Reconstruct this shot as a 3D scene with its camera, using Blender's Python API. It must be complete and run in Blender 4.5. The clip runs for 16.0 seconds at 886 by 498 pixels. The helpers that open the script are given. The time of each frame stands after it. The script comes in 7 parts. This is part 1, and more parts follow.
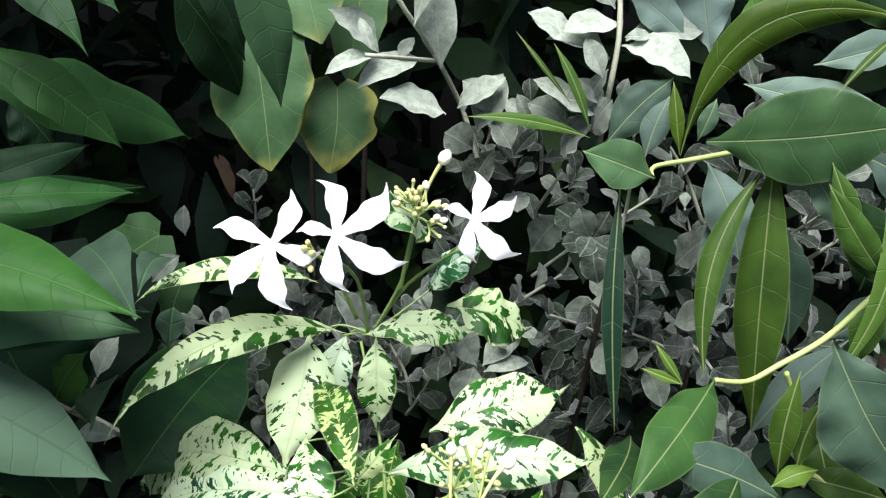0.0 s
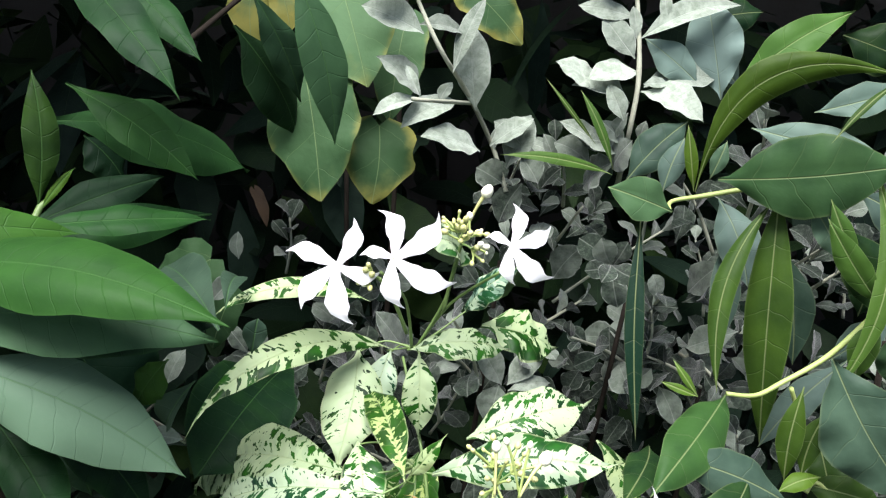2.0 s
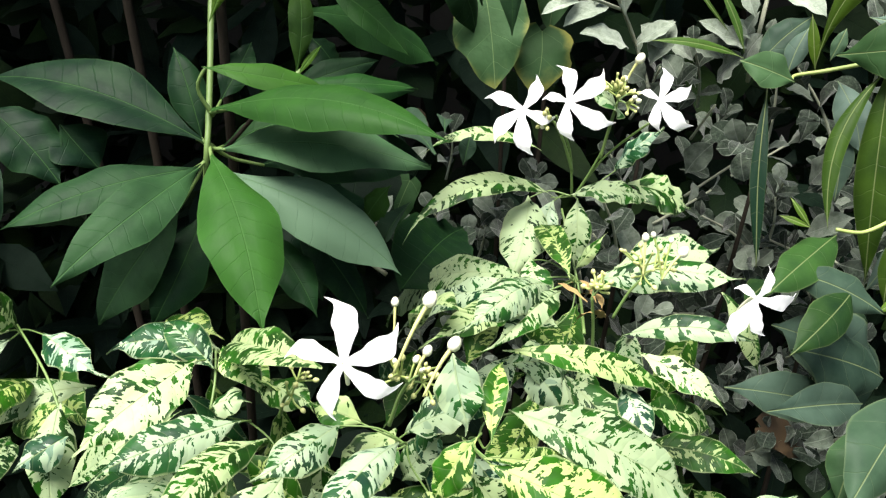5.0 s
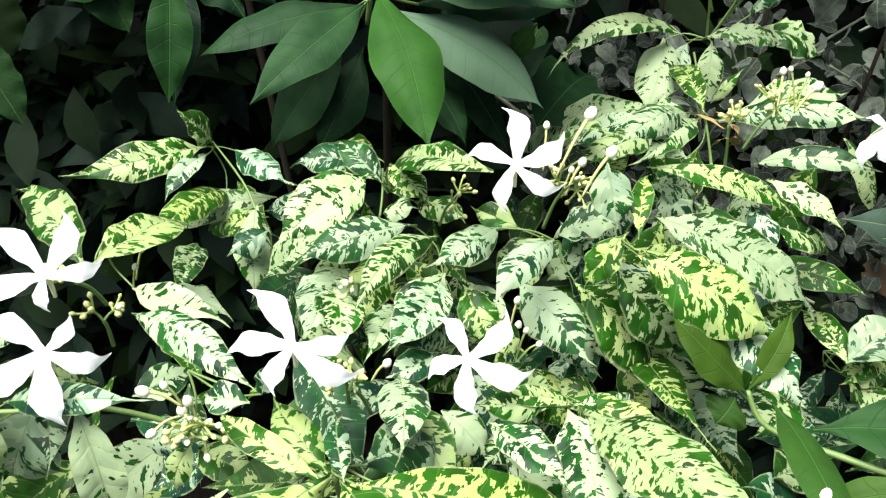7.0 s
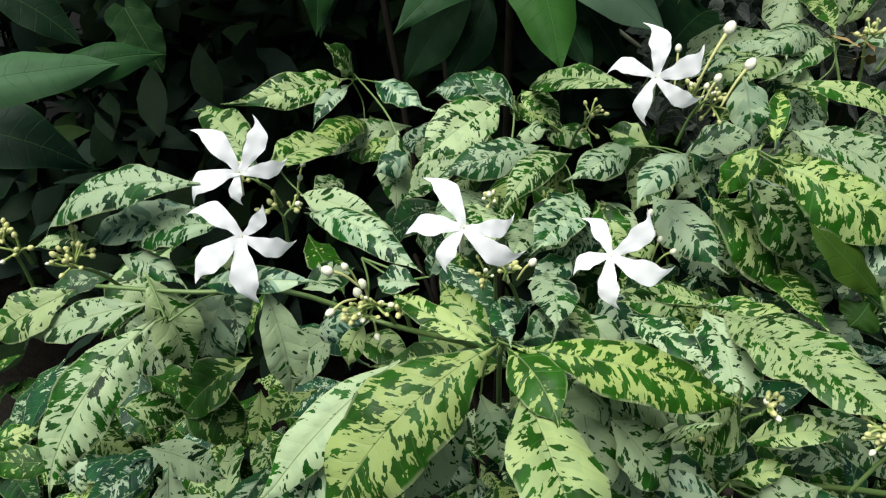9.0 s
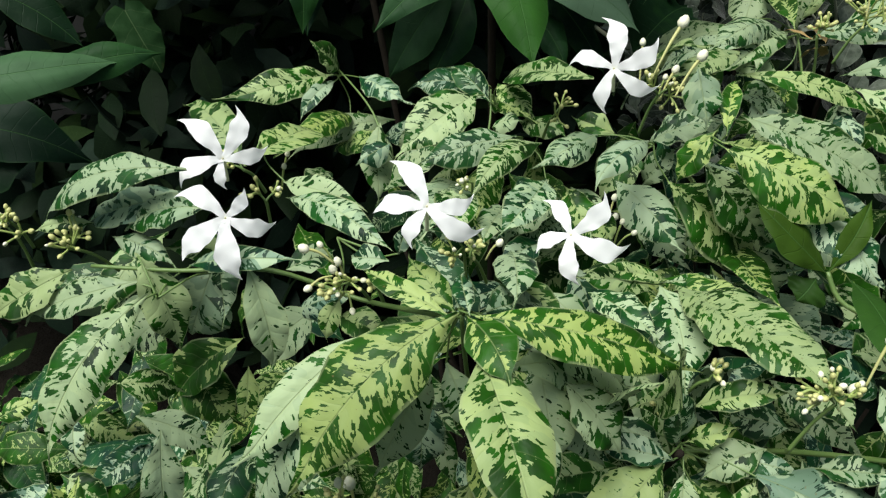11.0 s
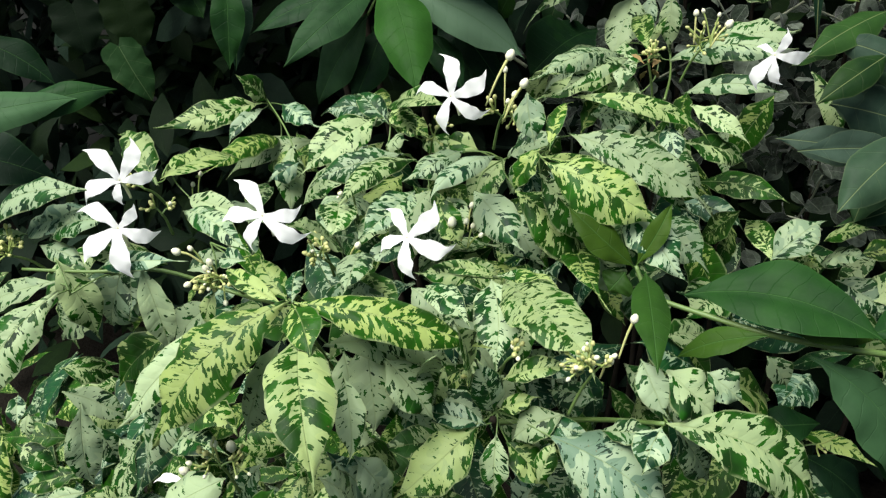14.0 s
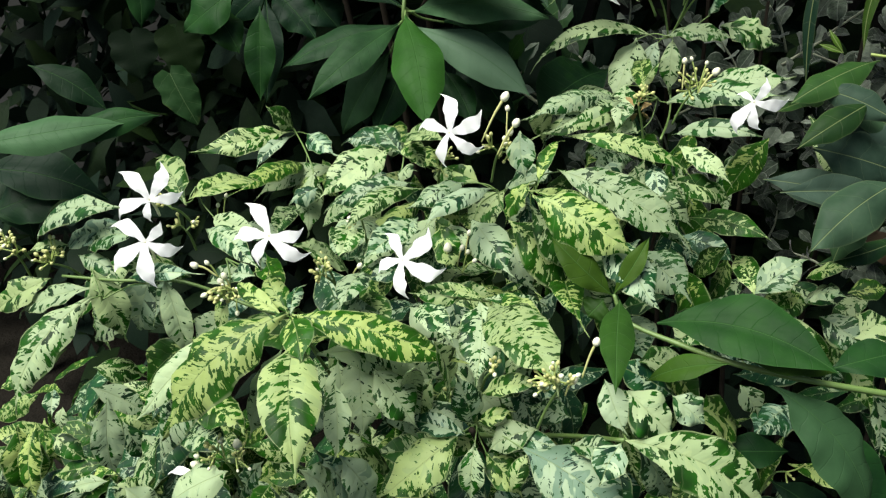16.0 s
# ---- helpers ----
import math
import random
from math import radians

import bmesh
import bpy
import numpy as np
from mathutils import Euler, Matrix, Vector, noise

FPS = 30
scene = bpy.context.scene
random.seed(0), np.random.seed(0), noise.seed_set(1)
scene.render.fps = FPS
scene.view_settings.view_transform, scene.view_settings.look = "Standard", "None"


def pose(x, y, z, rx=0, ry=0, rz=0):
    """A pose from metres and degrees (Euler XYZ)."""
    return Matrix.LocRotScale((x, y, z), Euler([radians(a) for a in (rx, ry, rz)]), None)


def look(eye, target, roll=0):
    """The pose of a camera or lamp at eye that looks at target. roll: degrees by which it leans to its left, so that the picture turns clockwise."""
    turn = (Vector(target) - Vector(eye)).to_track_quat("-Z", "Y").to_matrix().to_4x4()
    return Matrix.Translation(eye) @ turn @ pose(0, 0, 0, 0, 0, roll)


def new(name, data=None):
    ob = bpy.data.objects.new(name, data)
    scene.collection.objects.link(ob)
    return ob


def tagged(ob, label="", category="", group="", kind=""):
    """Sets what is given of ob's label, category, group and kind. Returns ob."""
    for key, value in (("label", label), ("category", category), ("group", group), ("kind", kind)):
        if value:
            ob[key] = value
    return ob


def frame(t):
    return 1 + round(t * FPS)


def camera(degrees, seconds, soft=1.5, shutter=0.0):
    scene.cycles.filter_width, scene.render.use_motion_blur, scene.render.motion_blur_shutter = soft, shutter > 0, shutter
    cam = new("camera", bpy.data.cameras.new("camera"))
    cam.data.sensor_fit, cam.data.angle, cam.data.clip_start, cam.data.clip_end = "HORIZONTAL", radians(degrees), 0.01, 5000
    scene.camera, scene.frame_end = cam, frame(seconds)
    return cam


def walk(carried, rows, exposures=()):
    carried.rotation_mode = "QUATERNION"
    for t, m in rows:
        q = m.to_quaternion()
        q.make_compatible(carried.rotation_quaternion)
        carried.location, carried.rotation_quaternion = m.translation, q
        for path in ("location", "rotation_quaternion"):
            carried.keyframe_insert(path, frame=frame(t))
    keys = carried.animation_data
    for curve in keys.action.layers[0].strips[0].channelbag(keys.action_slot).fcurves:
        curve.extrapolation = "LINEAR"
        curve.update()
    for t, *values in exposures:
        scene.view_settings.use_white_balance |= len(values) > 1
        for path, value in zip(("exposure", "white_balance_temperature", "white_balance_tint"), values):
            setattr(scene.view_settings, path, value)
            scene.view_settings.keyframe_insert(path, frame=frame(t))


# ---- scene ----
cam = camera(58.5, 16.0, soft=1.25)
PATH = [
    (0, (0.016, 0.017, 1.249), (-0.004, 1.922, 0.638), 3.9),
    (0.5, (0.011, 0.009, 1.248), (-0.027, 1.92, 0.659), 3.9),
    (1, (0.007, -0.005, 1.252), (-0.019, 1.92, 0.71), 4.3),
    (1.5, (0.005, -0.018, 1.256), (-0.023, 1.911, 0.728), 3.9),
    (2, (0.0, -0.024, 1.257), (-0.04, 1.902, 0.72), 4.4),
    (2.5, (-0.003, -0.04, 1.258), (-0.065, 1.891, 0.74), 4.3),
    (3, (-0.003, -0.058, 1.259), (-0.093, 1.881, 0.779), 4.3),
    (3.2, (-0.006, -0.068, 1.258), (-0.095, 1.875, 0.792), 4.8),
    (5.3, (-0.019, -0.16, 1.21), (-0.362, 1.689, 0.532), 3.6),
    (5.5, (-0.029, -0.165, 1.222), (-0.366, 1.647, 0.445), 3.9),
    (6, (-0.03, -0.182, 1.215), (-0.439, 1.596, 0.395), 2.9),
    (6.5, (-0.033, -0.199, 1.21), (-0.466, 1.551, 0.344), 2.9),
    (7, (-0.036, -0.22, 1.202), (-0.519, 1.498, 0.299), 3.2),
    (7.5, (-0.036, -0.233, 1.192), (-0.582, 1.441, 0.245), 2.3),
    (8, (-0.041, -0.246, 1.191), (-0.653, 1.393, 0.222), 1.4),
    (8.5, (-0.047, -0.256, 1.19), (-0.709, 1.356, 0.208), 0.4),
    (8.7, (-0.05, -0.261, 1.188), (-0.717, 1.35, 0.207), 0.4),
    (10.8, (-0.026, -0.286, 1.191), (-0.721, 1.319, 0.221), -0.1),
    (11, (-0.022, -0.287, 1.192), (-0.709, 1.318, 0.217), -0.2),
    (11.5, (-0.002, -0.292, 1.196), (-0.707, 1.311, 0.231), -0.9),
    (12, (0.022, -0.295, 1.2), (-0.696, 1.319, 0.262), -1.3),
    (12.5, (0.048, -0.3, 1.197), (-0.699, 1.306, 0.267), -1.7),
    (13, (0.071, -0.303, 1.198), (-0.707, 1.286, 0.264), -1.9),
    (13.5, (0.095, -0.299, 1.214), (-0.691, 1.266, 0.247), -2.9),
    (14, (0.113, -0.303, 1.222), (-0.707, 1.255, 0.273), -3.3),
    (14.5, (0.134, -0.311, 1.229), (-0.708, 1.228, 0.269), -3.2),
    (15, (0.145, -0.312, 1.229), (-0.745, 1.205, 0.277), -3.8),
    (15.5, (0.155, -0.32, 1.237), (-0.78, 1.197, 0.329), -3.6),
    (16, (0.164, -0.32, 1.24), (-0.777, 1.205, 0.353), -3.0),
]
EXPOSURES = [(0.0, 1.44, 6050, 19), (3.2, 1.46, 6100, 19), (5.3, 1.40, 6550, 10), (6.6, 1.43, 6500, 9), (7.5, 0.88, 6300, 10), (8.5, 0.32, 6250, 9),
             (10.8, 0.22, 6350, 6), (12.5, 0.23, 6350, 6), (14.0, 0.50, 6450, 6), (16.0, 0.58, 6500, 6)]
walk(cam, [(t, look(eye, target, roll)) for t, eye, target, roll in PATH], EXPOSURES)

# ---------------------------------------------------------------- light
world = bpy.data.worlds.new("sky")
scene.world = world
world.use_nodes = True
wn = world.node_tree.nodes
sky = wn.new("ShaderNodeTexSky")
sky.sky_type, sky.sun_disc = "NISHITA", False
sky.sun_elevation, sky.sun_rotation = radians(58), radians(200)
sky.air_density, sky.dust_density = 1.0, 3.0
wn["Background"].inputs["Strength"].default_value = 0.068
world.node_tree.links.new(sky.outputs["Color"], wn["Background"].inputs["Color"])
sun_data = bpy.data.lights.new("sun", "SUN")
sun_data.energy, sun_data.angle, sun_data.color = 5.2, radians(44), (1.0, 0.97, 0.92)
sun = new("sun", sun_data)
sun.matrix_world = look((-0.42, -0.74, 3.6), (0, 0.3, 0.9))


# ---------------------------------------------------------------- materials
class Nodes:
    """A material's node tree with short calls for the nodes used here."""

    def __init__(self, name, rough=0.5):
        self.mat = bpy.data.materials.new(name)
        self.mat.use_nodes = True
        self.tree = self.mat.node_tree
        self.bsdf = self.tree.nodes["Principled BSDF"]
        self.bsdf.inputs["Roughness"].default_value = rough

    def put(self, socket, value):
        if isinstance(value, bpy.types.NodeSocket):
            self.tree.links.new(value, socket)
        else:
            socket.default_value = value

    def math(self, op, a, b=0.0, c=0.0):
        n = self.tree.nodes.new("ShaderNodeMath")
        n.operation = op
        for socket, value in zip(n.inputs, (a, b, c)):
            self.put(socket, value)
        return n.outputs[0]

    def attr(self, name):
        n = self.tree.nodes.new("ShaderNodeAttribute")
        n.attribute_name = name
        return n.outputs["Fac"]

    def uv(self, name):
        n = self.tree.nodes.new("ShaderNodeUVMap")
        n.uv_map = name
        s = self.tree.nodes.new("ShaderNodeSeparateXYZ")
        self.tree.links.new(n.outputs[0], s.inputs[0])
        return s.outputs[0], s.outputs[1]

    def xyz(self, x, y, z):
        n = self.tree.nodes.new("ShaderNodeCombineXYZ")
        for socket, value in zip(n.inputs, (x, y, z)):
            self.put(socket, value)
        return n.outputs[0]

    def noise(self, vector, scale, detail=2.0, rough=0.5):
        n = self.tree.nodes.new("ShaderNodeTexNoise")
        self.put(n.inputs["Vector"], vector)
        n.inputs["Scale"].default_value, n.inputs["Detail"].default_value, n.inputs["Roughness"].default_value = scale, detail, rough
        return n.outputs["Fac"]

    def coords(self):
        return self.tree.nodes.new("ShaderNodeTexCoord").outputs["Object"]

    def step(self, value, low, high, soft=True):
        n = self.tree.nodes.new("ShaderNodeMapRange")
        n.interpolation_type = "SMOOTHSTEP" if soft else "LINEAR"
        for socket, v in zip(n.inputs[:5], (value, low, high, 0.0, 1.0)):
            self.put(socket, v)
        return n.outputs[0]

    def mix(self, fac, a, b):
        n = self.tree.nodes.new("ShaderNodeMix")
        n.data_type = "RGBA"
        self.put(n.inputs[0], fac)
        for socket, v in ((n.inputs[6], a), (n.inputs[7], b)):
            self.put(socket, (*v, 1) if isinstance(v, tuple) else v)
        return n.outputs[2]

    def color(self, value):
        self.put(self.bsdf.inputs["Base Color"], (*value, 1) if isinstance(value, tuple) else value)

    def bump(self, height, strength, distance):
        n = self.tree.nodes.new("ShaderNodeBump")
        n.inputs["Strength"].default_value, n.inputs["Distance"].default_value = strength, distance
        self.put(n.inputs["Height"], height)
        self.put(self.bsdf.inputs["Normal"], n.outputs[0])

    def thin(self, color, share):
        """Lets part of the light through, as a leaf blade does."""
        t = self.tree.nodes.new("ShaderNodeBsdfTranslucent")
        self.put(t.inputs[0], (*color, 1) if isinstance(color, tuple) else color)
        m = self.tree.nodes.new("ShaderNodeMixShader")
        m.inputs[0].default_value = share
        out = self.tree.nodes["Material Output"]
        self.tree.links.new(self.bsdf.outputs[0], m.inputs[1])
        self.tree.links.new(t.outputs[0], m.inputs[2])
        self.tree.links.new(m.outputs[0], out.inputs["Surface"])


def veins(n, slant, spacing):
    """Along, across, the coordinate that runs along the side veins, and masks of midrib and side veins (UVs in centimetres)."""
    s, w = n.uv("metric")
    side = n.math("ABSOLUTE", w)
    wob = n.math("MULTIPLY", n.math("SUBTRACT", n.noise(n.xyz(s, w, n.math("MULTIPLY", n.attr("seed"), 91.0)), 0.9, 1.0), 0.5), 0.5)
    p = n.math("ADD", n.math("SUBTRACT", s, n.math("MULTIPLY", side, slant)), wob)
    rib = n.math("SUBTRACT", 1.0, n.step(side, 0.012, 0.052))
    saw = n.math("PINGPONG", p, spacing)
    vein = n.math("SUBTRACT", 1.0, n.step(saw, 0.0, 0.045))
    return s, w, side, p, rib, vein


def variegated_material():
    n = Nodes("variegated_leaf", 0.42)
    s, w, side, p, rib, vein = veins(n, 0.6, 0.42)
    seed, tone = n.attr("seed"), n.attr("tone")
    half = n.math("MULTIPLY", n.math("SIGN", w), 3.7)
    shift = n.math("ADD", n.math("MULTIPLY", seed, 57.0), half)
    grain = n.math("MULTIPLY_ADD", n.math("FRACT", n.math("MULTIPLY", seed, 13.7)), 0.6, 0.84)
    broad = n.noise(n.xyz(n.math("MULTIPLY", p, 0.6), n.math("MULTIPLY", side, 0.5), n.math("ADD", shift, 11.0)), 1.0, 1.0)
    drift = n.math("ADD", n.math("MULTIPLY", n.math("SUBTRACT", broad, 0.5), 0.36), n.math("MULTIPLY_ADD", n.math("ABSOLUTE", n.uv("unit")[1]), 0.07, -0.03))
    dash = n.noise(n.xyz(n.math("MULTIPLY", n.math("MULTIPLY", p, 4.2), grain), n.math("MULTIPLY", n.math("MULTIPLY", side, 1.7), grain), shift), 1.0, 2.0, 0.5)
    patch = n.noise(n.xyz(n.math("MULTIPLY", n.math("MULTIPLY", p, 1.7), grain), n.math("MULTIPLY", n.math("MULTIPLY", side, 1.4), grain), n.math("ADD", shift, 5.0)), 1.0, 3.2, 0.52)
    edge = n.math("MULTIPLY_ADD", tone, 0.11, 0.551)
    low = n.math("SUBTRACT", edge, 0.020)
    dark = n.math("MAXIMUM", n.step(n.math("ADD", dash, drift), n.math("ADD", edge, 0.026), n.math("ADD", edge, 0.038)), n.step(n.math("ADD", patch, drift), low, n.math("ADD", low, 0.009)))
    grey_mark = n.noise(n.xyz(n.math("MULTIPLY", p, 1.25), n.math("MULTIPLY", side, 0.7), n.math("ADD", shift, 29.0)), 1.0, 1.5)
    grey = n.step(n.math("ADD", grey_mark, n.math("MULTIPLY", n.math("SINE", n.math("MULTIPLY", seed, 40.0)), 0.12)), 0.585, 0.605)
    lime = n.step(n.math("ADD", n.attr("hue"), n.math("MULTIPLY", tone, -0.7)), -0.5, 1.2)
    # cool leaves have a bluish sky reflection mixed into their colours
    cool = n.step(n.attr("hue"), -0.1, -1.0)
    pale = n.mix(lime, n.mix(cool, (0.39, 0.49, 0.285), (0.375, 0.49, 0.35)), (0.365, 0.46, 0.11))
    pale = n.mix(n.math("MULTIPLY", n.noise(n.xyz(s, w, shift), 1.4, 3.0), 0.5), pale, (0.30, 0.41, 0.19))
    pale = n.mix(n.math("MULTIPLY", grey, n.math("MULTIPLY_ADD", cool, 0.6, 0.14)), pale, (0.08, 0.18, 0.13))
    green = n.mix(n.step(n.noise(n.xyz(s, w, shift), 0.8, 2.0), 0.32, 0.70), (0.0020, 0.016, 0.003), (0.014, 0.098, 0.004))
    green = n.mix(n.math("MULTIPLY", lime, 0.4), green, (0.032, 0.115, 0.005))
    green = n.mix(n.math("MULTIPLY", cool, 0.5), green, (0.014, 0.056, 0.044))
    col = n.mix(dark, pale, green)
    col = n.mix(n.math("MULTIPLY", rib, 0.35), col, (0.33, 0.41, 0.18))
    col = n.mix(n.math("MULTIPLY", vein, 0.10), col, (0.36, 0.44, 0.19))
    rim = n.step(n.math("ABSOLUTE", n.uv("unit")[1]), 0.90, 0.97)
    col = n.mix(n.math("MULTIPLY", n.math("MULTIPLY", rim, n.step(n.noise(n.xyz(s, w, shift), 1.1, 2.0), 0.38, 0.55)), 0.5), col, (0.34, 0.40, 0.20))
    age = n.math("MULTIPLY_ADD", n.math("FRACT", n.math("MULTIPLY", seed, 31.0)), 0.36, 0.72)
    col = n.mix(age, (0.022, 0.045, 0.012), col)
    spot = n.step(n.noise(n.xyz(s, w, shift), 5.0, 2.0), 0.72, 0.76)
    col = n.mix(n.math("MULTIPLY", spot, 0.5), col, (0.16, 0.12, 0.05))
    n.color(col)
    n.put(n.bsdf.inputs["Roughness"], n.math("ADD", 0.34, n.math("MULTIPLY", n.noise(n.xyz(s, w, shift), 3.0, 3.0), 0.22)))
    pillow = n.math("SQRT", n.math("DIVIDE", n.math("PINGPONG", p, 0.42), 0.42))
    relief = n.math("SUBTRACT", n.math("ADD", n.math("MULTIPLY", n.noise(n.xyz(p, side, shift), 2.4, 2.0), 0.5), n.math("MULTIPLY", pillow, 0.45)), n.math("MULTIPLY", rib, 0.8))
    n.bump(relief, 0.5, 0.0012)
    n.bsdf.inputs["Specular IOR Level"].default_value = 0.16
    n.thin(col, 0.24)
    return n.mat


def green_material(name, dark, fresh, rib_color, rough, share, vein_share=0.2, spacing=0.55, sky_sheen=((0.008, 0.019, 0.015), (0.122, 0.185, 0.147))):
    n = Nodes(name, rough)
    s, w, side, p, rib, vein = veins(n, 0.55, spacing)
    seed, tone = n.attr("seed"), n.attr("tone")
    shift = n.math("MULTIPLY", seed, 57.0)
    cloud = n.noise(n.xyz(s, w, shift), 0.55, 3.0)
    mixed = n.math("ADD", n.math("MULTIPLY_ADD", tone, 0.5, 0.24), n.math("MULTIPLY", n.math("SUBTRACT", cloud, 0.5), 0.5))
    hue = n.attr("hue")
    col = n.mix(mixed, dark, fresh)
    col = n.mix(n.math("MAXIMUM", hue, 0.0), col, n.mix(mixed, (0.013, 0.031, 0.003), (0.088, 0.155, 0.010)))
    # negative hue paints the sky's bluish sheen into the leaf colour
    col = n.mix(n.math("MAXIMUM", n.math("MULTIPLY", hue, -1.0), 0.0), col, n.mix(mixed, *sky_sheen))
    rim = n.step(n.math("ABSOLUTE", n.uv("unit")[1]), 0.92, 1.0)
    col = n.mix(n.math("MULTIPLY", rim, 0.12), col, rib_color)
    dust = n.step(n.noise(n.xyz(s, w, shift), 6.0, 4.0, 0.7), 0.5, 0.85)
    col = n.mix(n.math("MULTIPLY", dust, 0.03), col, (0.25, 0.28, 0.23))
    col = n.mix(n.math("MULTIPLY", vein, vein_share), col, rib_color)
    col = n.mix(n.math("MULTIPLY", rib, 0.32), col, rib_color)
    n.color(col)
    n.put(n.bsdf.inputs["Roughness"], n.math("ADD", rough - 0.06, n.math("MULTIPLY", n.noise(n.xyz(s, w, shift), 2.0, 4.0), 0.16)))
    relief = n.math("SUBTRACT", n.math("MULTIPLY", n.noise(n.xyz(p, side, shift), 1.6, 3.0), 0.5), n.math("ADD", n.math("MULTIPLY", rib, 0.8), n.math("MULTIPLY", vein, 0.35)))
    n.bump(relief, 0.5, 0.0010)
    n.bsdf.inputs["Specular IOR Level"].default_value = 0.075
    n.thin(col, share)
    return n.mat


def silver_material():
    n = Nodes("silver_leaf", 0.75)
    s, w, side, p, rib, vein = veins(n, 0.7, 0.3)
    seed, tone = n.attr("seed"), n.attr("tone")
    shift = n.math("MULTIPLY", seed, 57.0)
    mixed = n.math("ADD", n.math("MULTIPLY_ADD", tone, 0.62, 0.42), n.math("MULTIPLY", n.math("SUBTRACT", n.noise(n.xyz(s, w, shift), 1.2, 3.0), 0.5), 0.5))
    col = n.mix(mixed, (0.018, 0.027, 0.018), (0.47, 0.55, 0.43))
    felt = n.step(n.noise(n.xyz(s, w, shift), 4.5, 4.0, 0.65), 0.42, 0.68)
    col = n.mix(n.math("MULTIPLY", felt, 0.34), col, (0.10, 0.14, 0.09))
    worn = n.step(n.noise(n.xyz(s, w, shift), 1.6, 4.0, 0.6), 0.48, 0.62)
    col = n.mix(n.math("MULTIPLY", n.math("MAXIMUM", n.math("MULTIPLY", vein, 0.5), worn), 0.42), col, n.mix(mixed, (0.012, 0.02, 0.012), (0.17, 0.225, 0.14)))
    rim = n.step(n.math("ABSOLUTE", n.uv("unit")[1]), 0.86, 1.0)
    col = n.mix(n.math("MULTIPLY", n.math("MULTIPLY", rim, n.step(n.noise(n.xyz(s, w, shift), 1.3, 2.0), 0.4, 0.6)), 0.5), col, (0.34, 0.38, 0.32))
    col = n.mix(n.math("MULTIPLY", rib, 0.2), col, (0.4, 0.44, 0.36))
    n.color(col)
    n.bsdf.inputs["Sheen Weight"].default_value = 0.25
    relief = n.math("SUBTRACT", n.noise(n.xyz(s, w, shift), 9.0, 3.0), n.math("ADD", rib, n.math("MULTIPLY", vein, 0.4)))
    n.bump(relief, 0.5, 0.0008)
    n.thin(col, 0.1)
    return n.mat


def ivy_material():
    n = Nodes("ivy_leaf", 0.5)
    s, w, side, p, rib, vein = veins(n, 0.9, 1.1)
    seed, tone = n.attr("seed"), n.attr("tone")
    shift = n.math("MULTIPLY", seed, 57.0)
    u, v = n.uv("unit")
    far = n.math("MAXIMUM", n.math("ABSOLUTE", v), u)
    cloud = n.noise(n.xyz(s, w, shift), 0.7, 3.0)
    yellow = n.step(n.math("ADD", far, n.math("MULTIPLY_ADD", cloud, 0.7, n.math("MULTIPLY", tone, 0.45))), 1.2, 1.75)
    col = n.mix(n.math("ADD", n.math("MULTIPLY", cloud, 0.5), n.math("MULTIPLY_ADD", n.attr("hue"), 0.6, 0.1)), (0.016, 0.05, 0.014), (0.085, 0.165, 0.070))
    col = n.mix(n.math("MULTIPLY", yellow, 0.85), col, (0.30, 0.28, 0.06))
    col = n.mix(n.math("MULTIPLY", n.math("MAXIMUM", rib, n.math("MULTIPLY", vein, 0.4)), 0.5), col, (0.2, 0.28, 0.12))
    n.color(col)
    relief = n.math("SUBTRACT", n.noise(n.xyz(s, w, shift), 1.6, 3.0), n.math("ADD", rib, n.math("MULTIPLY", vein, 0.4)))
    n.bump(relief, 0.4, 0.0015)
    n.thin(col, 0.2)
    return n.mat


def plain_material(name, a, b, scale, rough, bump=0.3, distance=0.001):
    n = Nodes(name, rough)
    c = n.coords()
    big, small = n.noise(c, scale, 4.0), n.noise(c, scale * 7, 4.0, 0.65)
    n.color(n.mix(n.math("ADD", n.math("MULTIPLY", big, 0.65), n.math("MULTIPLY", small, 0.35)), a, b))
    n.bump(small, bump, distance)
    return n.mat


def petal_material():
    n = Nodes("white_petal", 0.55)
    u, v = n.uv("unit")
    streak = n.noise(n.xyz(n.math("MULTIPLY", u, 1.5), n.math("MULTIPLY", v, 7.0), n.attr("seed")), 1.0, 2.0)
    col = n.mix(n.math("MULTIPLY", streak, 0.5), (0.94, 0.95, 0.94), (0.90, 0.91, 0.91))
    col = n.mix(n.math("SUBTRACT", 1.0, n.step(u, 0.0, 0.08)), col, (0.84, 0.85, 0.74))
    n.color(col)
    n.bump(streak, 0.12, 0.0004)
    n.thin((0.9, 0.91, 0.88), 0.3)
    return n.mat


VARIEGATED = variegated_material()
GREEN = green_material("dull_green_leaf", (0.004, 0.016, 0.007), (0.030, 0.118, 0.016), (0.06, 0.14, 0.04), 0.5, 0.12, 0.02, sky_sheen=((0.005, 0.012, 0.009), (0.12, 0.165, 0.135)))
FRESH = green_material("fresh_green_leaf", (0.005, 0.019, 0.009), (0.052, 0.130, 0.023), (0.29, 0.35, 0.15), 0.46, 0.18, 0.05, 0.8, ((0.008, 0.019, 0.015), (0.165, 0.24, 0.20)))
# near-black green puts the deep shade at the back into the colour
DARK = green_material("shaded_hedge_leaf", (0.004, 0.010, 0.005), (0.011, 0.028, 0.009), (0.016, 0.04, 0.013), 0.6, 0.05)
SILVER, IVY, PETAL = silver_material(), ivy_material(), petal_material()
STALK = plain_material("green_stalk", (0.07, 0.14, 0.035), (0.15, 0.22, 0.06), 90, 0.5)
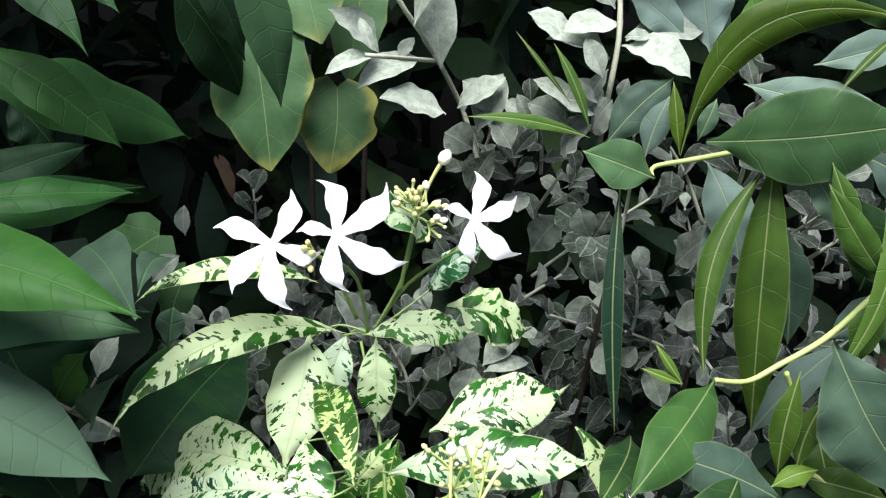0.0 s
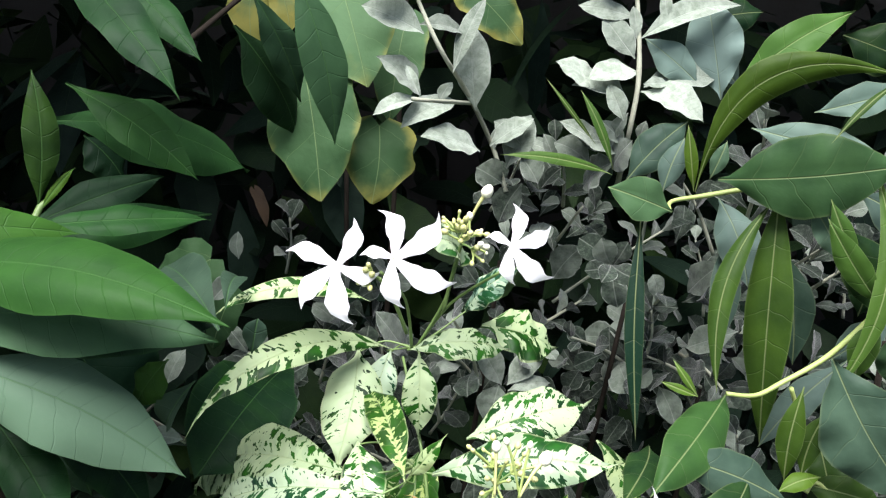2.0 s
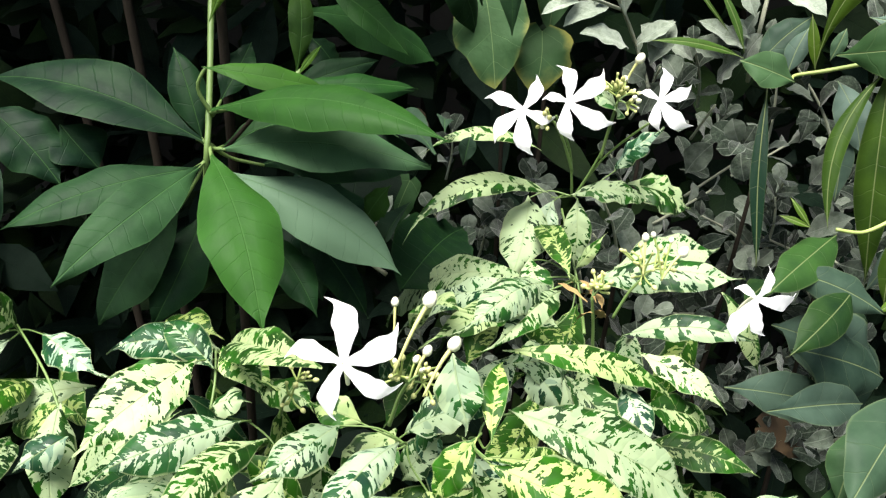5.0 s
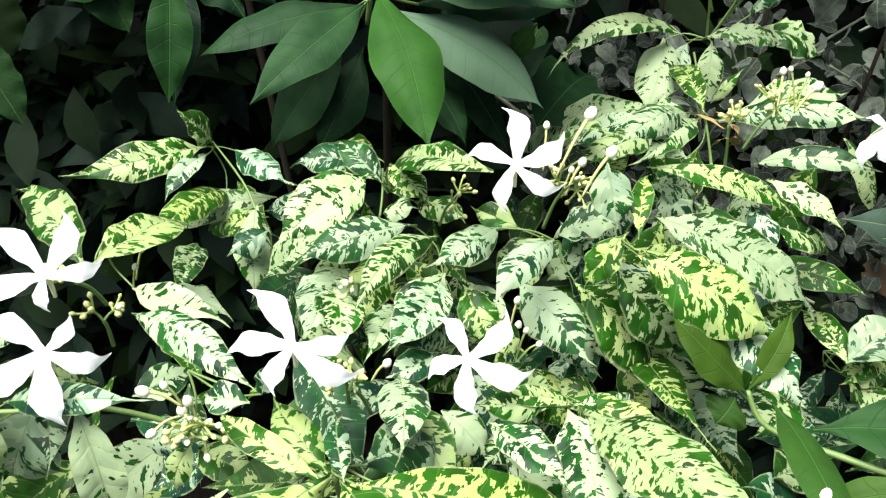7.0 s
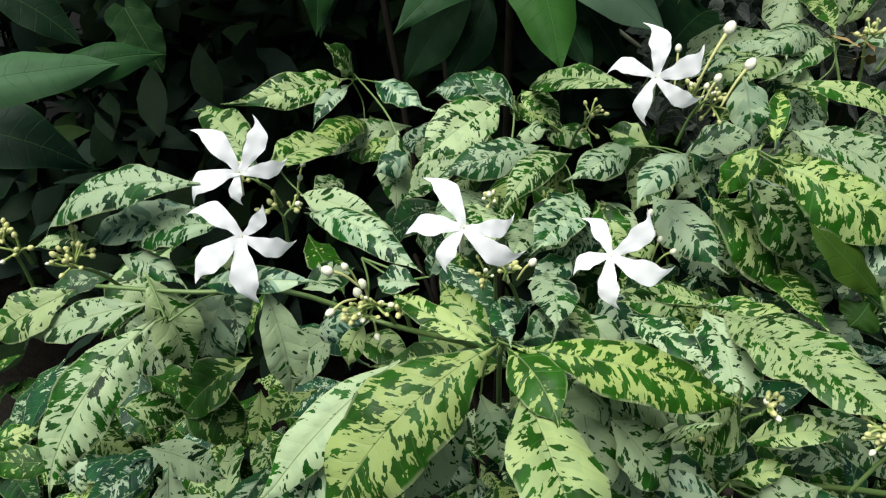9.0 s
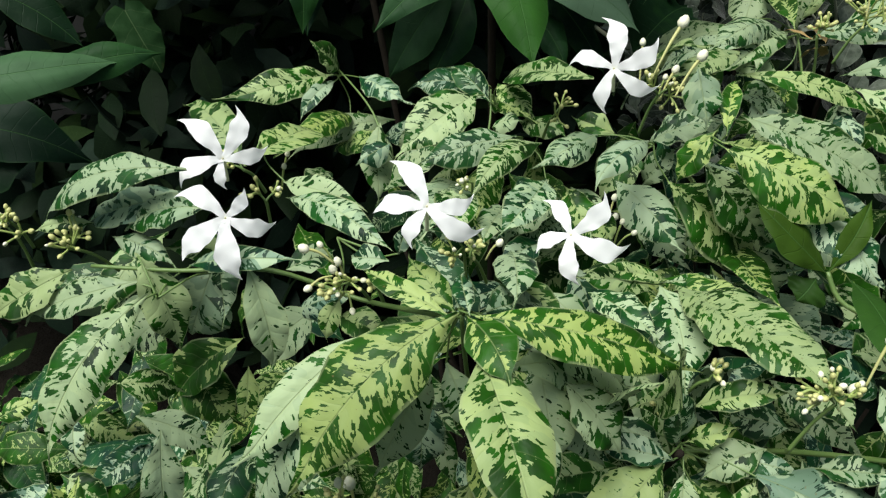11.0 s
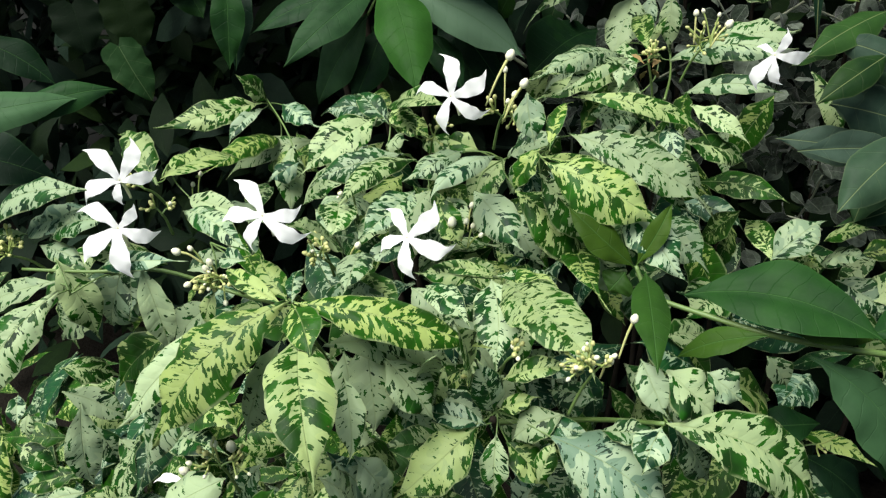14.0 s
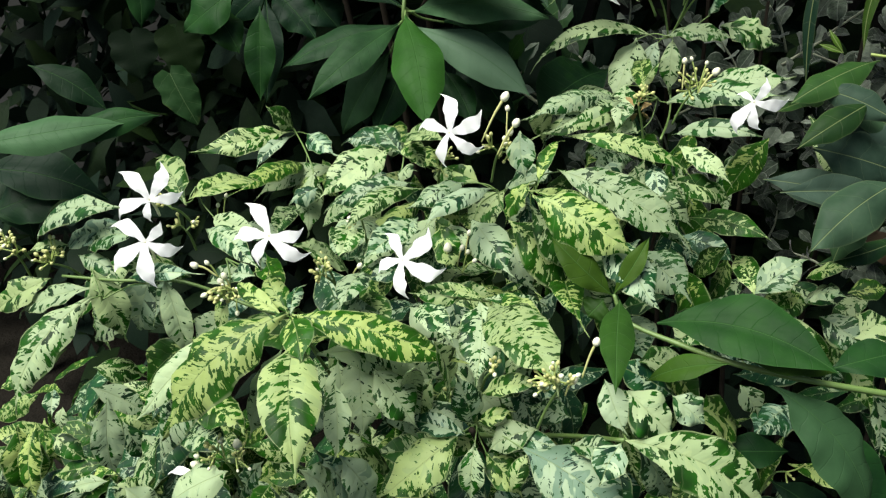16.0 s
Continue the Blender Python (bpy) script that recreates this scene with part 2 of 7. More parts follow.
YOUNG_STALK = plain_material("yellow_green_stalk", (0.20, 0.27, 0.06), (0.33, 0.40, 0.13), 90, 0.5)
BARK = plain_material("brown_twig_bark", (0.010, 0.009, 0.006), (0.032, 0.026, 0.020), 60, 0.85, 0.6)
TWIG_BARK = plain_material("grey_twig_bark", (0.06, 0.055, 0.04), (0.17, 0.155, 0.12), 80, 0.85, 0.6)
SILVER_BARK = plain_material("silver_twig", (0.16, 0.18, 0.11), (0.42, 0.44, 0.33), 110, 0.8, 0.7)
BUD = plain_material("cream_bud", (0.66, 0.66, 0.42), (0.80, 0.80, 0.66), 120, 0.5)
YELLOW_BUD = plain_material("young_yellow_bud", (0.36, 0.38, 0.11), (0.54, 0.54, 0.25), 150, 0.5)
WITHERED = plain_material("withered_petal", (0.15, 0.10, 0.03), (0.30, 0.21, 0.08), 120, 0.8)
DEAD_LEAF = plain_material("dead_leaf", (0.022, 0.013, 0.004), (0.060, 0.034, 0.008), 60, 0.8)
EYE_MAT = plain_material("flower_throat", (0.40, 0.40, 0.22), (0.6, 0.58, 0.36), 200, 0.6)
# soil kept near black to stand in for the shade under the shrubs
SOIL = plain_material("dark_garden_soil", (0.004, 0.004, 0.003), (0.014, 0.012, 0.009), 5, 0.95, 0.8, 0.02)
for dull in (SOIL, DARK, BARK, IVY, SILVER):
    dull.node_tree.nodes["Principled BSDF"].inputs["Specular IOR Level"].default_value = 0.06
# near-black wall colour stands in for the darkness behind the hedge
WALL = plain_material("dark_backing_wall", (0.006, 0.007, 0.006), (0.02, 0.021, 0.018), 3, 0.9, 0.5, 0.004)

# ---------------------------------------------------------------- leaf geometry
OUTLINES = {
    "drip": ((0, 0.03, 0.08, 0.16, 0.28, 0.42, 0.56, 0.69, 0.79, 0.86, 0.91, 0.96, 1.0), (0.03, 0.05, 0.17, 0.45, 0.82, 1.0, 1.0, 0.86, 0.60, 0.33, 0.15, 0.06, 0.02)),
    "lance": ((0, 0.05, 0.12, 0.22, 0.34, 0.46, 0.58, 0.70, 0.82, 0.91, 1.0), (0.03, 0.06, 0.25, 0.58, 0.87, 1.0, 0.98, 0.81, 0.50, 0.23, 0.0)),
    "ovate": ((0, 0.05, 0.15, 0.3, 0.5, 0.68, 0.82, 0.92, 0.97, 1.0), (0.05, 0.08, 0.20, 0.50, 0.88, 1.0, 0.90, 0.64, 0.38, 0.08)),
    "oval": ((0, 0.05, 0.15, 0.3, 0.45, 0.6, 0.75, 0.88, 0.95, 1.0), (0.04, 0.10, 0.42, 0.84, 1.0, 0.97, 0.78, 0.45, 0.22, 0.03)),
    "petal": ((0, 0.10, 0.22, 0.36, 0.50, 0.62, 0.72, 0.80, 0.88, 1.0), (0.33, 0.40, 0.57, 0.81, 1.0, 1.03, 0.85, 0.50, 0.25, 0.14)),
}


def profile(outline, u):
    """Half width of a blade along its length, with the corners of the table rounded off."""
    grid = np.linspace(-0.1, 1.1, 241)
    rows = np.interp(grid, *OUTLINES[outline])
    window = np.hanning(17)
    rows = np.convolve(np.pad(rows, 8, mode="edge"), window / window.sum(), mode="valid")
    return np.interp(u, grid, rows)


placed = []


def leaf_geometry(length, width, outline, arch, side, tone, rng, nu=12, nv=3):
    """Points, quads and UVs of a blade along x that faces +z, with fold, waves, a bowed spine and a curling tip."""
    fold, wave, phase = rng.uniform(0.10, 0.24), rng.uniform(0.03, 0.10), rng.uniform(0, 6.3)
    waves, twist, curl = rng.uniform(2.0, 4.0), rng.uniform(-0.25, 0.25), rng.uniform(0.0, 0.05)
    skew, dome = rng.uniform(-0.05, 0.05), rng.uniform(0.15, 0.6)
    if outline == "drip":
        wave, fold, waves = rng.uniform(0.06, 0.17), rng.uniform(0.10, 0.30), rng.uniform(2.5, 4.5)
        dome, curl = rng.uniform(0.3, 0.75), rng.uniform(0.01, 0.07)
    if outline == "lance":
        wave, dome, twist = rng.uniform(0.05, 0.14), rng.uniform(0.25, 0.7), rng.uniform(-0.4, 0.4)
    if outline in ("ovate", "oval"):
        fold, wave, dome = rng.uniform(0.05, 0.22), rng.uniform(0.03, 0.10), rng.uniform(-0.15, 0.25)
    if outline == "lobed":
        fold, dome, wave = 0.04, 0.12, 0.08
    if outline == "petal":
        fold, wave, twist, curl, dome, skew = 0.05, 0.09, rng.uniform(0.1, 0.6), 0.0, 0.12, skew * 0.4
    us = np.linspace(0, 1, nu + 1) ** 0.95
    vs = np.linspace(-1, 1, 2 * nv + 1)
    u, v = np.meshgrid(us, vs, indexing="ij")
    if outline == "lobed":
        h = np.interp(u, (0, 0.05, 0.14, 0.24, 0.33, 0.42, 0.52, 0.62, 0.72, 0.82, 0.92, 1.0), (0.25, 0.72, 0.95, 1.0, 0.93, 0.94, 1.0, 0.93, 0.74, 0.56, 0.34, 0.04))
    else:
        tail = 1 + (0.055 + 0.045 * math.sin(phase * 5)) * (outline == "drip")
        h = profile(outline, np.minimum(u * tail, 0.955)) * np.minimum(1, (1 - u) * 14 + 0.02)
    half = width / 2
    rough = {"drip": 0.7, "lobed": 0.5, "petal": 1.0, "ovate": 0.2, "oval": 0.3}.get(outline, 0.4)
    ragged = 1 + rough * (0.055 * np.sin(u * 17 + phase + 2 * (v > 0)) + 0.03 * np.sin(u * 29 + 2 * phase + (v > 0))) * np.abs(v)
    x = u * length
    y = v * h * half * ragged + 4 * u * (1 - u) * side * length + skew * length * np.sin(u * math.pi)
    if outline == "lobed":
        x = x - 0.12 * length * np.abs(v) * (1 - u)
    if outline == "petal":
        hook = rng.uniform(0.8, 2.4) * length
        y = y + hook * (np.clip(u - 0.7, 0, 1) ** 2 - 0.09 * u)
    if outline == "drip":
        y = y + 1.6 * math.sin(phase * 3) * length * np.clip(u - 0.8, 0, 1) ** 2
    z = 4 * u * (1 - u) * arch * length + (fold * 2.2 * np.abs(v) - dome * v * v) * h * half
    z = z + wave * half * np.sin(u * waves * 6.3 + phase + (v > 0) * 1.7) * v * v * min(1.0, 2.5)
    z = z + twist * v * h * half * u - curl * length * u ** 5
    pts = np.stack([x, y, z], -1).reshape(-1, 3)
    metric = np.stack([u * length * 100, v * h * half * 100], -1).reshape(-1, 2)
    unit = np.stack([u, v], -1).reshape(-1, 2)
    m = 2 * nv + 1
    quads = [(i * m + j, (i + 1) * m + j, (i + 1) * m + j + 1, i * m + j + 1) for i in range(nu) for j in range(2 * nv)]
    return pts, quads, metric, unit


def leaf_mesh(name, pieces, material, hue=None):
    """One mesh out of blades: (points, quads, metric, unit, seed, tone)."""
    points, quads, metric, unit, seed, tone, hues = [], [], [], [], [], [], []
    count = 0
    for p, q, m, u, s, t in pieces:
        points.append(p)
        quads += [tuple(i + count for i in f) for f in q]
        metric.append(m)
        unit.append(u)
        seed += [s] * len(p)
        tone += [t] * len(p)
        hues += [math.sin(77 * s) * (0.3 if material in (GREEN, FRESH) else 0.25 if material == DARK else 1) if hue is None else hue] * len(p)
        count += len(p)
    points, metric, unit = np.concatenate(points), np.concatenate(metric), np.concatenate(unit)
    mesh = bpy.data.meshes.new(name)
    mesh.from_pydata(points.tolist(), [], quads)
    corner = np.empty(len(mesh.loops), dtype=np.int32)
    mesh.loops.foreach_get("vertex_index", corner)
    for layer, data in (("metric", metric), ("unit", unit)):
        mesh.uv_layers.new(name=layer).uv.foreach_set("vector", data[corner].astype(np.float32).ravel())
    for layer, data in (("seed", seed), ("tone", tone), ("hue", hues)):
        mesh.attributes.new(layer, "FLOAT", "POINT").data.foreach_set("value", np.array(data, dtype=np.float32))
    mesh.polygons.foreach_set("use_smooth", np.ones(len(mesh.polygons), dtype=bool))
    mesh.materials.append(material)
    mesh.update()
    return mesh


def under(ob, parent, world=None):
    """Hangs ob under parent with its place in the world kept."""
    ob.parent = parent
    ob.matrix_parent_inverse = Matrix(parent["at"]).inverted() if "at" in parent else Matrix.Translation(parent.location).inverted()
    if world is not None:
        ob.matrix_basis = world
    return ob


def basis(base, tip, normal):
    x = (Vector(tip) - Vector(base)).normalized()
    z = Vector(normal)
    z = (z - x * z.dot(x)).normalized()
    y = z.cross(x)
    m = Matrix((x, y, z)).transposed().to_4x4()
    m.translation = Vector(base)
    return m


def thing(name, place, label, category, group=""):
    ob = new(name)
    ob.empty_display_size = 0.05
    ob.location = place
    return tagged(ob, label, category, group)


def leaf(shrub, material, base, tip, normal, width, arch=0.07, side=0.0, tone=0.0, outline="drip", hue=None, fine=True):
    rng = random.Random(round(base[0] * 9173 + tip[2] * 5381 + tip[0] * 331, 4))
    length = (Vector(tip) - Vector(base)).length
    geo = leaf_geometry(length, width, outline, arch, side, tone, rng, 18 if fine else 11, 4 if fine else 3)
    ob = new("leaf", leaf_mesh("leaf", [(*geo, rng.random(), tone)], material, (rng.uniform(-0.25, 0.25) if material in (GREEN, FRESH) else rng.uniform(-1.0, 0.8)) if hue is None else hue))
    under(ob, shrub, basis(base, tip, normal))
    placed.append((shrub.name, Vector(base), Vector(tip), Vector(normal), width, tone))
    return ob


def tube_geometry(points, r0, r1, sides=7):
    pts = [Vector(p) for p in points]
    dense = []
    for i in range(len(pts) - 1):
        a, b = pts[max(i - 1, 0)], pts[min(i + 2, len(pts) - 1)]
        for k in range(5):
            t = k / 5
            p, q = pts[i], pts[i + 1]
            m0, m1 = (q - a) / 2, (b - p) / 2
            dense.append((2 * t**3 - 3 * t * t + 1) * p + (t**3 - 2 * t * t + t) * m0 + (3 * t * t - 2 * t**3) * q + (t**3 - t * t) * m1)
    dense.append(pts[-1])
    verts, faces = [], []
    for i, p in enumerate(dense):
        d = (dense[min(i + 1, len(dense) - 1)] - dense[max(i - 1, 0)]).normalized()
        x = d.cross(Vector((0.31, 0.2, 0.93))).normalized()
        y = d.cross(x)
        r = r0 + (r1 - r0) * i / (len(dense) - 1)
        r *= 1 + 0.10 * math.sin(i * 2.1) * (i % 5 == 0)
        verts += [p + (x * math.cos(a) + y * math.sin(a)) * r for a in (2 * math.pi * k / sides for k in range(sides))]
    for i in range(len(dense) - 1):
        for k in range(sides):
            j = (k + 1) % sides
            faces.append((i * sides + k, i * sides + j, (i + 1) * sides + j, (i + 1) * sides + k))
    faces.append(tuple(range(sides - 1, -1, -1)))
    faces.append(tuple(range((len(dense) - 1) * sides, len(dense) * sides)))
    return verts, faces


def solid(name, verts, faces, material, parent, label=""):
    mesh = bpy.data.meshes.new(name)
    mesh.from_pydata([tuple(v) for v in verts], [], faces)
    mesh.polygons.foreach_set("use_smooth", np.ones(len(mesh.polygons), dtype=bool))
    mesh.materials.append(material)
    ob = new(name, mesh)
    if parent is not None:
        under(ob, parent, Matrix())
        ob["at"] = [list(r) for r in Matrix()]
    return tagged(ob, label) if label else ob


def stem(shrub, material, points, r0, r1, name="branch"):
    return solid(name, *tube_geometry(points, r0, r1), material, shrub)


def knob(centre, axis, radius, stretch):
    """Points and faces of an egg-shaped bud."""
    z = Vector(axis).normalized()
    x = z.orthogonal().normalized()
    y = z.cross(x)
    verts, faces, rings, sides = [], [], 5, 8
    for i in range(rings + 1):
        a = math.pi * i / rings
        r, h = max(math.sin(a), 0.02) * radius * (1 + 0.15 * math.cos(a)), -math.cos(a) * radius * stretch
        verts += [Vector(centre) + z * h + (x * math.cos(b) + y * math.sin(b)) * r for b in (2 * math.pi * k / sides for k in range(sides))]
    for i in range(rings):
        for k in range(sides):
            j = (k + 1) % sides
            faces.append((i * sides + k, i * sides + j, (i + 1) * sides + j, (i + 1) * sides + k))
    return verts, faces


def flower(shrub, centre, normal, tips, root):
    """A pinwheel flower: tube and throat, with petals under them."""
    c, n = Vector(centre), Vector(normal).normalized()
    rng = random.Random(round(centre[0] * 7717 + centre[2] * 911, 4))
    verts, faces = tube_geometry([Vector(root), (Vector(root) + c) / 2 - n * 0.004, c - n * 0.003, c + n * 0.0004], 0.0009, 0.0014, 8)
    tube = solid("flower", verts, faces, BUD, shrub, "white five-petalled pinwheel flower")
    throat = solid("throat", *knob(c + n * 0.0006, n, 0.00055, 0.7), EYE_MAT, tube)
    for tip in tips:
        t = Vector(tip)
        length = (t - c).length
        geo = leaf_geometry(length, length * rng.uniform(0.34, 0.39), "petal", 0.05, rng.uniform(-0.11, -0.06), 0.0, rng, 22, 3)
        geo[0][:, 2] -= 0.10 * length * (geo[0][:, 0] / length) ** 3
        petal = new("petal", leaf_mesh("petal", [(*geo, rng.random(), 0.0)], PETAL))
        under(petal, tube, basis(c + n * 0.0006, t, n))
    return tube


def bud(shrub, place, root, radius, material=None, bend=(0, 0, 0.002)):
    """An unopened flower: a slender tube that widens into a rounded head."""
    p, r = Vector(place), Vector(root)
    tube = solid("bud_tube", *tube_geometry([r, (p + r) / 2 + Vector(bend), p], 0.0005, max(0.0006, radius * 0.38), 7), YOUNG_STALK if radius < 0.0018 else YELLOW_BUD, shrub)
    solid("bud", *knob(p, p - r, radius, 1.25), material or BUD, tube)


def bud_cluster(shrub, root, centre, count, spread, seed, big=0.0016):
    """A flower head in bud: a forked stalk with young tubes that point out and up from its end."""
    rng = random.Random(seed)
    r, c = Vector(root), Vector(centre)
    stem(shrub, STALK, (r, (r + c) / 2 + Vector((0, 0, 0.003)), c), 0.0010, 0.0008, "flower_stalk")
    away = (c - r).normalized()
    forks = []
    for i in range(max(1, count // 6)):
        d = (Vector((rng.gauss(0, 1), rng.gauss(0, 0.6), rng.gauss(0, 0.7))).normalized() + away * 0.9).normalized()
        end = c + d * spread * 0.4
        stem(shrub, STALK, (c, c.lerp(end, 0.5) + Vector((0, 0, 0.0006)), end), 0.0006, 0.0005, "fork")
        forks.append((end, d))
    for i in range(count):
        f, lean = rng.choice(forks)
        d = (Vector((rng.gauss(0, 1), rng.gauss(0, 1), rng.gauss(0, 1))).normalized() + lean * 0.7 + Vector((0, -0.35, 0.3))).normalized()
        p = f + d * spread * rng.uniform(0.22, 0.7)
        bud(shrub, p, f, big * rng.uniform(0.5, 1.0), BUD if rng.random() < 0.14 else YELLOW_BUD, (rng.gauss(0, 0.0008), 0, rng.gauss(0, 0.0008)))


# ---------------------------------------------------------------- setting
def sheet(name, label, category, x0, x1, y0, y1, nx, ny, height, material):
    xs, ys = np.linspace(-1, 1, nx + 1), np.linspace(-1, 1, ny + 1)
    xs, ys = (x0 + x1) / 2 + (x1 - x0) / 2 * xs**3, (y0 + y1) / 2 + (y1 - y0) / 2 * ys**3
    verts = [(x, y, height * noise.noise(Vector((x * 2, y * 2, 0)))) for x in xs for y in ys]
    m = ny + 1
    faces = [(i * m + j, (i + 1) * m + j, (i + 1) * m + j + 1, i * m + j + 1) for i in range(nx) for j in range(ny)]
    return tagged(solid(name, verts, faces, material, None), label, category, kind="structure")


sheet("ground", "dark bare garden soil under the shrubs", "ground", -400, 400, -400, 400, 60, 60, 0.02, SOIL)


# wall added unseen behind the hedge so no sky shows through
def back_wall():
    bm = bmesh.new()
    bmesh.ops.create_cube(bm, size=1)
    bmesh.ops.scale(bm, vec=(16.0, 0.2, 2.5), verts=bm.verts)
    bmesh.ops.translate(bm, vec=(0, 1.75, 1.22), verts=bm.verts)
    bmesh.ops.bevel(bm, geom=bm.edges[:], offset=0.012, segments=2, affect="EDGES")
    mesh = bpy.data.meshes.new("wall_back")
    bm.to_mesh(mesh)
    bm.free()
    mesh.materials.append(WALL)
    tagged(new("wall_back", mesh), "dark wall added behind the hedge to close off the sky", "wall", kind="structure")


back_wall()

# ---------------------------------------------------------------- plants
jasmine = thing("variegated_jasmine_shrub", (-0.06, 0.30, 0.0), "bushy shrub with cream and green marbled leaves and white pinwheel flowers", "shrub")
left_shrub = thing("broadleaf_shrub", (-0.30, 0.52, 0.0), "shrub with whorls of dull green pointed leaves", "shrub")
right_shrub = thing("green_leaf_shrub", (0.42, 0.48, 0.0), "shrub with long fresh green leaves on yellowish twigs", "shrub")
low_shrub = thing("low_green_branch_shrub", (0.34, 0.22, 0.0), "low shrub branch with broad dark green leaves", "shrub")
silver_shrub = thing("silver_leaf_shrub", (0.12, 0.62, 0.0), "shrub with small felted silver-grey leaves", "shrub")
ivy = thing("ivy_vine", (-0.12, 0.66, 0.0), "climbing vine with lobed leaves yellowing at the rim", "vine")


# variegated leaves, lower left tier
leaf(jasmine, VARIEGATED, (-0.264, -0.023, 1.046), (-0.358, -0.034, 1.007), (-0.23, -0.67, 0.71), 0.0245, 0.12, 0.00, 0.10)
leaf(jasmine, VARIEGATED, (-0.285, 0.046, 1.017), (-0.354, 0.085, 1.035), (-0.04, -0.48, 0.88), 0.0235, 0.10, 0.00, 0.00, "drip", 0.3)
leaf(jasmine, VARIEGATED, (-0.276, 0.042, 1.024), (-0.280, 0.121, 1.013), (0.24, 0.14, 0.96), 0.0281, 0.10, 0.00, 0.00, "drip", 0.6)
leaf(jasmine, VARIEGATED, (-0.315, 0.221, 0.985), (-0.300, 0.103, 0.996), (0.35, 0.14, 0.93), 0.0242, 0.10, 0.00, -0.40)
leaf(jasmine, VARIEGATED, (-0.273, -0.010, 1.026), (-0.348, -0.021, 0.998), (-0.18, -0.65, 0.74), 0.0216, 0.10, 0.00, 0.40)
leaf(jasmine, VARIEGATED, (-0.256, -0.022, 1.027), (-0.309, -0.027, 1.006), (-0.22, -0.64, 0.73), 0.0188, 0.10, 0.00, 0.00)
leaf(jasmine, VARIEGATED, (-0.264, 0.051, 1.009), (-0.206, 0.044, 1.008), (-0.04, -0.51, 0.86), 0.0156, 0.10, 0.00, 0.50)
leaf(jasmine, VARIEGATED, (-0.247, 0.028, 1.012), (-0.168, -0.005, 1.014), (-0.17, -0.36, 0.92), 0.0171, 0.10, 0.00, 0.00)
leaf(jasmine, VARIEGATED, (-0.239, -0.021, 1.000), (-0.227, -0.025, 0.942), (0.61, -0.78, 0.17), 0.0195, 0.10, 0.03, 0.80, "drip", 0.0)
leaf(jasmine, VARIEGATED, (-0.293, -0.036, 1.002), (-0.280, -0.033, 0.942), (0.84, -0.51, 0.16), 0.0231, 0.12, 0.00, 0.20, "drip", 0.3)
leaf(jasmine, VARIEGATED, (-0.274, -0.052, 0.992), (-0.290, -0.116, 0.937), (0.37, -0.66, 0.65), 0.0286, 0.12, -0.06, 0.20, "drip", 0.0)
leaf(jasmine, VARIEGATED, (-0.289, -0.042, 0.990), (-0.353, -0.062, 0.964), (-0.11, -0.64, 0.76), 0.0201, 0.10, 0.00, 0.70, "drip", -0.3)
leaf(jasmine, VARIEGATED, (-0.327, -0.046, 0.990), (-0.365, -0.074, 0.966), (0.12, -0.72, 0.69), 0.0228, 0.10, 0.00, 0.00)
leaf(jasmine, VARIEGATED, (-0.329, -0.025, 1.006), (-0.360, -0.038, 1.001), (0.11, -0.60, 0.79), 0.0095, 0.10, 0.00, 0.00)
leaf(jasmine, VARIEGATED, (-0.270, -0.011, 0.983), (-0.289, -0.016, 0.939), (0.10, -0.99, 0.09), 0.0374, 0.10, 0.00, 0.80, "drip", -0.5)
leaf(jasmine, VARIEGATED, (-0.275, -0.021, 0.991), (-0.207, -0.016, 1.007), (-0.16, -0.56, 0.81), 0.0143, 0.10, 0.00, 0.00)
leaf(jasmine, VARIEGATED, (-0.313, -0.030, 1.004), (-0.272, -0.030, 0.996), (0.17, -0.43, 0.89), 0.0136, 0.10, 0.00, 0.00)
leaf(jasmine, VARIEGATED, (-0.302, -0.014, 0.949), (-0.319, -0.033, 0.932), (0.15, -0.75, 0.65), 0.0237, 0.10, 0.00, 0.50)
leaf(jasmine, VARIEGATED, (-0.343, -0.025, 0.897), (-0.317, 0.002, 0.881), (0.62, -0.14, 0.77), 0.0220, 0.10, 0.00, -0.20)
leaf(jasmine, VARIEGATED, (-0.287, -0.118, 0.927), (-0.289, -0.122, 0.870), (0.86, -0.52, 0.00), 0.0277, 0.10, 0.00, -0.25, "drip", 1.0)
leaf(jasmine, VARIEGATED, (-0.291, -0.061, 0.919), (-0.257, -0.045, 0.894), (0.66, -0.37, 0.65), 0.0179, 0.10, 0.00, 0.60, "drip", -0.3)
leaf(jasmine, VARIEGATED, (-0.078, -0.053, 0.937), (-0.073, -0.030, 0.879), (1.00, -0.05, 0.07), 0.0233, 0.10, 0.00, 0.80, "drip", -0.6)
leaf(jasmine, VARIEGATED, (-0.373, -0.081, 0.904), (-0.356, -0.063, 0.911), (0.26, -0.52, 0.81), 0.0134, 0.10, 0.00, 0.00)
leaf(jasmine, VARIEGATED, (-0.336, -0.063, 0.904), (-0.323, -0.078, 0.892), (0.43, -0.31, 0.85), 0.0121, 0.10, 0.00, 0.00)
leaf(jasmine, VARIEGATED, (-0.333, -0.020, 0.844), (-0.320, -0.014, 0.803), (0.93, -0.29, 0.23), 0.0183, 0.10, 0.00, -0.30)
leaf(jasmine, VARIEGATED, (-0.354, 0.038, 0.866), (-0.302, 0.029, 0.832), (0.45, -0.38, 0.81), 0.0347, 0.10, 0.00, -0.50)
leaf(jasmine, VARIEGATED, (-0.311, 0.053, 0.887), (-0.350, 0.017, 0.845), (0.05, -0.78, 0.62), 0.0325, 0.10, 0.00, -0.50)
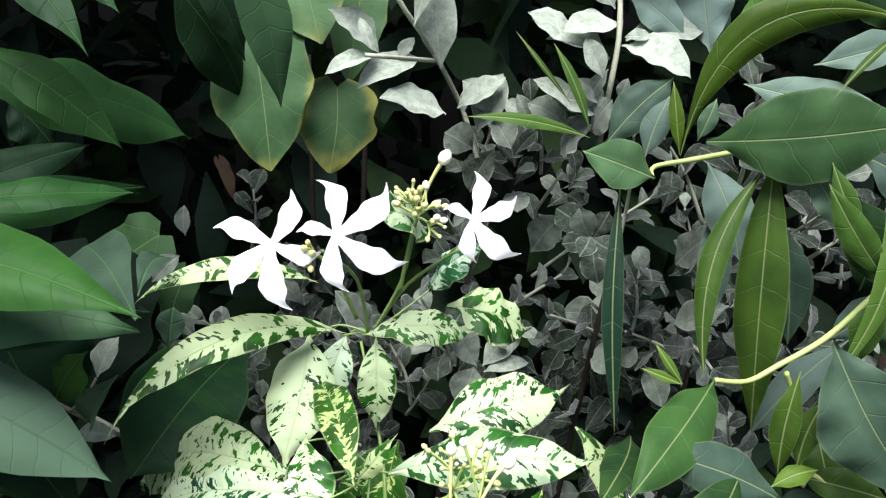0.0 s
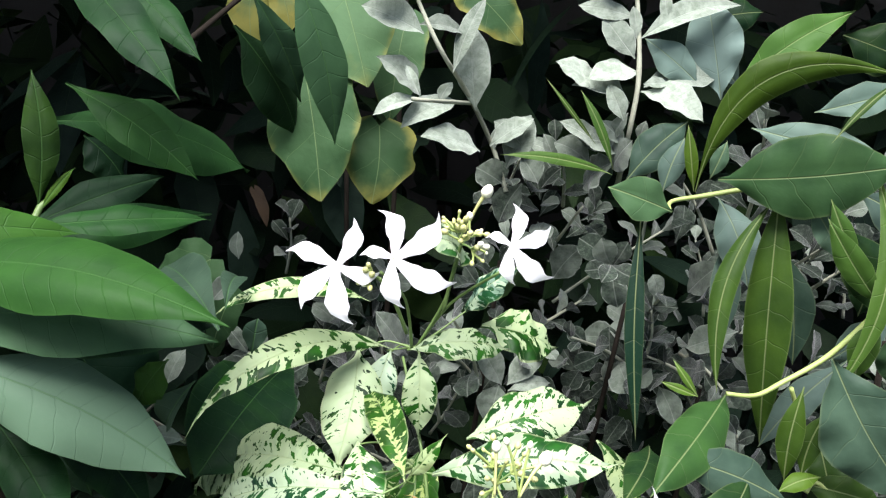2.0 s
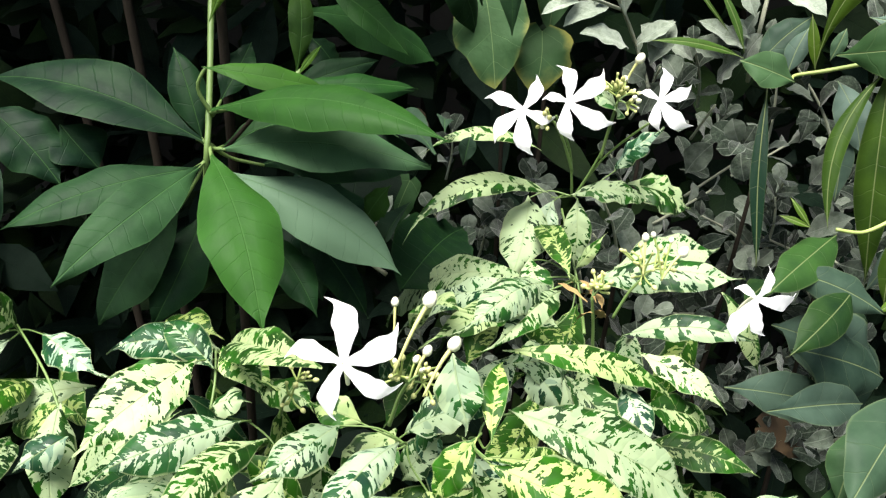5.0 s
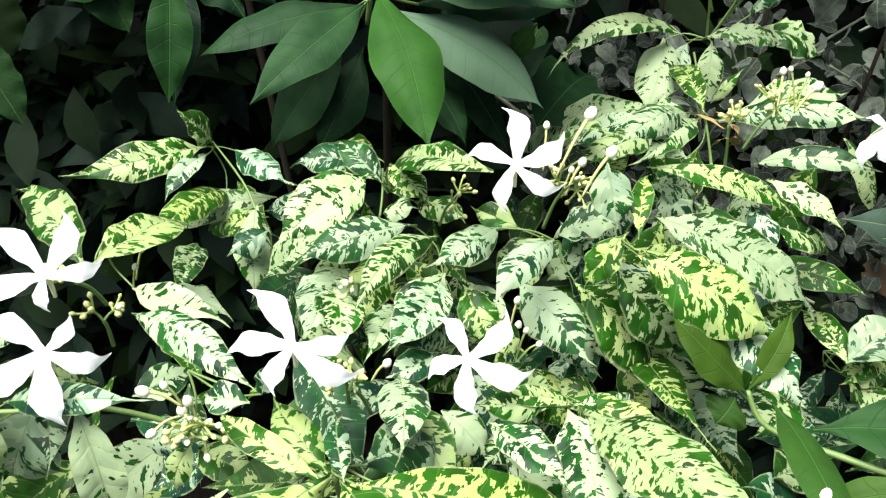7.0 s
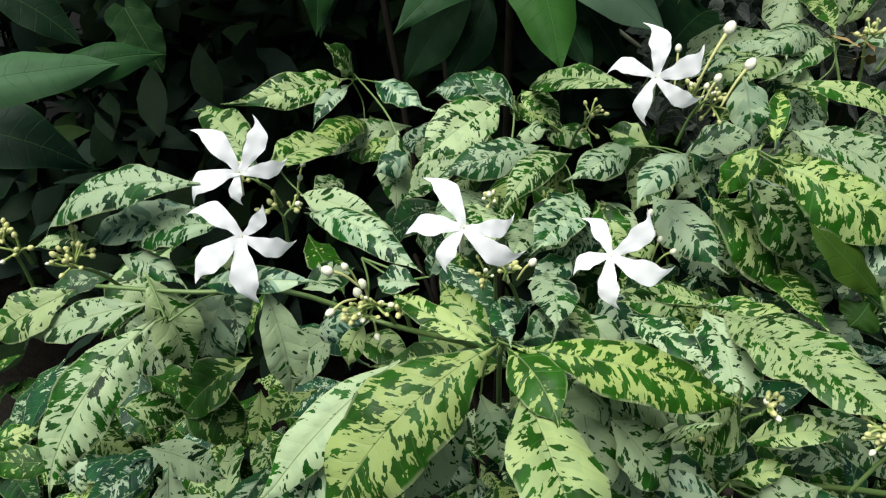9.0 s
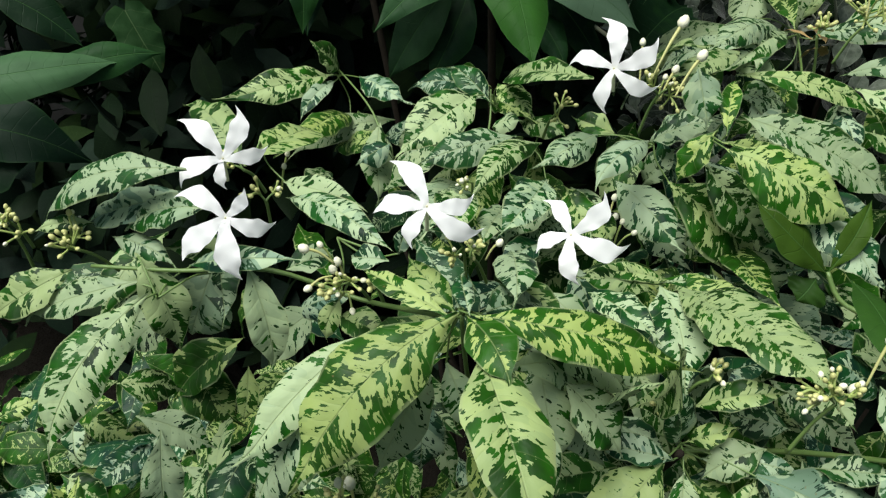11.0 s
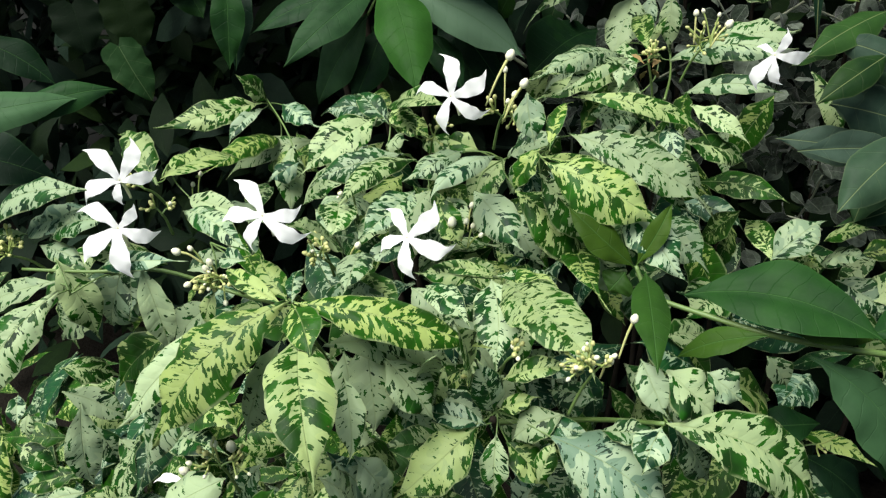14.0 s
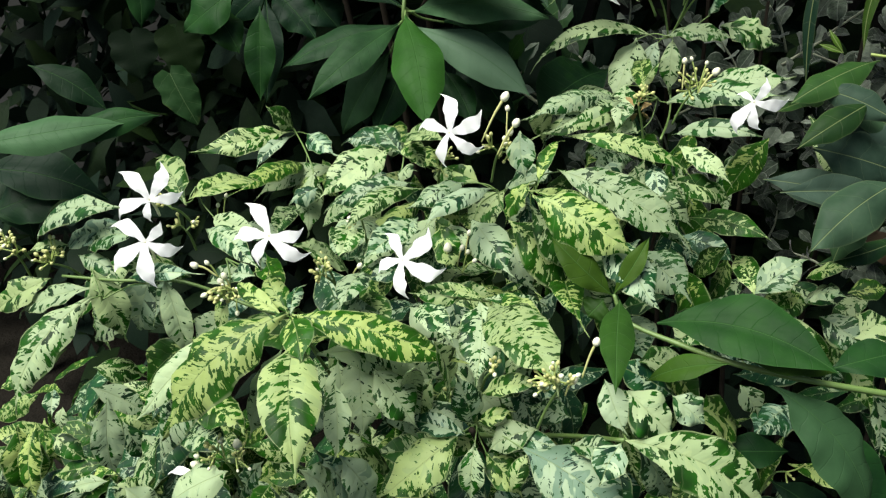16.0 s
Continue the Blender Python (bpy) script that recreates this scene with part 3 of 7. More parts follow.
leaf(jasmine, VARIEGATED, (-0.271, 0.007, 0.909), (-0.270, -0.007, 0.877), (0.45, -0.82, 0.35), 0.0133, 0.10, 0.00, 0.00)
leaf(jasmine, VARIEGATED, (-0.277, -0.060, 0.914), (-0.273, -0.073, 0.852), (0.75, -0.63, 0.17), 0.0220, 0.10, 0.00, 0.50, "drip", -0.3)
leaf(jasmine, VARIEGATED, (-0.153, -0.071, 0.908), (-0.206, -0.088, 0.864), (-0.22, -0.79, 0.57), 0.0313, 0.10, 0.00, 0.80, "drip", -0.3)
leaf(jasmine, VARIEGATED, (-0.283, -0.048, 0.810), (-0.302, -0.061, 0.824), (0.63, -0.14, 0.77), 0.0226, 0.10, 0.00, 0.00)
leaf(jasmine, VARIEGATED, (-0.266, 0.000, 0.879), (-0.189, -0.018, 0.889), (-0.18, -0.23, 0.96), 0.0308, 0.10, 0.00, -0.50)
leaf(jasmine, VARIEGATED, (-0.270, -0.009, 0.852), (-0.195, -0.027, 0.873), (-0.31, -0.21, 0.93), 0.0273, 0.10, 0.00, -0.40)
leaf(jasmine, VARIEGATED, (-0.140, -0.023, 0.973), (-0.165, -0.041, 0.904), (0.04, -0.97, 0.23), 0.0234, 0.10, 0.00, 0.75, "drip", 0.0)

# variegated leaves, middle rosette
leaf(jasmine, VARIEGATED, (-0.126, -0.028, 1.005), (-0.173, -0.096, 0.939), (0.12, -0.73, 0.67), 0.0387, 0.12, -0.09, 0.10, "drip", 0.9)
leaf(jasmine, VARIEGATED, (-0.139, -0.021, 0.995), (-0.214, -0.082, 0.890), (-0.03, -0.86, 0.52), 0.0391, 0.12, -0.10, 0.12, "drip", -0.5)
leaf(jasmine, VARIEGATED, (-0.170, -0.025, 0.982), (-0.206, -0.089, 0.936), (0.18, -0.64, 0.74), 0.0212, 0.12, -0.05, 0.80, "drip", 0.0)
leaf(jasmine, VARIEGATED, (-0.227, 0.019, 0.953), (-0.254, 0.002, 0.921), (-0.08, -0.85, 0.52), 0.0273, 0.10, 0.00, 0.20)
leaf(jasmine, VARIEGATED, (-0.112, -0.039, 0.996), (-0.063, -0.103, 0.965), (0.27, -0.24, 0.93), 0.0334, 0.14, 0.00, 0.12, "drip", 0.6)
leaf(jasmine, VARIEGATED, (-0.116, -0.034, 1.010), (-0.024, 0.013, 0.972), (0.51, -0.36, 0.78), 0.0266, 0.10, 0.00, -0.25, "drip", 1.0)
leaf(jasmine, VARIEGATED, (-0.108, -0.021, 0.999), (-0.056, 0.029, 0.939), (0.80, -0.15, 0.58), 0.0241, 0.10, 0.00, 0.70, "drip", -0.3)
leaf(jasmine, VARIEGATED, (-0.065, 0.029, 0.941), (-0.066, 0.017, 0.913), (0.04, -0.92, 0.39), 0.0140, 0.10, 0.00, 0.30)
leaf(jasmine, VARIEGATED, (-0.062, 0.048, 0.945), (-0.030, 0.026, 0.903), (0.31, -0.72, 0.62), 0.0140, 0.10, 0.00, -0.10)
leaf(jasmine, VARIEGATED, (-0.121, -0.030, 1.006), (-0.090, -0.059, 0.997), (-0.02, -0.32, 0.95), 0.0199, 0.10, 0.00, -0.45, "drip", 1.0)
leaf(jasmine, VARIEGATED, (-0.129, -0.028, 1.002), (-0.183, -0.011, 1.006), (-0.07, -0.41, 0.91), 0.0114, 0.10, 0.00, 0.00)
leaf(jasmine, VARIEGATED, (-0.129, -0.024, 1.002), (-0.163, -0.003, 1.013), (0.06, -0.41, 0.91), 0.0152, 0.10, 0.00, 0.00)
leaf(jasmine, VARIEGATED, (-0.194, -0.010, 0.986), (-0.203, -0.014, 0.959), (0.04, -0.99, 0.14), 0.0116, 0.10, 0.00, 0.00)
leaf(jasmine, VARIEGATED, (-0.167, 0.024, 0.908), (-0.164, 0.011, 0.862), (0.36, -0.89, 0.29), 0.0269, 0.10, 0.00, 0.20)
leaf(jasmine, VARIEGATED, (-0.136, -0.018, 0.970), (-0.121, -0.025, 0.936), (0.56, -0.74, 0.38), 0.0159, 0.10, 0.00, 0.00)
leaf(jasmine, VARIEGATED, (-0.129, 0.052, 0.993), (-0.107, -0.004, 0.997), (-0.07, 0.05, 1.00), 0.0217, 0.10, 0.00, 0.20, "drip", -0.5)
leaf(jasmine, VARIEGATED, (-0.053, 0.083, 0.975), (-0.096, 0.060, 0.982), (0.37, -0.43, 0.82), 0.0098, 0.10, 0.00, 0.00)
leaf(jasmine, VARIEGATED, (-0.056, 0.081, 0.975), (-0.023, 0.117, 0.963), (0.52, -0.18, 0.84), 0.0100, 0.10, 0.00, 0.00)
leaf(jasmine, VARIEGATED, (-0.169, -0.007, 1.010), (-0.191, -0.005, 1.006), (-0.22, -0.52, 0.83), 0.0136, 0.10, 0.00, 0.00)
leaf(jasmine, VARIEGATED, (-0.165, -0.005, 1.013), (-0.160, -0.003, 1.030), (0.02, -1.00, 0.07), 0.0080, 0.10, 0.00, -0.30)
leaf(jasmine, VARIEGATED, (-0.119, -0.032, 1.008), (-0.136, 0.000, 1.008), (-0.06, -0.03, 1.00), 0.0094, 0.10, 0.00, -0.30)
leaf(jasmine, VARIEGATED, (-0.216, 0.021, 0.950), (-0.182, 0.015, 0.947), (-0.01, -0.43, 0.90), 0.0195, 0.10, 0.00, 0.00)
leaf(jasmine, VARIEGATED, (-0.242, 0.016, 0.946), (-0.202, 0.023, 0.966), (-0.24, -0.66, 0.71), 0.0175, 0.10, 0.00, -0.20)
leaf(jasmine, VARIEGATED, (-0.093, -0.032, 0.969), (-0.074, -0.060, 0.938), (0.34, -0.57, 0.74), 0.0164, 0.10, 0.00, 0.60, "drip", 0.0)
leaf(jasmine, VARIEGATED, (-0.098, -0.000, 0.972), (-0.080, -0.026, 0.927), (0.43, -0.71, 0.56), 0.0286, 0.10, 0.00, 0.60, "drip", 0.0)
leaf(jasmine, VARIEGATED, (-0.082, -0.008, 0.967), (-0.051, -0.011, 0.934), (0.62, -0.45, 0.64), 0.0264, 0.10, 0.00, 0.45, "drip", -0.1)
leaf(jasmine, VARIEGATED, (-0.040, -0.025, 0.992), (-0.068, 0.014, 0.917), (-0.66, 0.54, 0.53), 0.0146, 0.10, 0.00, 0.40)
leaf(jasmine, VARIEGATED, (-0.037, -0.011, 1.003), (-0.055, 0.026, 0.934), (0.97, 0.19, -0.15), 0.0243, 0.10, 0.00, 0.00)
leaf(jasmine, VARIEGATED, (-0.092, -0.057, 0.938), (-0.077, -0.026, 0.871), (0.96, -0.26, 0.10), 0.0246, 0.10, 0.00, 0.10, "drip", -1.0)
leaf(jasmine, VARIEGATED, (-0.063, -0.100, 0.970), (-0.068, -0.070, 0.916), (0.88, 0.45, 0.17), 0.0260, 0.10, 0.00, 0.60)
leaf(jasmine, VARIEGATED, (-0.066, 0.075, 0.976), (-0.096, 0.054, 0.983), (0.45, -0.40, 0.80), 0.0158, 0.10, 0.00, 0.00)
leaf(jasmine, VARIEGATED, (-0.088, 0.054, 0.977), (-0.046, 0.028, 0.976), (-0.12, -0.25, 0.96), 0.0189, 0.10, 0.00, -0.30)
leaf(jasmine, VARIEGATED, (-0.116, 0.012, 0.950), (-0.099, 0.025, 0.943), (0.54, -0.29, 0.79), 0.0201, 0.10, 0.00, 0.00)
leaf(jasmine, VARIEGATED, (-0.124, -0.005, 0.991), (-0.104, 0.043, 0.970), (0.67, 0.04, 0.74), 0.0250, 0.10, 0.00, -0.20)
leaf(jasmine, VARIEGATED, (-0.098, 0.019, 0.861), (-0.102, -0.022, 0.897), (0.65, 0.47, 0.60), 0.0238, 0.10, 0.00, -0.30)

# variegated leaves, upper tier of the lower plant
leaf(jasmine, VARIEGATED, (-0.322, 0.209, 1.020), (-0.370, 0.132, 1.017), (0.53, -0.36, 0.77), 0.0258, 0.10, 0.00, 0.00)
leaf(jasmine, VARIEGATED, (-0.319, 0.206, 1.016), (-0.322, 0.158, 1.002), (0.39, -0.29, 0.87), 0.0141, 0.10, 0.00, -0.10)
leaf(jasmine, VARIEGATED, (-0.318, 0.210, 1.022), (-0.325, 0.186, 1.049), (0.98, -0.07, 0.19), 0.0220, 0.10, 0.00, -0.30)
leaf(jasmine, VARIEGATED, (-0.301, 0.210, 1.020), (-0.245, 0.181, 1.014), (-0.11, -0.43, 0.89), 0.0205, 0.10, 0.00, 0.20)
leaf(jasmine, VARIEGATED, (-0.206, 0.205, 1.021), (-0.242, 0.140, 0.992), (0.30, -0.53, 0.79), 0.0370, 0.10, 0.00, 0.15, "drip", 0.1)
leaf(jasmine, VARIEGATED, (-0.168, 0.176, 1.006), (-0.223, 0.126, 0.995), (0.31, -0.53, 0.79), 0.0252, 0.10, 0.00, -0.10)
leaf(jasmine, VARIEGATED, (-0.199, 0.210, 1.014), (-0.235, 0.223, 1.034), (0.20, -0.61, 0.76), 0.0213, 0.10, 0.00, -0.40)
leaf(jasmine, VARIEGATED, (-0.208, 0.231, 1.015), (-0.259, 0.205, 1.020), (0.35, -0.58, 0.74), 0.0233, 0.10, 0.00, -0.40)
leaf(jasmine, VARIEGATED, (-0.195, 0.213, 1.026), (-0.158, 0.182, 1.019), (-0.15, -0.39, 0.91), 0.0188, 0.10, 0.00, -0.20)
leaf(jasmine, VARIEGATED, (-0.188, 0.184, 1.006), (-0.164, 0.179, 1.016), (-0.40, -0.62, 0.67), 0.0164, 0.10, 0.00, -0.30)
leaf(jasmine, VARIEGATED, (-0.113, 0.138, 1.061), (-0.196, 0.222, 1.023), (-0.56, -0.19, 0.81), 0.0239, 0.10, 0.00, 0.00)
leaf(jasmine, VARIEGATED, (-0.113, 0.166, 1.019), (-0.140, 0.125, 1.008), (0.30, -0.42, 0.86), 0.0230, 0.10, 0.00, 0.10)
leaf(jasmine, VARIEGATED, (-0.080, 0.145, 1.027), (-0.097, 0.077, 1.024), (0.29, -0.12, 0.95), 0.0182, 0.10, 0.00, 0.30)
leaf(jasmine, VARIEGATED, (-0.104, 0.171, 1.018), (-0.133, 0.173, 1.024), (0.09, -0.64, 0.77), 0.0165, 0.10, 0.00, -0.20)
leaf(jasmine, VARIEGATED, (-0.045, 0.136, 1.041), (-0.062, 0.128, 1.010), (-0.24, -0.89, 0.38), 0.0172, 0.10, 0.00, -0.10, "drip", 1.0)
leaf(jasmine, VARIEGATED, (-0.060, 0.151, 1.070), (-0.048, 0.136, 1.041), (0.16, -0.84, 0.53), 0.0202, 0.10, 0.00, 0.50, "drip", -0.5)
leaf(jasmine, VARIEGATED, (-0.039, 0.134, 1.040), (-0.041, 0.178, 1.060), (0.01, -0.42, 0.91), 0.0111, 0.10, 0.00, -0.45, "drip", 1.0)
leaf(jasmine, VARIEGATED, (-0.038, 0.123, 1.037), (0.035, 0.130, 1.004), (0.36, -0.65, 0.66), 0.0374, 0.10, 0.00, 0.05, "drip", 0.8)
leaf(jasmine, VARIEGATED, (-0.049, 0.143, 1.020), (-0.004, 0.155, 0.968), (0.62, -0.69, 0.38), 0.0289, 0.10, 0.00, -0.05)
leaf(jasmine, VARIEGATED, (-0.035, 0.157, 1.044), (0.061, 0.178, 0.997), (0.46, -0.57, 0.68), 0.0336, 0.10, 0.00, 0.30, "drip", -0.2)
leaf(jasmine, VARIEGATED, (0.002, 0.144, 1.005), (0.052, 0.119, 0.972), (0.23, -0.59, 0.78), 0.0291, 0.10, 0.00, 0.30)
leaf(jasmine, VARIEGATED, (-0.096, 0.144, 1.000), (-0.050, 0.115, 0.974), (0.08, -0.60, 0.79), 0.0294, 0.10, 0.00, 0.05, "drip", -0.6)
leaf(jasmine, VARIEGATED, (-0.067, 0.146, 1.004), (-0.006, 0.163, 0.944), (0.67, -0.52, 0.53), 0.0421, 0.10, 0.00, -0.10)
leaf(jasmine, VARIEGATED, (-0.042, 0.187, 1.058), (0.046, 0.220, 1.032), (0.43, -0.56, 0.71), 0.0150, 0.10, 0.00, 0.00, "drip", 0.5)
leaf(jasmine, VARIEGATED, (0.025, 0.243, 1.041), (0.071, 0.225, 1.025), (0.05, -0.61, 0.79), 0.0170, 0.10, 0.00, 0.35, "drip", 0.2)
leaf(jasmine, VARIEGATED, (0.027, 0.217, 1.024), (0.069, 0.242, 1.006), (0.56, -0.46, 0.69), 0.0216, 0.10, 0.00, -0.10)
leaf(jasmine, VARIEGATED, (0.016, 0.211, 1.037), (0.030, 0.183, 1.019), (0.11, -0.51, 0.86), 0.0167, 0.10, 0.00, 0.00)
leaf(jasmine, VARIEGATED, (-0.024, 0.247, 1.071), (-0.058, 0.154, 1.075), (0.52, -0.15, 0.84), 0.0220, 0.10, 0.00, 0.30)
leaf(jasmine, VARIEGATED, (-0.019, 0.240, 1.071), (-0.048, 0.167, 1.062), (0.42, -0.28, 0.86), 0.0169, 0.10, 0.00, 0.00)
leaf(jasmine, VARIEGATED, (0.016, 0.257, 1.044), (0.083, 0.245, 1.055), (-0.24, -0.63, 0.74), 0.0156, 0.10, 0.00, 0.00)
leaf(jasmine, VARIEGATED, (-0.039, 0.223, 1.035), (-0.008, 0.253, 1.021), (0.62, -0.30, 0.72), 0.0292, 0.10, 0.00, -0.30)
leaf(jasmine, VARIEGATED, (-0.145, 0.155, 1.012), (-0.160, 0.071, 1.010), (0.34, -0.08, 0.94), 0.0188, 0.10, 0.00, 0.00)
leaf(jasmine, VARIEGATED, (-0.134, 0.130, 1.000), (-0.142, 0.066, 0.991), (0.25, -0.16, 0.95), 0.0250, 0.10, 0.00, 0.10, "drip", -0.5)
leaf(jasmine, VARIEGATED, (-0.266, 0.173, 1.002), (-0.248, 0.136, 0.958), (0.40, -0.61, 0.68), 0.0224, 0.10, 0.00, 0.50, "drip", 0.0)
leaf(jasmine, VARIEGATED, (-0.248, 0.153, 0.997), (-0.264, 0.132, 0.987), (0.30, -0.57, 0.77), 0.0181, 0.10, 0.00, -0.10)
leaf(jasmine, VARIEGATED, (-0.266, 0.187, 0.988), (-0.324, 0.204, 0.963), (-0.46, -0.53, 0.71), 0.0229, 0.10, 0.00, -0.40)
leaf(jasmine, VARIEGATED, (-0.127, 0.147, 0.990), (-0.099, 0.129, 0.962), (0.25, -0.68, 0.69), 0.0211, 0.10, 0.00, -0.40)
leaf(jasmine, VARIEGATED, (-0.041, 0.175, 0.993), (-0.016, 0.179, 0.962), (0.58, -0.74, 0.35), 0.0264, 0.10, 0.00, -0.40)
leaf(jasmine, VARIEGATED, (-0.125, 0.096, 0.977), (-0.143, 0.072, 0.974), (0.35, -0.34, 0.87), 0.0173, 0.10, 0.00, -0.30)
leaf(jasmine, VARIEGATED, (-0.086, 0.138, 0.952), (-0.053, 0.123, 0.929), (0.22, -0.64, 0.74), 0.0249, 0.10, 0.00, -0.50)
leaf(jasmine, VARIEGATED, (-0.015, 0.159, 0.964), (0.006, 0.158, 0.934), (0.49, -0.79, 0.36), 0.0253, 0.10, 0.00, 0.10)
leaf(jasmine, VARIEGATED, (-0.101, 0.107, 0.996), (-0.085, 0.098, 0.982), (0.37, -0.54, 0.76), 0.0177, 0.10, 0.00, 0.00)
leaf(jasmine, VARIEGATED, (-0.193, 0.122, 0.985), (-0.168, 0.075, 0.983), (0.16, 0.03, 0.99), 0.0262, 0.10, 0.00, 0.00)
leaf(jasmine, VARIEGATED, (-0.051, 0.169, 1.011), (-0.023, 0.167, 0.967), (0.61, -0.68, 0.41), 0.0300, 0.10, 0.00, 0.10)
leaf(jasmine, VARIEGATED, (-0.040, 0.189, 0.953), (0.011, 0.098, 0.957), (-0.11, -0.01, 0.99), 0.0245, 0.10, 0.00, -0.60)

# variegated leaves, upper rosette
leaf(jasmine, VARIEGATED, (-0.031, 0.364, 1.092), (-0.117, 0.287, 1.081), (0.34, -0.49, 0.80), 0.0180, 0.14, -0.07, 0.25, "drip", 0.1)
leaf(jasmine, VARIEGATED, (-0.021, 0.353, 1.097), (0.033, 0.373, 1.092), (0.26, -0.47, 0.84), 0.0199, 0.18, 0.00, 0.45, "drip", -0.1)
leaf(jasmine, VARIEGATED, (0.016, 0.386, 1.101), (0.062, 0.402, 1.083), (0.46, -0.52, 0.72), 0.0324, 0.12, 0.00, 0.00, "drip", 0.0)
leaf(jasmine, VARIEGATED, (-0.032, 0.371, 1.088), (-0.038, 0.351, 1.054), (-0.02, -0.86, 0.51), 0.0185, 0.10, 0.00, 0.50, "drip", -0.8)
leaf(jasmine, VARIEGATED, (-0.016, 0.358, 1.094), (-0.013, 0.347, 1.047), (0.01, -0.97, 0.23), 0.0184, 0.10, 0.00, 0.30, "drip", 0.0)
leaf(jasmine, VARIEGATED, (-0.048, 0.360, 1.092), (-0.052, 0.310, 1.044), (0.03, -0.69, 0.72), 0.0317, 0.10, 0.00, 0.90, "drip", 0.0)
leaf(jasmine, VARIEGATED, (-0.015, 0.281, 1.065), (-0.046, 0.352, 1.077), (-0.22, -0.26, 0.94), 0.0170, 0.10, 0.00, -0.10, "drip", 0.6)
leaf(jasmine, VARIEGATED, (-0.013, 0.273, 1.073), (0.001, 0.267, 1.098), (-0.60, -0.79, 0.14), 0.0076, 0.10, 0.00, 0.25, "drip", 0.5)
leaf(jasmine, VARIEGATED, (0.012, 0.345, 1.053), (0.084, 0.377, 1.064), (0.13, -0.59, 0.80), 0.0321, 0.10, 0.00, 0.15, "drip", -0.3)
leaf(jasmine, VARIEGATED, (-0.004, 0.309, 1.053), (0.085, 0.303, 1.066), (-0.15, -0.65, 0.74), 0.0274, 0.10, 0.00, 0.0, "drip", -0.4)
leaf(jasmine, VARIEGATED, (-0.041, 0.340, 1.126), (-0.110, 0.303, 1.127), (0.33, -0.61, 0.72), 0.0109, 0.10, -0.10, 0.10, "drip", 0.2)
leaf(jasmine, VARIEGATED, (-0.039, 0.294, 1.058), (-0.157, 0.402, 0.971), (-0.71, -0.26, 0.65), 0.0396, 0.10, 0.00, 0.50, "drip", 0.0)
leaf(jasmine, VARIEGATED, (-0.024, 0.282, 1.057), (-0.135, 0.354, 0.980), (-0.69, -0.41, 0.60), 0.0218, 0.10, 0.00, 0.35)
leaf(jasmine, VARIEGATED, (0.006, 0.383, 1.109), (0.033, 0.366, 1.142), (-0.75, -0.59, 0.31), 0.0179, 0.10, 0.00, 0.05)
leaf(jasmine, VARIEGATED, (0.004, 0.350, 1.150), (-0.016, 0.322, 1.165), (0.71, -0.17, 0.68), 0.0254, 0.10, 0.00, 0.05)
leaf(jasmine, VARIEGATED, (-0.041, 0.316, 1.063), (-0.032, 0.272, 1.035), (-0.01, -0.53, 0.85), 0.0208, 0.10, 0.00, 0.15)
leaf(jasmine, VARIEGATED, (-0.039, 0.306, 1.040), (-0.089, 0.226, 1.036), (0.34, -0.25, 0.90), 0.0226, 0.10, 0.00, 0.05)
leaf(jasmine, VARIEGATED, (-0.019, 0.287, 1.032), (-0.053, 0.311, 1.032), (-0.32, -0.44, 0.84), 0.0203, 0.10, 0.00, -0.05)

# variegated leaves, further in
# the palest tones here make up for shade on those leaves
leaf(jasmine, VARIEGATED, (-0.276, 0.217, 0.988), (-0.354, 0.182, 0.958), (0.02, -0.67, 0.74), 0.0230, 0.10, 0.00, 0.50, "drip", 0.2)
leaf(jasmine, VARIEGATED, (-0.217, 0.195, 0.957), (-0.197, 0.091, 0.964), (0.19, 0.10, 0.98), 0.0358, 0.10, 0.00, 0.40, "drip", -0.4)
leaf(jasmine, VARIEGATED, (-0.188, 0.207, 0.974), (-0.190, 0.136, 0.945), (0.23, -0.37, 0.90), 0.0290, 0.10, 0.00, 0.10, "drip", 0.8)
leaf(jasmine, VARIEGATED, (-0.144, 0.171, 0.981), (-0.160, 0.125, 0.950), (0.15, -0.59, 0.79), 0.0319, 0.10, 0.00, 0.40, "drip", -0.3)
leaf(jasmine, VARIEGATED, (-0.127, 0.166, 0.981), (-0.101, 0.125, 0.968), (0.00, -0.29, 0.96), 0.0226, 0.10, 0.00, 0.30, "drip", -0.3)
leaf(jasmine, VARIEGATED, (-0.092, 0.191, 1.006), (-0.110, 0.161, 0.975), (0.01, -0.72, 0.69), 0.0276, 0.10, 0.00, 0.10, "drip", 0.3)
leaf(jasmine, VARIEGATED, (-0.292, 0.098, 0.974), (-0.241, 0.101, 0.970), (0.10, -0.42, 0.90), 0.0202, 0.10, 0.00, 0.70, "drip", -0.5)
leaf(jasmine, VARIEGATED, (-0.217, 0.254, 1.003), (-0.265, 0.251, 1.007), (0.10, -0.57, 0.82), 0.0256, 0.10, 0.00, 0.20, "drip", -0.4)
leaf(jasmine, VARIEGATED, (-0.259, 0.262, 1.011), (-0.214, 0.254, 1.012), (-0.12, -0.53, 0.84), 0.0286, 0.10, 0.00, -0.20, "drip", 0.9)
leaf(jasmine, VARIEGATED, (-0.215, 0.255, 1.001), (-0.169, 0.224, 0.999), (-0.18, -0.33, 0.93), 0.0247, 0.10, 0.00, -0.10, "drip", 0.7)
leaf(jasmine, VARIEGATED, (-0.186, 0.237, 0.993), (-0.145, 0.221, 0.994), (-0.19, -0.43, 0.88), 0.0224, 0.10, 0.00, 0.00, "drip", 0.2)
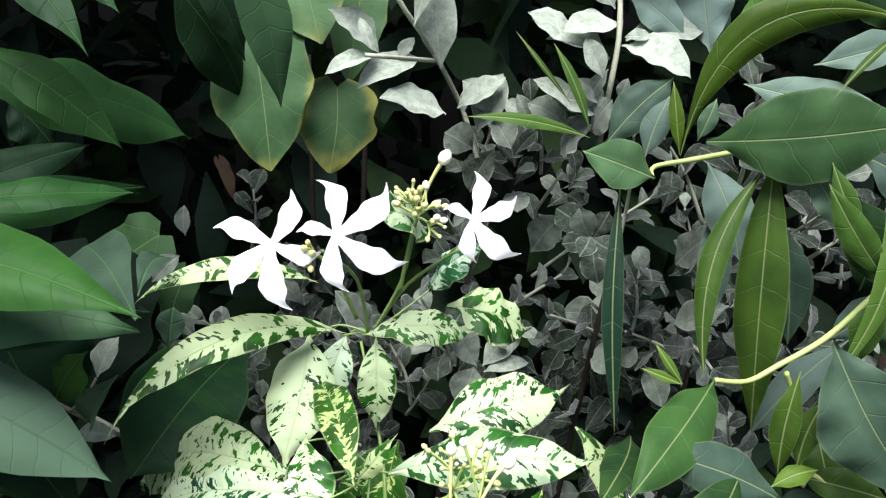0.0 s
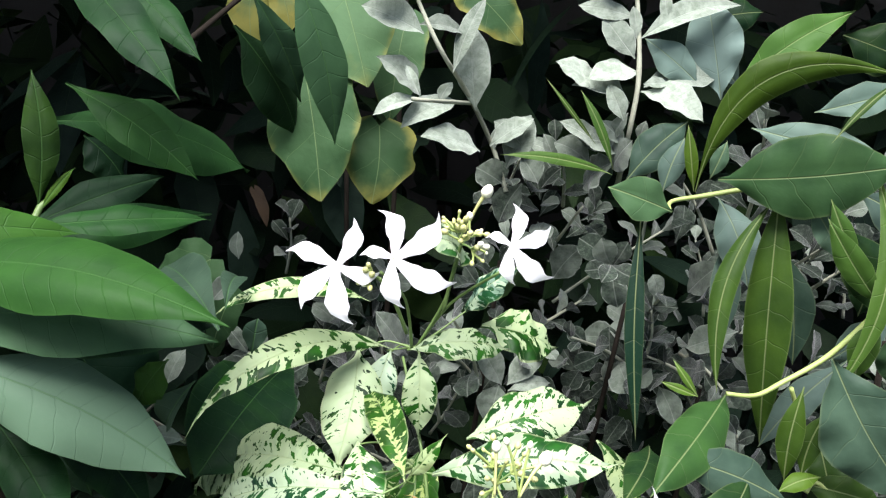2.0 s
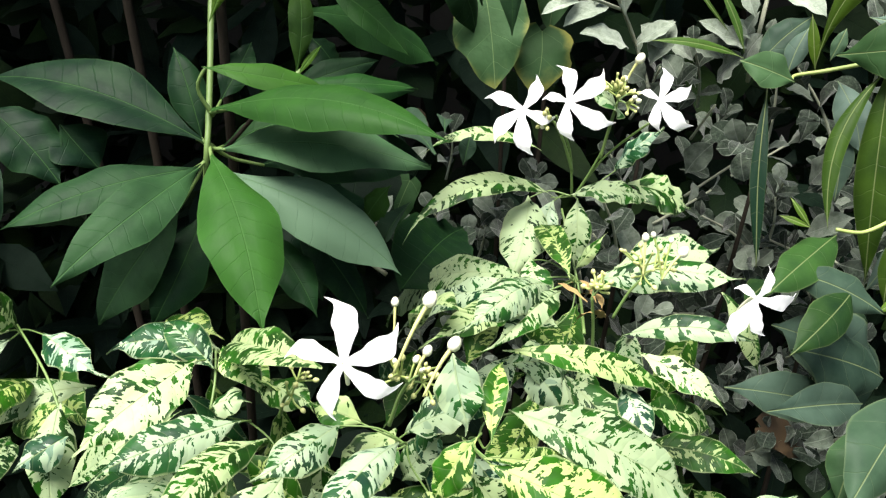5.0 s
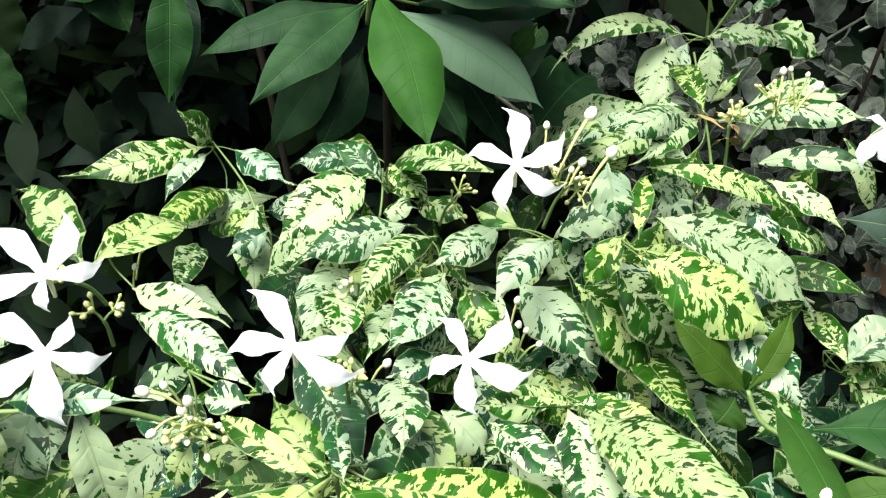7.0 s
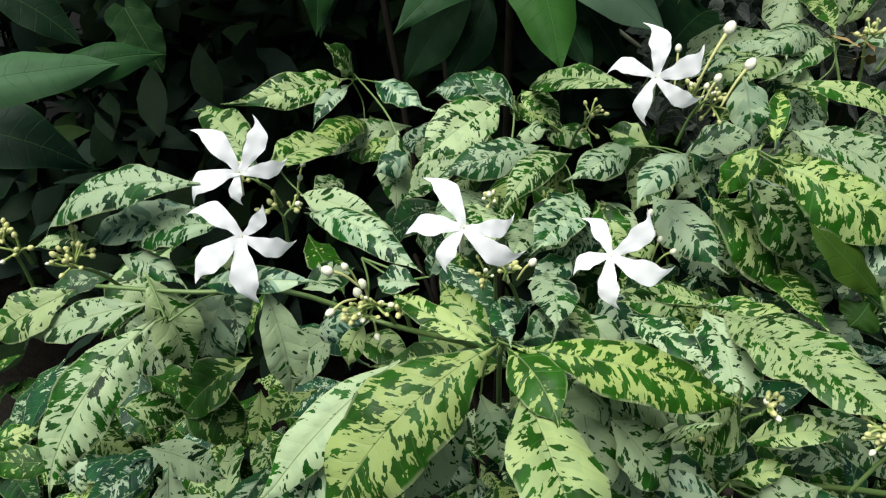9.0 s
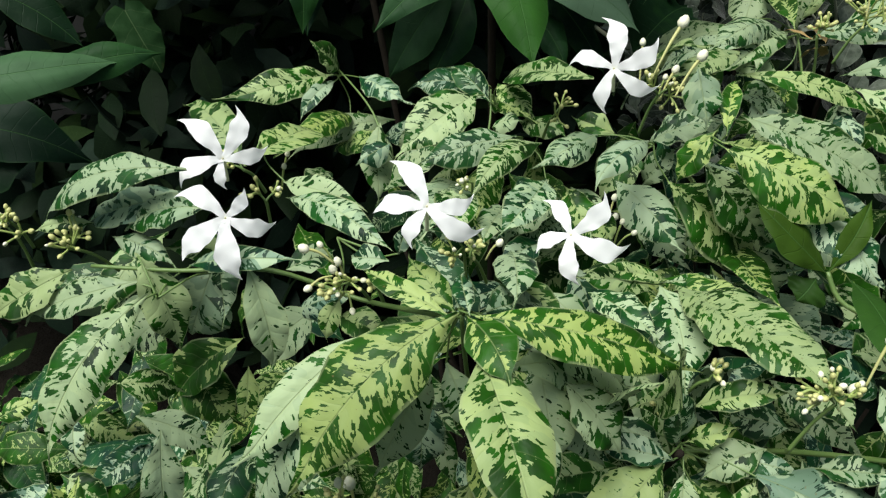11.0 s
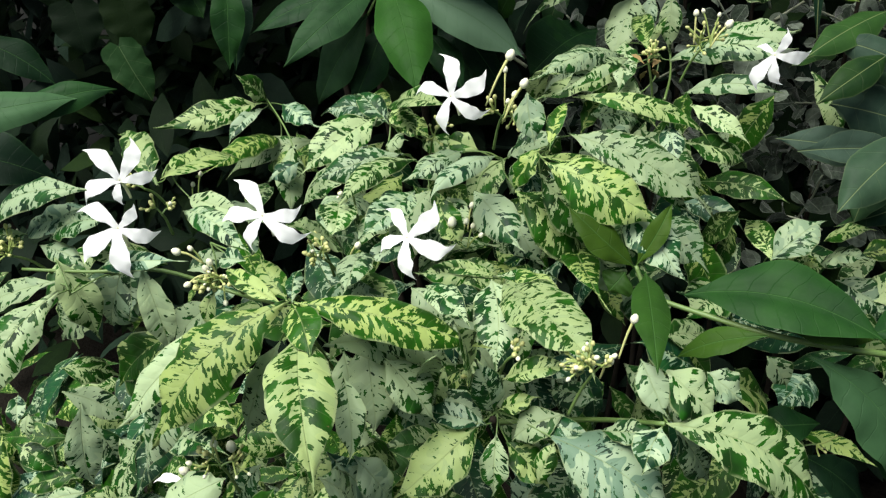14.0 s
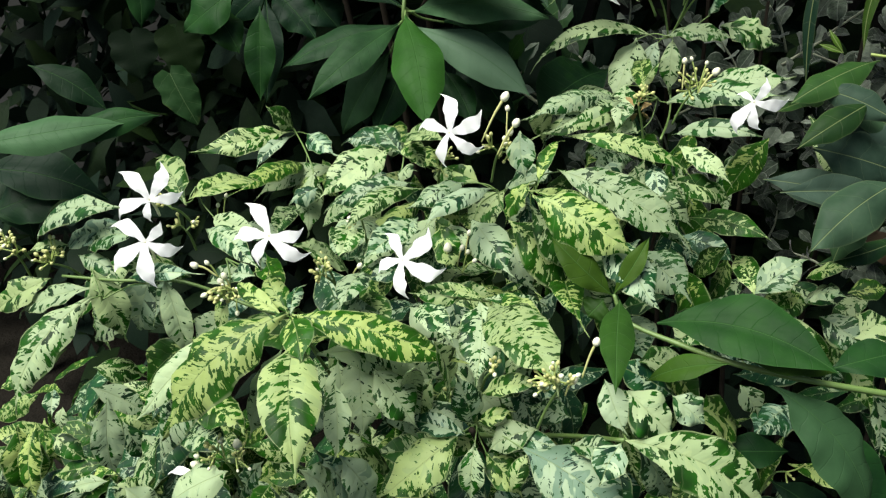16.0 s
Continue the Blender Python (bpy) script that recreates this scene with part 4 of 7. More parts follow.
leaf(jasmine, VARIEGATED, (-0.271, 0.248, 0.973), (-0.271, 0.223, 0.953), (0.30, -0.59, 0.75), 0.0220, 0.10, 0.00, 0.20, "drip", 0.0)
leaf(jasmine, VARIEGATED, (-0.362, 0.246, 0.923), (-0.336, 0.177, 0.920), (0.22, 0.04, 0.98), 0.0227, 0.10, 0.00, -0.20, "drip", -0.3)
leaf(jasmine, VARIEGATED, (-0.172, 0.185, 0.950), (-0.145, 0.147, 0.946), (-0.07, -0.14, 0.99), 0.0217, 0.10, 0.00, 0.10, "drip", 0.0)
leaf(jasmine, VARIEGATED, (-0.084, 0.175, 1.014), (-0.046, 0.183, 1.031), (-0.20, -0.64, 0.74), 0.0223, 0.10, 0.00, 0.30, "drip", -0.5)
leaf(jasmine, VARIEGATED, (-0.086, 0.183, 0.982), (-0.066, 0.184, 1.014), (-0.44, -0.84, 0.32), 0.0188, 0.10, 0.00, 0.10, "drip", -0.4)
leaf(jasmine, VARIEGATED, (-0.056, 0.158, 0.988), (-0.028, 0.160, 0.953), (0.63, -0.65, 0.44), 0.0327, 0.10, 0.00, 0.50, "drip", -0.6)
leaf(jasmine, VARIEGATED, (-0.040, 0.121, 1.041), (0.006, 0.166, 0.999), (0.73, -0.13, 0.67), 0.0147, 0.10, 0.00, 0.20, "drip", 0.9)
leaf(jasmine, VARIEGATED, (-0.033, 0.231, 1.031), (-0.011, 0.221, 1.013), (0.22, -0.73, 0.65), 0.0203, 0.10, 0.00, 0.20, "drip", -0.6)
leaf(jasmine, VARIEGATED, (-0.109, 0.303, 1.006), (-0.062, 0.201, 1.070), (-0.58, 0.23, 0.78), 0.0222, 0.10, 0.00, 0.20, "drip", 0.4)
leaf(jasmine, VARIEGATED, (0.124, 0.256, 0.947), (0.154, 0.242, 0.969), (-0.65, -0.40, 0.64), 0.0149, 0.10, 0.00, 0.00, "drip", 0.5)
leaf(jasmine, VARIEGATED, (0.125, 0.265, 0.923), (0.153, 0.231, 0.952), (-0.77, -0.09, 0.63), 0.0193, 0.10, 0.00, 0.30, "drip", -0.4)
leaf(jasmine, VARIEGATED, (-0.024, 0.186, 0.975), (0.016, 0.195, 0.933), (0.60, -0.67, 0.43), 0.0270, 0.10, 0.00, 0.20, "drip", 0.2)
leaf(jasmine, VARIEGATED, (0.007, 0.222, 0.960), (0.057, 0.198, 0.941), (-0.01, -0.63, 0.78), 0.0366, 0.10, 0.00, 0.40, "drip", -0.4)
leaf(jasmine, VARIEGATED, (-0.003, 0.234, 0.890), (0.037, 0.159, 0.905), (-0.41, -0.04, 0.91), 0.0349, 0.10, 0.00, 0.30, "drip", -0.6)
leaf(jasmine, VARIEGATED, (-0.102, 0.106, 0.958), (-0.059, 0.119, 0.945), (0.38, -0.46, 0.80), 0.0206, 0.10, 0.00, -0.10, "drip", 0.3)
leaf(jasmine, VARIEGATED, (-0.081, 0.107, 0.933), (-0.094, 0.075, 0.930), (0.21, -0.17, 0.96), 0.0191, 0.10, 0.00, 0.00, "drip", -0.2)
leaf(jasmine, VARIEGATED, (-0.119, 0.089, 0.949), (-0.090, 0.083, 0.929), (0.39, -0.59, 0.70), 0.0224, 0.10, 0.00, 0.70, "drip", -0.4)
leaf(jasmine, VARIEGATED, (-0.044, 0.130, 0.943), (-0.069, 0.129, 0.952), (0.29, -0.55, 0.78), 0.0189, 0.10, 0.00, -0.20, "drip", 0.5)
leaf(jasmine, VARIEGATED, (-0.013, 0.069, 0.940), (-0.031, 0.066, 0.911), (-0.54, -0.74, 0.40), 0.0170, 0.10, 0.00, 0.10, "drip", -0.3)
leaf(jasmine, VARIEGATED, (-0.066, 0.089, 0.890), (-0.033, 0.087, 0.870), (0.41, -0.52, 0.75), 0.0227, 0.10, 0.00, 0.80, "drip", 0.2)
leaf(jasmine, VARIEGATED, (0.033, 0.103, 0.913), (0.051, 0.080, 0.911), (-0.27, -0.30, 0.92), 0.0175, 0.10, 0.00, 0.00, "drip", 0.0)
leaf(jasmine, VARIEGATED, (-0.165, 0.027, 1.017), (-0.159, 0.077, 0.974), (0.69, 0.42, 0.59), 0.0260, 0.10, 0.00, 0.10, "drip", 0.2)
leaf(jasmine, VARIEGATED, (-0.161, 0.146, 0.969), (-0.158, 0.082, 0.972), (0.19, 0.05, 0.98), 0.0208, 0.10, 0.00, 0.20, "drip", -0.3)
leaf(jasmine, VARIEGATED, (-0.080, 0.177, 0.971), (-0.047, 0.150, 0.945), (0.10, -0.63, 0.77), 0.0285, 0.10, 0.00, 0.20, "drip", -0.5)
leaf(jasmine, VARIEGATED, (-0.246, 0.019, 0.973), (-0.228, 0.043, 0.977), (0.35, -0.41, 0.84), 0.0183, 0.10, 0.00, 0.00, "drip", -0.4)
leaf(jasmine, VARIEGATED, (-0.316, -0.000, 0.953), (-0.331, -0.022, 0.929), (0.23, -0.79, 0.57), 0.0215, 0.10, 0.00, 0.20, "drip", -0.3)
leaf(jasmine, VARIEGATED, (-0.101, -0.034, 0.988), (-0.073, 0.033, 0.932), (0.77, 0.18, 0.61), 0.0227, 0.10, 0.00, 0.80, "drip", -0.2)
leaf(jasmine, VARIEGATED, (-0.082, 0.071, 0.946), (-0.044, 0.060, 0.911), (0.42, -0.61, 0.67), 0.0238, 0.10, 0.00, 0.20, "drip", -0.3)
leaf(jasmine, VARIEGATED, (-0.112, 0.077, 0.918), (-0.099, 0.063, 0.880), (0.44, -0.79, 0.43), 0.0212, 0.10, 0.00, 0.80, "drip", 0.0)
leaf(jasmine, VARIEGATED, (-0.107, -0.010, 0.966), (-0.096, -0.022, 0.935), (0.49, -0.72, 0.49), 0.0215, 0.10, 0.00, 0.55, "drip", 0.0)
leaf(jasmine, VARIEGATED, (-0.091, 0.019, 0.944), (-0.062, 0.002, 0.913), (0.46, -0.53, 0.71), 0.0268, 0.10, 0.00, 0.50, "drip", -0.3)
leaf(jasmine, VARIEGATED, (-0.066, 0.025, 0.926), (-0.035, 0.019, 0.917), (0.18, -0.43, 0.89), 0.0173, 0.10, 0.00, 0.20, "drip", -0.6)
leaf(jasmine, VARIEGATED, (-0.130, 0.055, 0.978), (-0.090, 0.017, 0.961), (0.12, -0.29, 0.95), 0.0226, 0.10, 0.00, 0.00, "drip", 0.5)

# variegated leaves, right group
leaf(jasmine, VARIEGATED, (-0.049, 0.084, 0.971), (0.034, 0.012, 0.977), (-0.21, -0.17, 0.96), 0.0383, 0.10, 0.00, 0.15, "drip", 0.4)
leaf(jasmine, VARIEGATED, (-0.056, 0.080, 0.974), (-0.032, 0.025, 0.946), (0.22, -0.37, 0.90), 0.0308, 0.10, 0.00, 0.15, "drip", -0.4)
leaf(jasmine, VARIEGATED, (-0.059, 0.096, 0.969), (-0.001, 0.073, 0.967), (-0.13, -0.39, 0.91), 0.0243, 0.10, 0.00, -0.30)
leaf(jasmine, VARIEGATED, (-0.028, 0.027, 0.943), (0.013, 0.029, 0.963), (-0.32, -0.58, 0.75), 0.0152, 0.10, 0.00, 0.20)
leaf(jasmine, VARIEGATED, (-0.031, 0.021, 0.923), (-0.039, 0.016, 0.964), (0.77, -0.64, 0.09), 0.0204, 0.10, 0.00, -0.10)
leaf(jasmine, VARIEGATED, (-0.035, 0.010, 0.922), (-0.070, -0.036, 0.889), (0.12, -0.62, 0.77), 0.0313, 0.10, 0.00, 0.35, "drip", 0.8)
leaf(jasmine, VARIEGATED, (-0.031, 0.012, 0.921), (-0.074, 0.004, 0.925), (0.16, -0.43, 0.89), 0.0158, 0.10, 0.00, -0.20)
leaf(jasmine, VARIEGATED, (-0.028, 0.021, 0.926), (-0.006, 0.029, 0.938), (-0.17, -0.66, 0.74), 0.0121, 0.10, 0.00, 0.20)
leaf(jasmine, VARIEGATED, (0.008, 0.030, 0.927), (-0.018, 0.015, 0.912), (-0.07, -0.64, 0.77), 0.0192, 0.10, 0.00, 0.20)
leaf(jasmine, VARIEGATED, (-0.026, 0.013, 0.916), (-0.022, -0.001, 0.880), (0.40, -0.84, 0.36), 0.0168, 0.10, 0.00, 0.00)
leaf(jasmine, VARIEGATED, (-0.021, 0.026, 0.914), (0.029, 0.028, 0.919), (-0.07, -0.46, 0.88), 0.0156, 0.10, 0.00, -0.30)
leaf(jasmine, VARIEGATED, (-0.023, 0.021, 0.904), (0.007, 0.015, 0.883), (0.46, -0.47, 0.75), 0.0217, 0.10, 0.00, -0.20)
leaf(jasmine, VARIEGATED, (0.005, 0.017, 0.921), (0.081, 0.009, 0.892), (0.27, -0.45, 0.85), 0.0428, 0.10, 0.00, 0.60, "drip", -0.8)
leaf(jasmine, VARIEGATED, (0.001, 0.009, 0.892), (0.007, 0.021, 0.916), (0.08, -0.91, 0.41), 0.0126, 0.10, 0.00, 0.00)
leaf(jasmine, VARIEGATED, (0.060, 0.036, 0.969), (0.088, 0.039, 0.945), (0.60, -0.52, 0.61), 0.0282, 0.10, 0.00, 0.50)
leaf(jasmine, VARIEGATED, (0.075, 0.079, 0.942), (0.096, 0.078, 0.928), (0.45, -0.56, 0.69), 0.0217, 0.10, 0.00, 0.50)
leaf(jasmine, VARIEGATED, (0.046, 0.038, 0.971), (0.065, 0.023, 0.947), (0.35, -0.66, 0.67), 0.0176, 0.10, 0.00, 0.10)
leaf(jasmine, VARIEGATED, (0.065, 0.021, 0.947), (0.149, 0.046, 0.893), (0.58, -0.39, 0.72), 0.0372, 0.12, 0.05, -0.05, "drip", 0.1)
leaf(jasmine, VARIEGATED, (0.063, 0.021, 0.944), (0.060, -0.002, 0.930), (0.13, -0.53, 0.84), 0.0200, 0.10, 0.00, 0.15)
leaf(jasmine, VARIEGATED, (0.067, 0.043, 0.927), (0.087, 0.056, 0.883), (0.85, -0.45, 0.25), 0.0223, 0.10, 0.00, 0.10)
leaf(jasmine, VARIEGATED, (0.093, 0.231, 0.938), (0.066, 0.280, 0.945), (-0.15, -0.22, 0.96), 0.0191, 0.10, 0.00, -0.30)
leaf(jasmine, VARIEGATED, (0.093, 0.232, 0.938), (0.122, 0.261, 0.963), (0.00, -0.65, 0.76), 0.0273, 0.10, 0.00, 0.60, "drip", -0.5)
leaf(jasmine, VARIEGATED, (0.094, 0.246, 0.922), (0.132, 0.268, 0.919), (0.32, -0.44, 0.84), 0.0242, 0.10, 0.00, -0.20)
leaf(jasmine, VARIEGATED, (0.137, 0.264, 0.913), (0.173, 0.254, 0.898), (0.17, -0.62, 0.77), 0.0276, 0.10, 0.00, -0.10)
leaf(jasmine, VARIEGATED, (0.107, 0.251, 0.912), (0.142, 0.227, 0.893), (0.05, -0.57, 0.82), 0.0268, 0.10, 0.00, 0.10)
leaf(jasmine, VARIEGATED, (0.159, 0.256, 0.904), (0.185, 0.281, 0.917), (0.07, -0.50, 0.86), 0.0267, 0.10, 0.00, -0.10)
leaf(jasmine, VARIEGATED, (0.044, 0.111, 0.937), (0.071, 0.159, 0.911), (0.63, 0.06, 0.77), 0.0281, 0.10, 0.00, 0.00)
leaf(jasmine, VARIEGATED, (0.103, 0.151, 0.912), (0.119, 0.144, 0.895), (0.35, -0.70, 0.63), 0.0177, 0.10, 0.00, 0.00)
leaf(jasmine, VARIEGATED, (0.084, 0.104, 0.919), (0.109, 0.138, 0.886), (0.79, 0.03, 0.61), 0.0337, 0.10, 0.00, -0.30)
leaf(jasmine, VARIEGATED, (0.132, 0.215, 0.860), (0.114, 0.160, 0.867), (0.27, 0.03, 0.96), 0.0301, 0.10, 0.00, -0.30)
leaf(jasmine, VARIEGATED, (0.065, 0.125, 0.908), (0.028, 0.101, 0.939), (0.72, -0.29, 0.63), 0.0254, 0.10, 0.00, -0.50)
leaf(jasmine, VARIEGATED, (0.019, 0.058, 0.920), (-0.014, 0.061, 0.915), (-0.19, -0.45, 0.87), 0.0198, 0.10, 0.00, -0.40)
leaf(jasmine, VARIEGATED, (0.030, 0.030, 0.923), (0.064, 0.029, 0.932), (-0.25, -0.49, 0.84), 0.0157, 0.10, 0.00, -0.20)
leaf(jasmine, VARIEGATED, (0.063, 0.241, 0.906), (0.046, 0.179, 0.906), (0.29, -0.08, 0.96), 0.0367, 0.10, 0.00, -0.40)
leaf(jasmine, VARIEGATED, (0.152, 0.303, 0.917), (0.182, 0.320, 0.920), (0.18, -0.50, 0.85), 0.0197, 0.10, 0.00, -0.40)
leaf(jasmine, VARIEGATED, (0.122, 0.270, 0.926), (0.097, 0.238, 0.916), (0.19, -0.43, 0.88), 0.0184, 0.10, 0.00, -0.30)
leaf(jasmine, VARIEGATED, (0.096, 0.107, 0.861), (0.123, 0.140, 0.825), (0.79, 0.04, 0.61), 0.0289, 0.10, 0.00, -0.20)
leaf(jasmine, VARIEGATED, (-0.086, 0.008, 0.859), (-0.065, 0.015, 0.843), (0.64, -0.29, 0.71), 0.0241, 0.10, 0.00, -0.30)
leaf(jasmine, VARIEGATED, (-0.290, -0.070, 0.841), (-0.323, -0.083, 0.828), (-0.04, -0.66, 0.75), 0.0125, 0.10, 0.00, 0.60, "drip", -0.2)
leaf(jasmine, VARIEGATED, (-0.262, -0.075, 0.851), (-0.241, -0.065, 0.827), (0.76, -0.40, 0.51), 0.0194, 0.10, 0.00, 0.70, "drip", 0.0)
leaf(jasmine, VARIEGATED, (-0.276, -0.111, 0.930), (-0.263, -0.133, 0.884), (0.42, -0.77, 0.48), 0.0147, 0.10, 0.00, -0.20, "drip", 1.0)
leaf(jasmine, VARIEGATED, (-0.361, -0.063, 0.853), (-0.331, -0.058, 0.834), (0.52, -0.48, 0.71), 0.0172, 0.10, 0.00, -0.50, "drip", -0.2)
leaf(jasmine, VARIEGATED, (-0.317, -0.051, 0.833), (-0.363, -0.073, 0.818), (0.04, -0.63, 0.78), 0.0177, 0.10, 0.00, -0.60, "drip", 0.0)
leaf(jasmine, VARIEGATED, (-0.349, -0.054, 0.877), (-0.346, -0.062, 0.861), (0.40, -0.78, 0.48), 0.0108, 0.10, 0.00, 0.40, "drip", 0.0)
leaf(jasmine, VARIEGATED, (-0.312, -0.019, 0.839), (-0.292, -0.021, 0.817), (0.57, -0.57, 0.59), 0.0174, 0.10, 0.00, 0.20, "drip", -0.2)
leaf(jasmine, VARIEGATED, (-0.118, -0.006, 0.897), (-0.101, 0.001, 0.894), (0.35, -0.46, 0.82), 0.0123, 0.10, 0.00, 0.50, "drip", 0.0)
leaf(jasmine, VARIEGATED, (-0.160, -0.036, 0.886), (-0.176, -0.050, 0.857), (-0.00, -0.90, 0.43), 0.0174, 0.10, 0.00, -0.30, "drip", -0.6)
leaf(jasmine, VARIEGATED, (-0.134, -0.056, 0.894), (-0.144, -0.066, 0.867), (0.06, -0.95, 0.32), 0.0190, 0.10, 0.00, -0.60, "drip", 0.3)

# whorl of green leaves and the sprigs round it
# low tone also carries shade, negative hue the sky's sheen
leaf(left_shrub, GREEN, (-0.233, 0.283, 1.142), (-0.086, 0.253, 1.145), (-0.15, -0.67, 0.72), 0.0384, 0.07, 0.00, 0.27, "lance", 0.1)
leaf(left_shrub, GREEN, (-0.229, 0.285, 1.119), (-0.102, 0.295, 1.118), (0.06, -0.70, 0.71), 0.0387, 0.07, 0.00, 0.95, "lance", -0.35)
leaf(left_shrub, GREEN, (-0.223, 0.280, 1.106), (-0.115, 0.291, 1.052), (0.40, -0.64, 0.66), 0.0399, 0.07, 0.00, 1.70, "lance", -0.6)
leaf(left_shrub, GREEN, (-0.229, 0.273, 1.117), (-0.166, 0.200, 1.044), (0.23, -0.58, 0.78), 0.0445, 0.10, 0.00, 0.55, "lance", 0.1)
leaf(left_shrub, GREEN, (-0.238, 0.279, 1.109), (-0.270, 0.179, 1.066), (0.38, -0.47, 0.80), 0.0335, 0.07, 0.00, 0.10, "lance", -0.2)
leaf(left_shrub, GREEN, (-0.245, 0.287, 1.105), (-0.325, 0.210, 1.079), (0.35, -0.61, 0.72), 0.0308, 0.07, 0.00, -0.10, "lance", -0.2)
leaf(left_shrub, GREEN, (-0.255, 0.286, 1.082), (-0.304, 0.264, 1.003), (-0.02, -0.96, 0.28), 0.0376, 0.07, 0.00, 0.00, "lance", -0.3)
leaf(left_shrub, GREEN, (-0.251, 0.306, 1.073), (-0.271, 0.269, 1.004), (0.21, -0.89, 0.41), 0.0344, 0.07, 0.00, -0.30, "lance", -0.1)
leaf(left_shrub, GREEN, (-0.208, 0.301, 1.065), (-0.162, 0.272, 1.026), (0.23, -0.63, 0.74), 0.0262, 0.07, 0.00, -0.10, "lance", -0.1)
leaf(left_shrub, GREEN, (-0.240, 0.285, 1.123), (-0.370, 0.273, 1.155), (0.23, -0.65, 0.72), 0.0466, 0.07, 0.00, -0.35, "lance", -0.2)
leaf(left_shrub, GREEN, (-0.222, 0.333, 1.142), (-0.134, 0.387, 1.153), (0.32, -0.65, 0.69), 0.0237, 0.07, 0.00, -0.10, "lance", 0.0)
leaf(left_shrub, GREEN, (-0.242, 0.314, 1.114), (-0.201, 0.340, 1.134), (0.17, -0.75, 0.65), 0.0170, 0.07, 0.00, 0.00, "lance", 0.0)
leaf(left_shrub, GREEN, (-0.249, 0.303, 1.119), (-0.275, 0.319, 1.174), (0.46, -0.77, 0.44), 0.0235, 0.07, 0.00, -0.30, "lance", -0.1)
leaf(left_shrub, GREEN, (-0.247, 0.324, 1.141), (-0.237, 0.351, 1.178), (0.26, -0.81, 0.52), 0.0229, 0.07, 0.00, -0.30, "lance", -0.1)
leaf(left_shrub, GREEN, (-0.355, 0.238, 1.135), (-0.336, 0.199, 1.048), (0.54, -0.72, 0.44), 0.0271, 0.07, 0.00, -0.60, "lance", -0.1)
leaf(left_shrub, GREEN, (-0.388, 0.279, 1.137), (-0.421, 0.254, 1.106), (0.22, -0.85, 0.47), 0.0284, 0.07, 0.00, -0.60, "lance", 0.0)
leaf(left_shrub, GREEN, (-0.199, 0.366, 1.276), (-0.126, 0.319, 1.221), (0.17, -0.63, 0.76), 0.0241, 0.07, 0.00, 0.00, "lance", -0.15)
leaf(left_shrub, GREEN, (-0.193, 0.391, 1.275), (-0.129, 0.357, 1.233), (0.14, -0.66, 0.74), 0.0201, 0.07, 0.00, 0.10, "lance", -0.15)
leaf(left_shrub, GREEN, (-0.190, 0.346, 1.219), (-0.132, 0.359, 1.175), (0.54, -0.66, 0.53), 0.0235, 0.07, 0.00, -0.05, "lance", 0.1)
leaf(left_shrub, GREEN, (-0.206, 0.357, 1.199), (-0.129, 0.441, 1.166), (0.68, -0.38, 0.62), 0.0414, 0.07, 0.00, 0.25, "lance", -0.10)
leaf(left_shrub, GREEN, (-0.201, 0.323, 1.154), (-0.125, 0.357, 1.157), (0.26, -0.65, 0.72), 0.0176, 0.07, 0.00, 0.15, "lance", 0.00)
leaf(left_shrub, GREEN, (-0.218, 0.351, 1.145), (-0.161, 0.389, 1.170), (0.19, -0.73, 0.66), 0.0200, 0.07, 0.00, -0.05, "lance", -0.3)
leaf(left_shrub, GREEN, (-0.199, 0.332, 1.162), (-0.202, 0.339, 1.225), (0.49, -0.86, 0.12), 0.0160, 0.07, 0.00, -0.20, "lance", 0.45)
leaf(left_shrub, GREEN, (-0.198, 0.331, 1.160), (-0.187, 0.345, 1.180), (0.22, -0.85, 0.48), 0.0045, 0.07, 0.00, 0.65, "lance", 0.6)
leaf(left_shrub, GREEN, (-0.096, 0.397, 1.282), (-0.071, 0.404, 1.191), (0.42, -0.91, 0.04), 0.0252, 0.07, 0.00, 0.45, "lance", -0.3)
leaf(left_shrub, GREEN, (-0.121, 0.413, 1.268), (-0.098, 0.439, 1.209), (0.68, -0.73, -0.04), 0.0210, 0.07, 0.00, -0.10, "lance", -0.3)
leaf(left_shrub, GREEN, (-0.132, 0.419, 1.250), (-0.102, 0.456, 1.186), (0.80, -0.60, 0.02), 0.0352, 0.07, 0.00, -0.50, "lance", 0.2)
leaf(left_shrub, GREEN, (-0.231, 0.444, 1.179), (-0.210, 0.451, 1.152), (0.68, -0.64, 0.37), 0.0295, 0.07, 0.00, -0.60, "lance", 0.1)
leaf(left_shrub, GREEN, (-0.201, 0.326, 1.073), (-0.142, 0.317, 1.009), (0.55, -0.59, 0.59), 0.0314, 0.07, 0.00, -0.40, "lance", -0.1)
leaf(left_shrub, GREEN, (-0.097, 0.281, 1.129), (-0.140, 0.333, 1.139), (-0.19, -0.36, 0.91), 0.0248, 0.07, 0.00, 0.00, "ovate", -0.6)
leaf(left_shrub, GREEN, (-0.090, 0.267, 1.144), (-0.097, 0.312, 1.144), (0.20, 0.04, 0.98), 0.0109, 0.07, 0.00, 0.00, "ovate", -0.6)
leaf(left_shrub, GREEN, (-0.078, 0.262, 1.128), (-0.075, 0.259, 1.144), (0.08, -0.98, -0.18), 0.0095, 0.07, 0.00, 0.00, "ovate", -0.6)
leaf(left_shrub, GREEN, (-0.128, 0.304, 1.103), (-0.146, 0.309, 1.075), (-0.44, -0.89, 0.12), 0.0182, 0.07, 0.00, 0.10, "lance", 0.3)
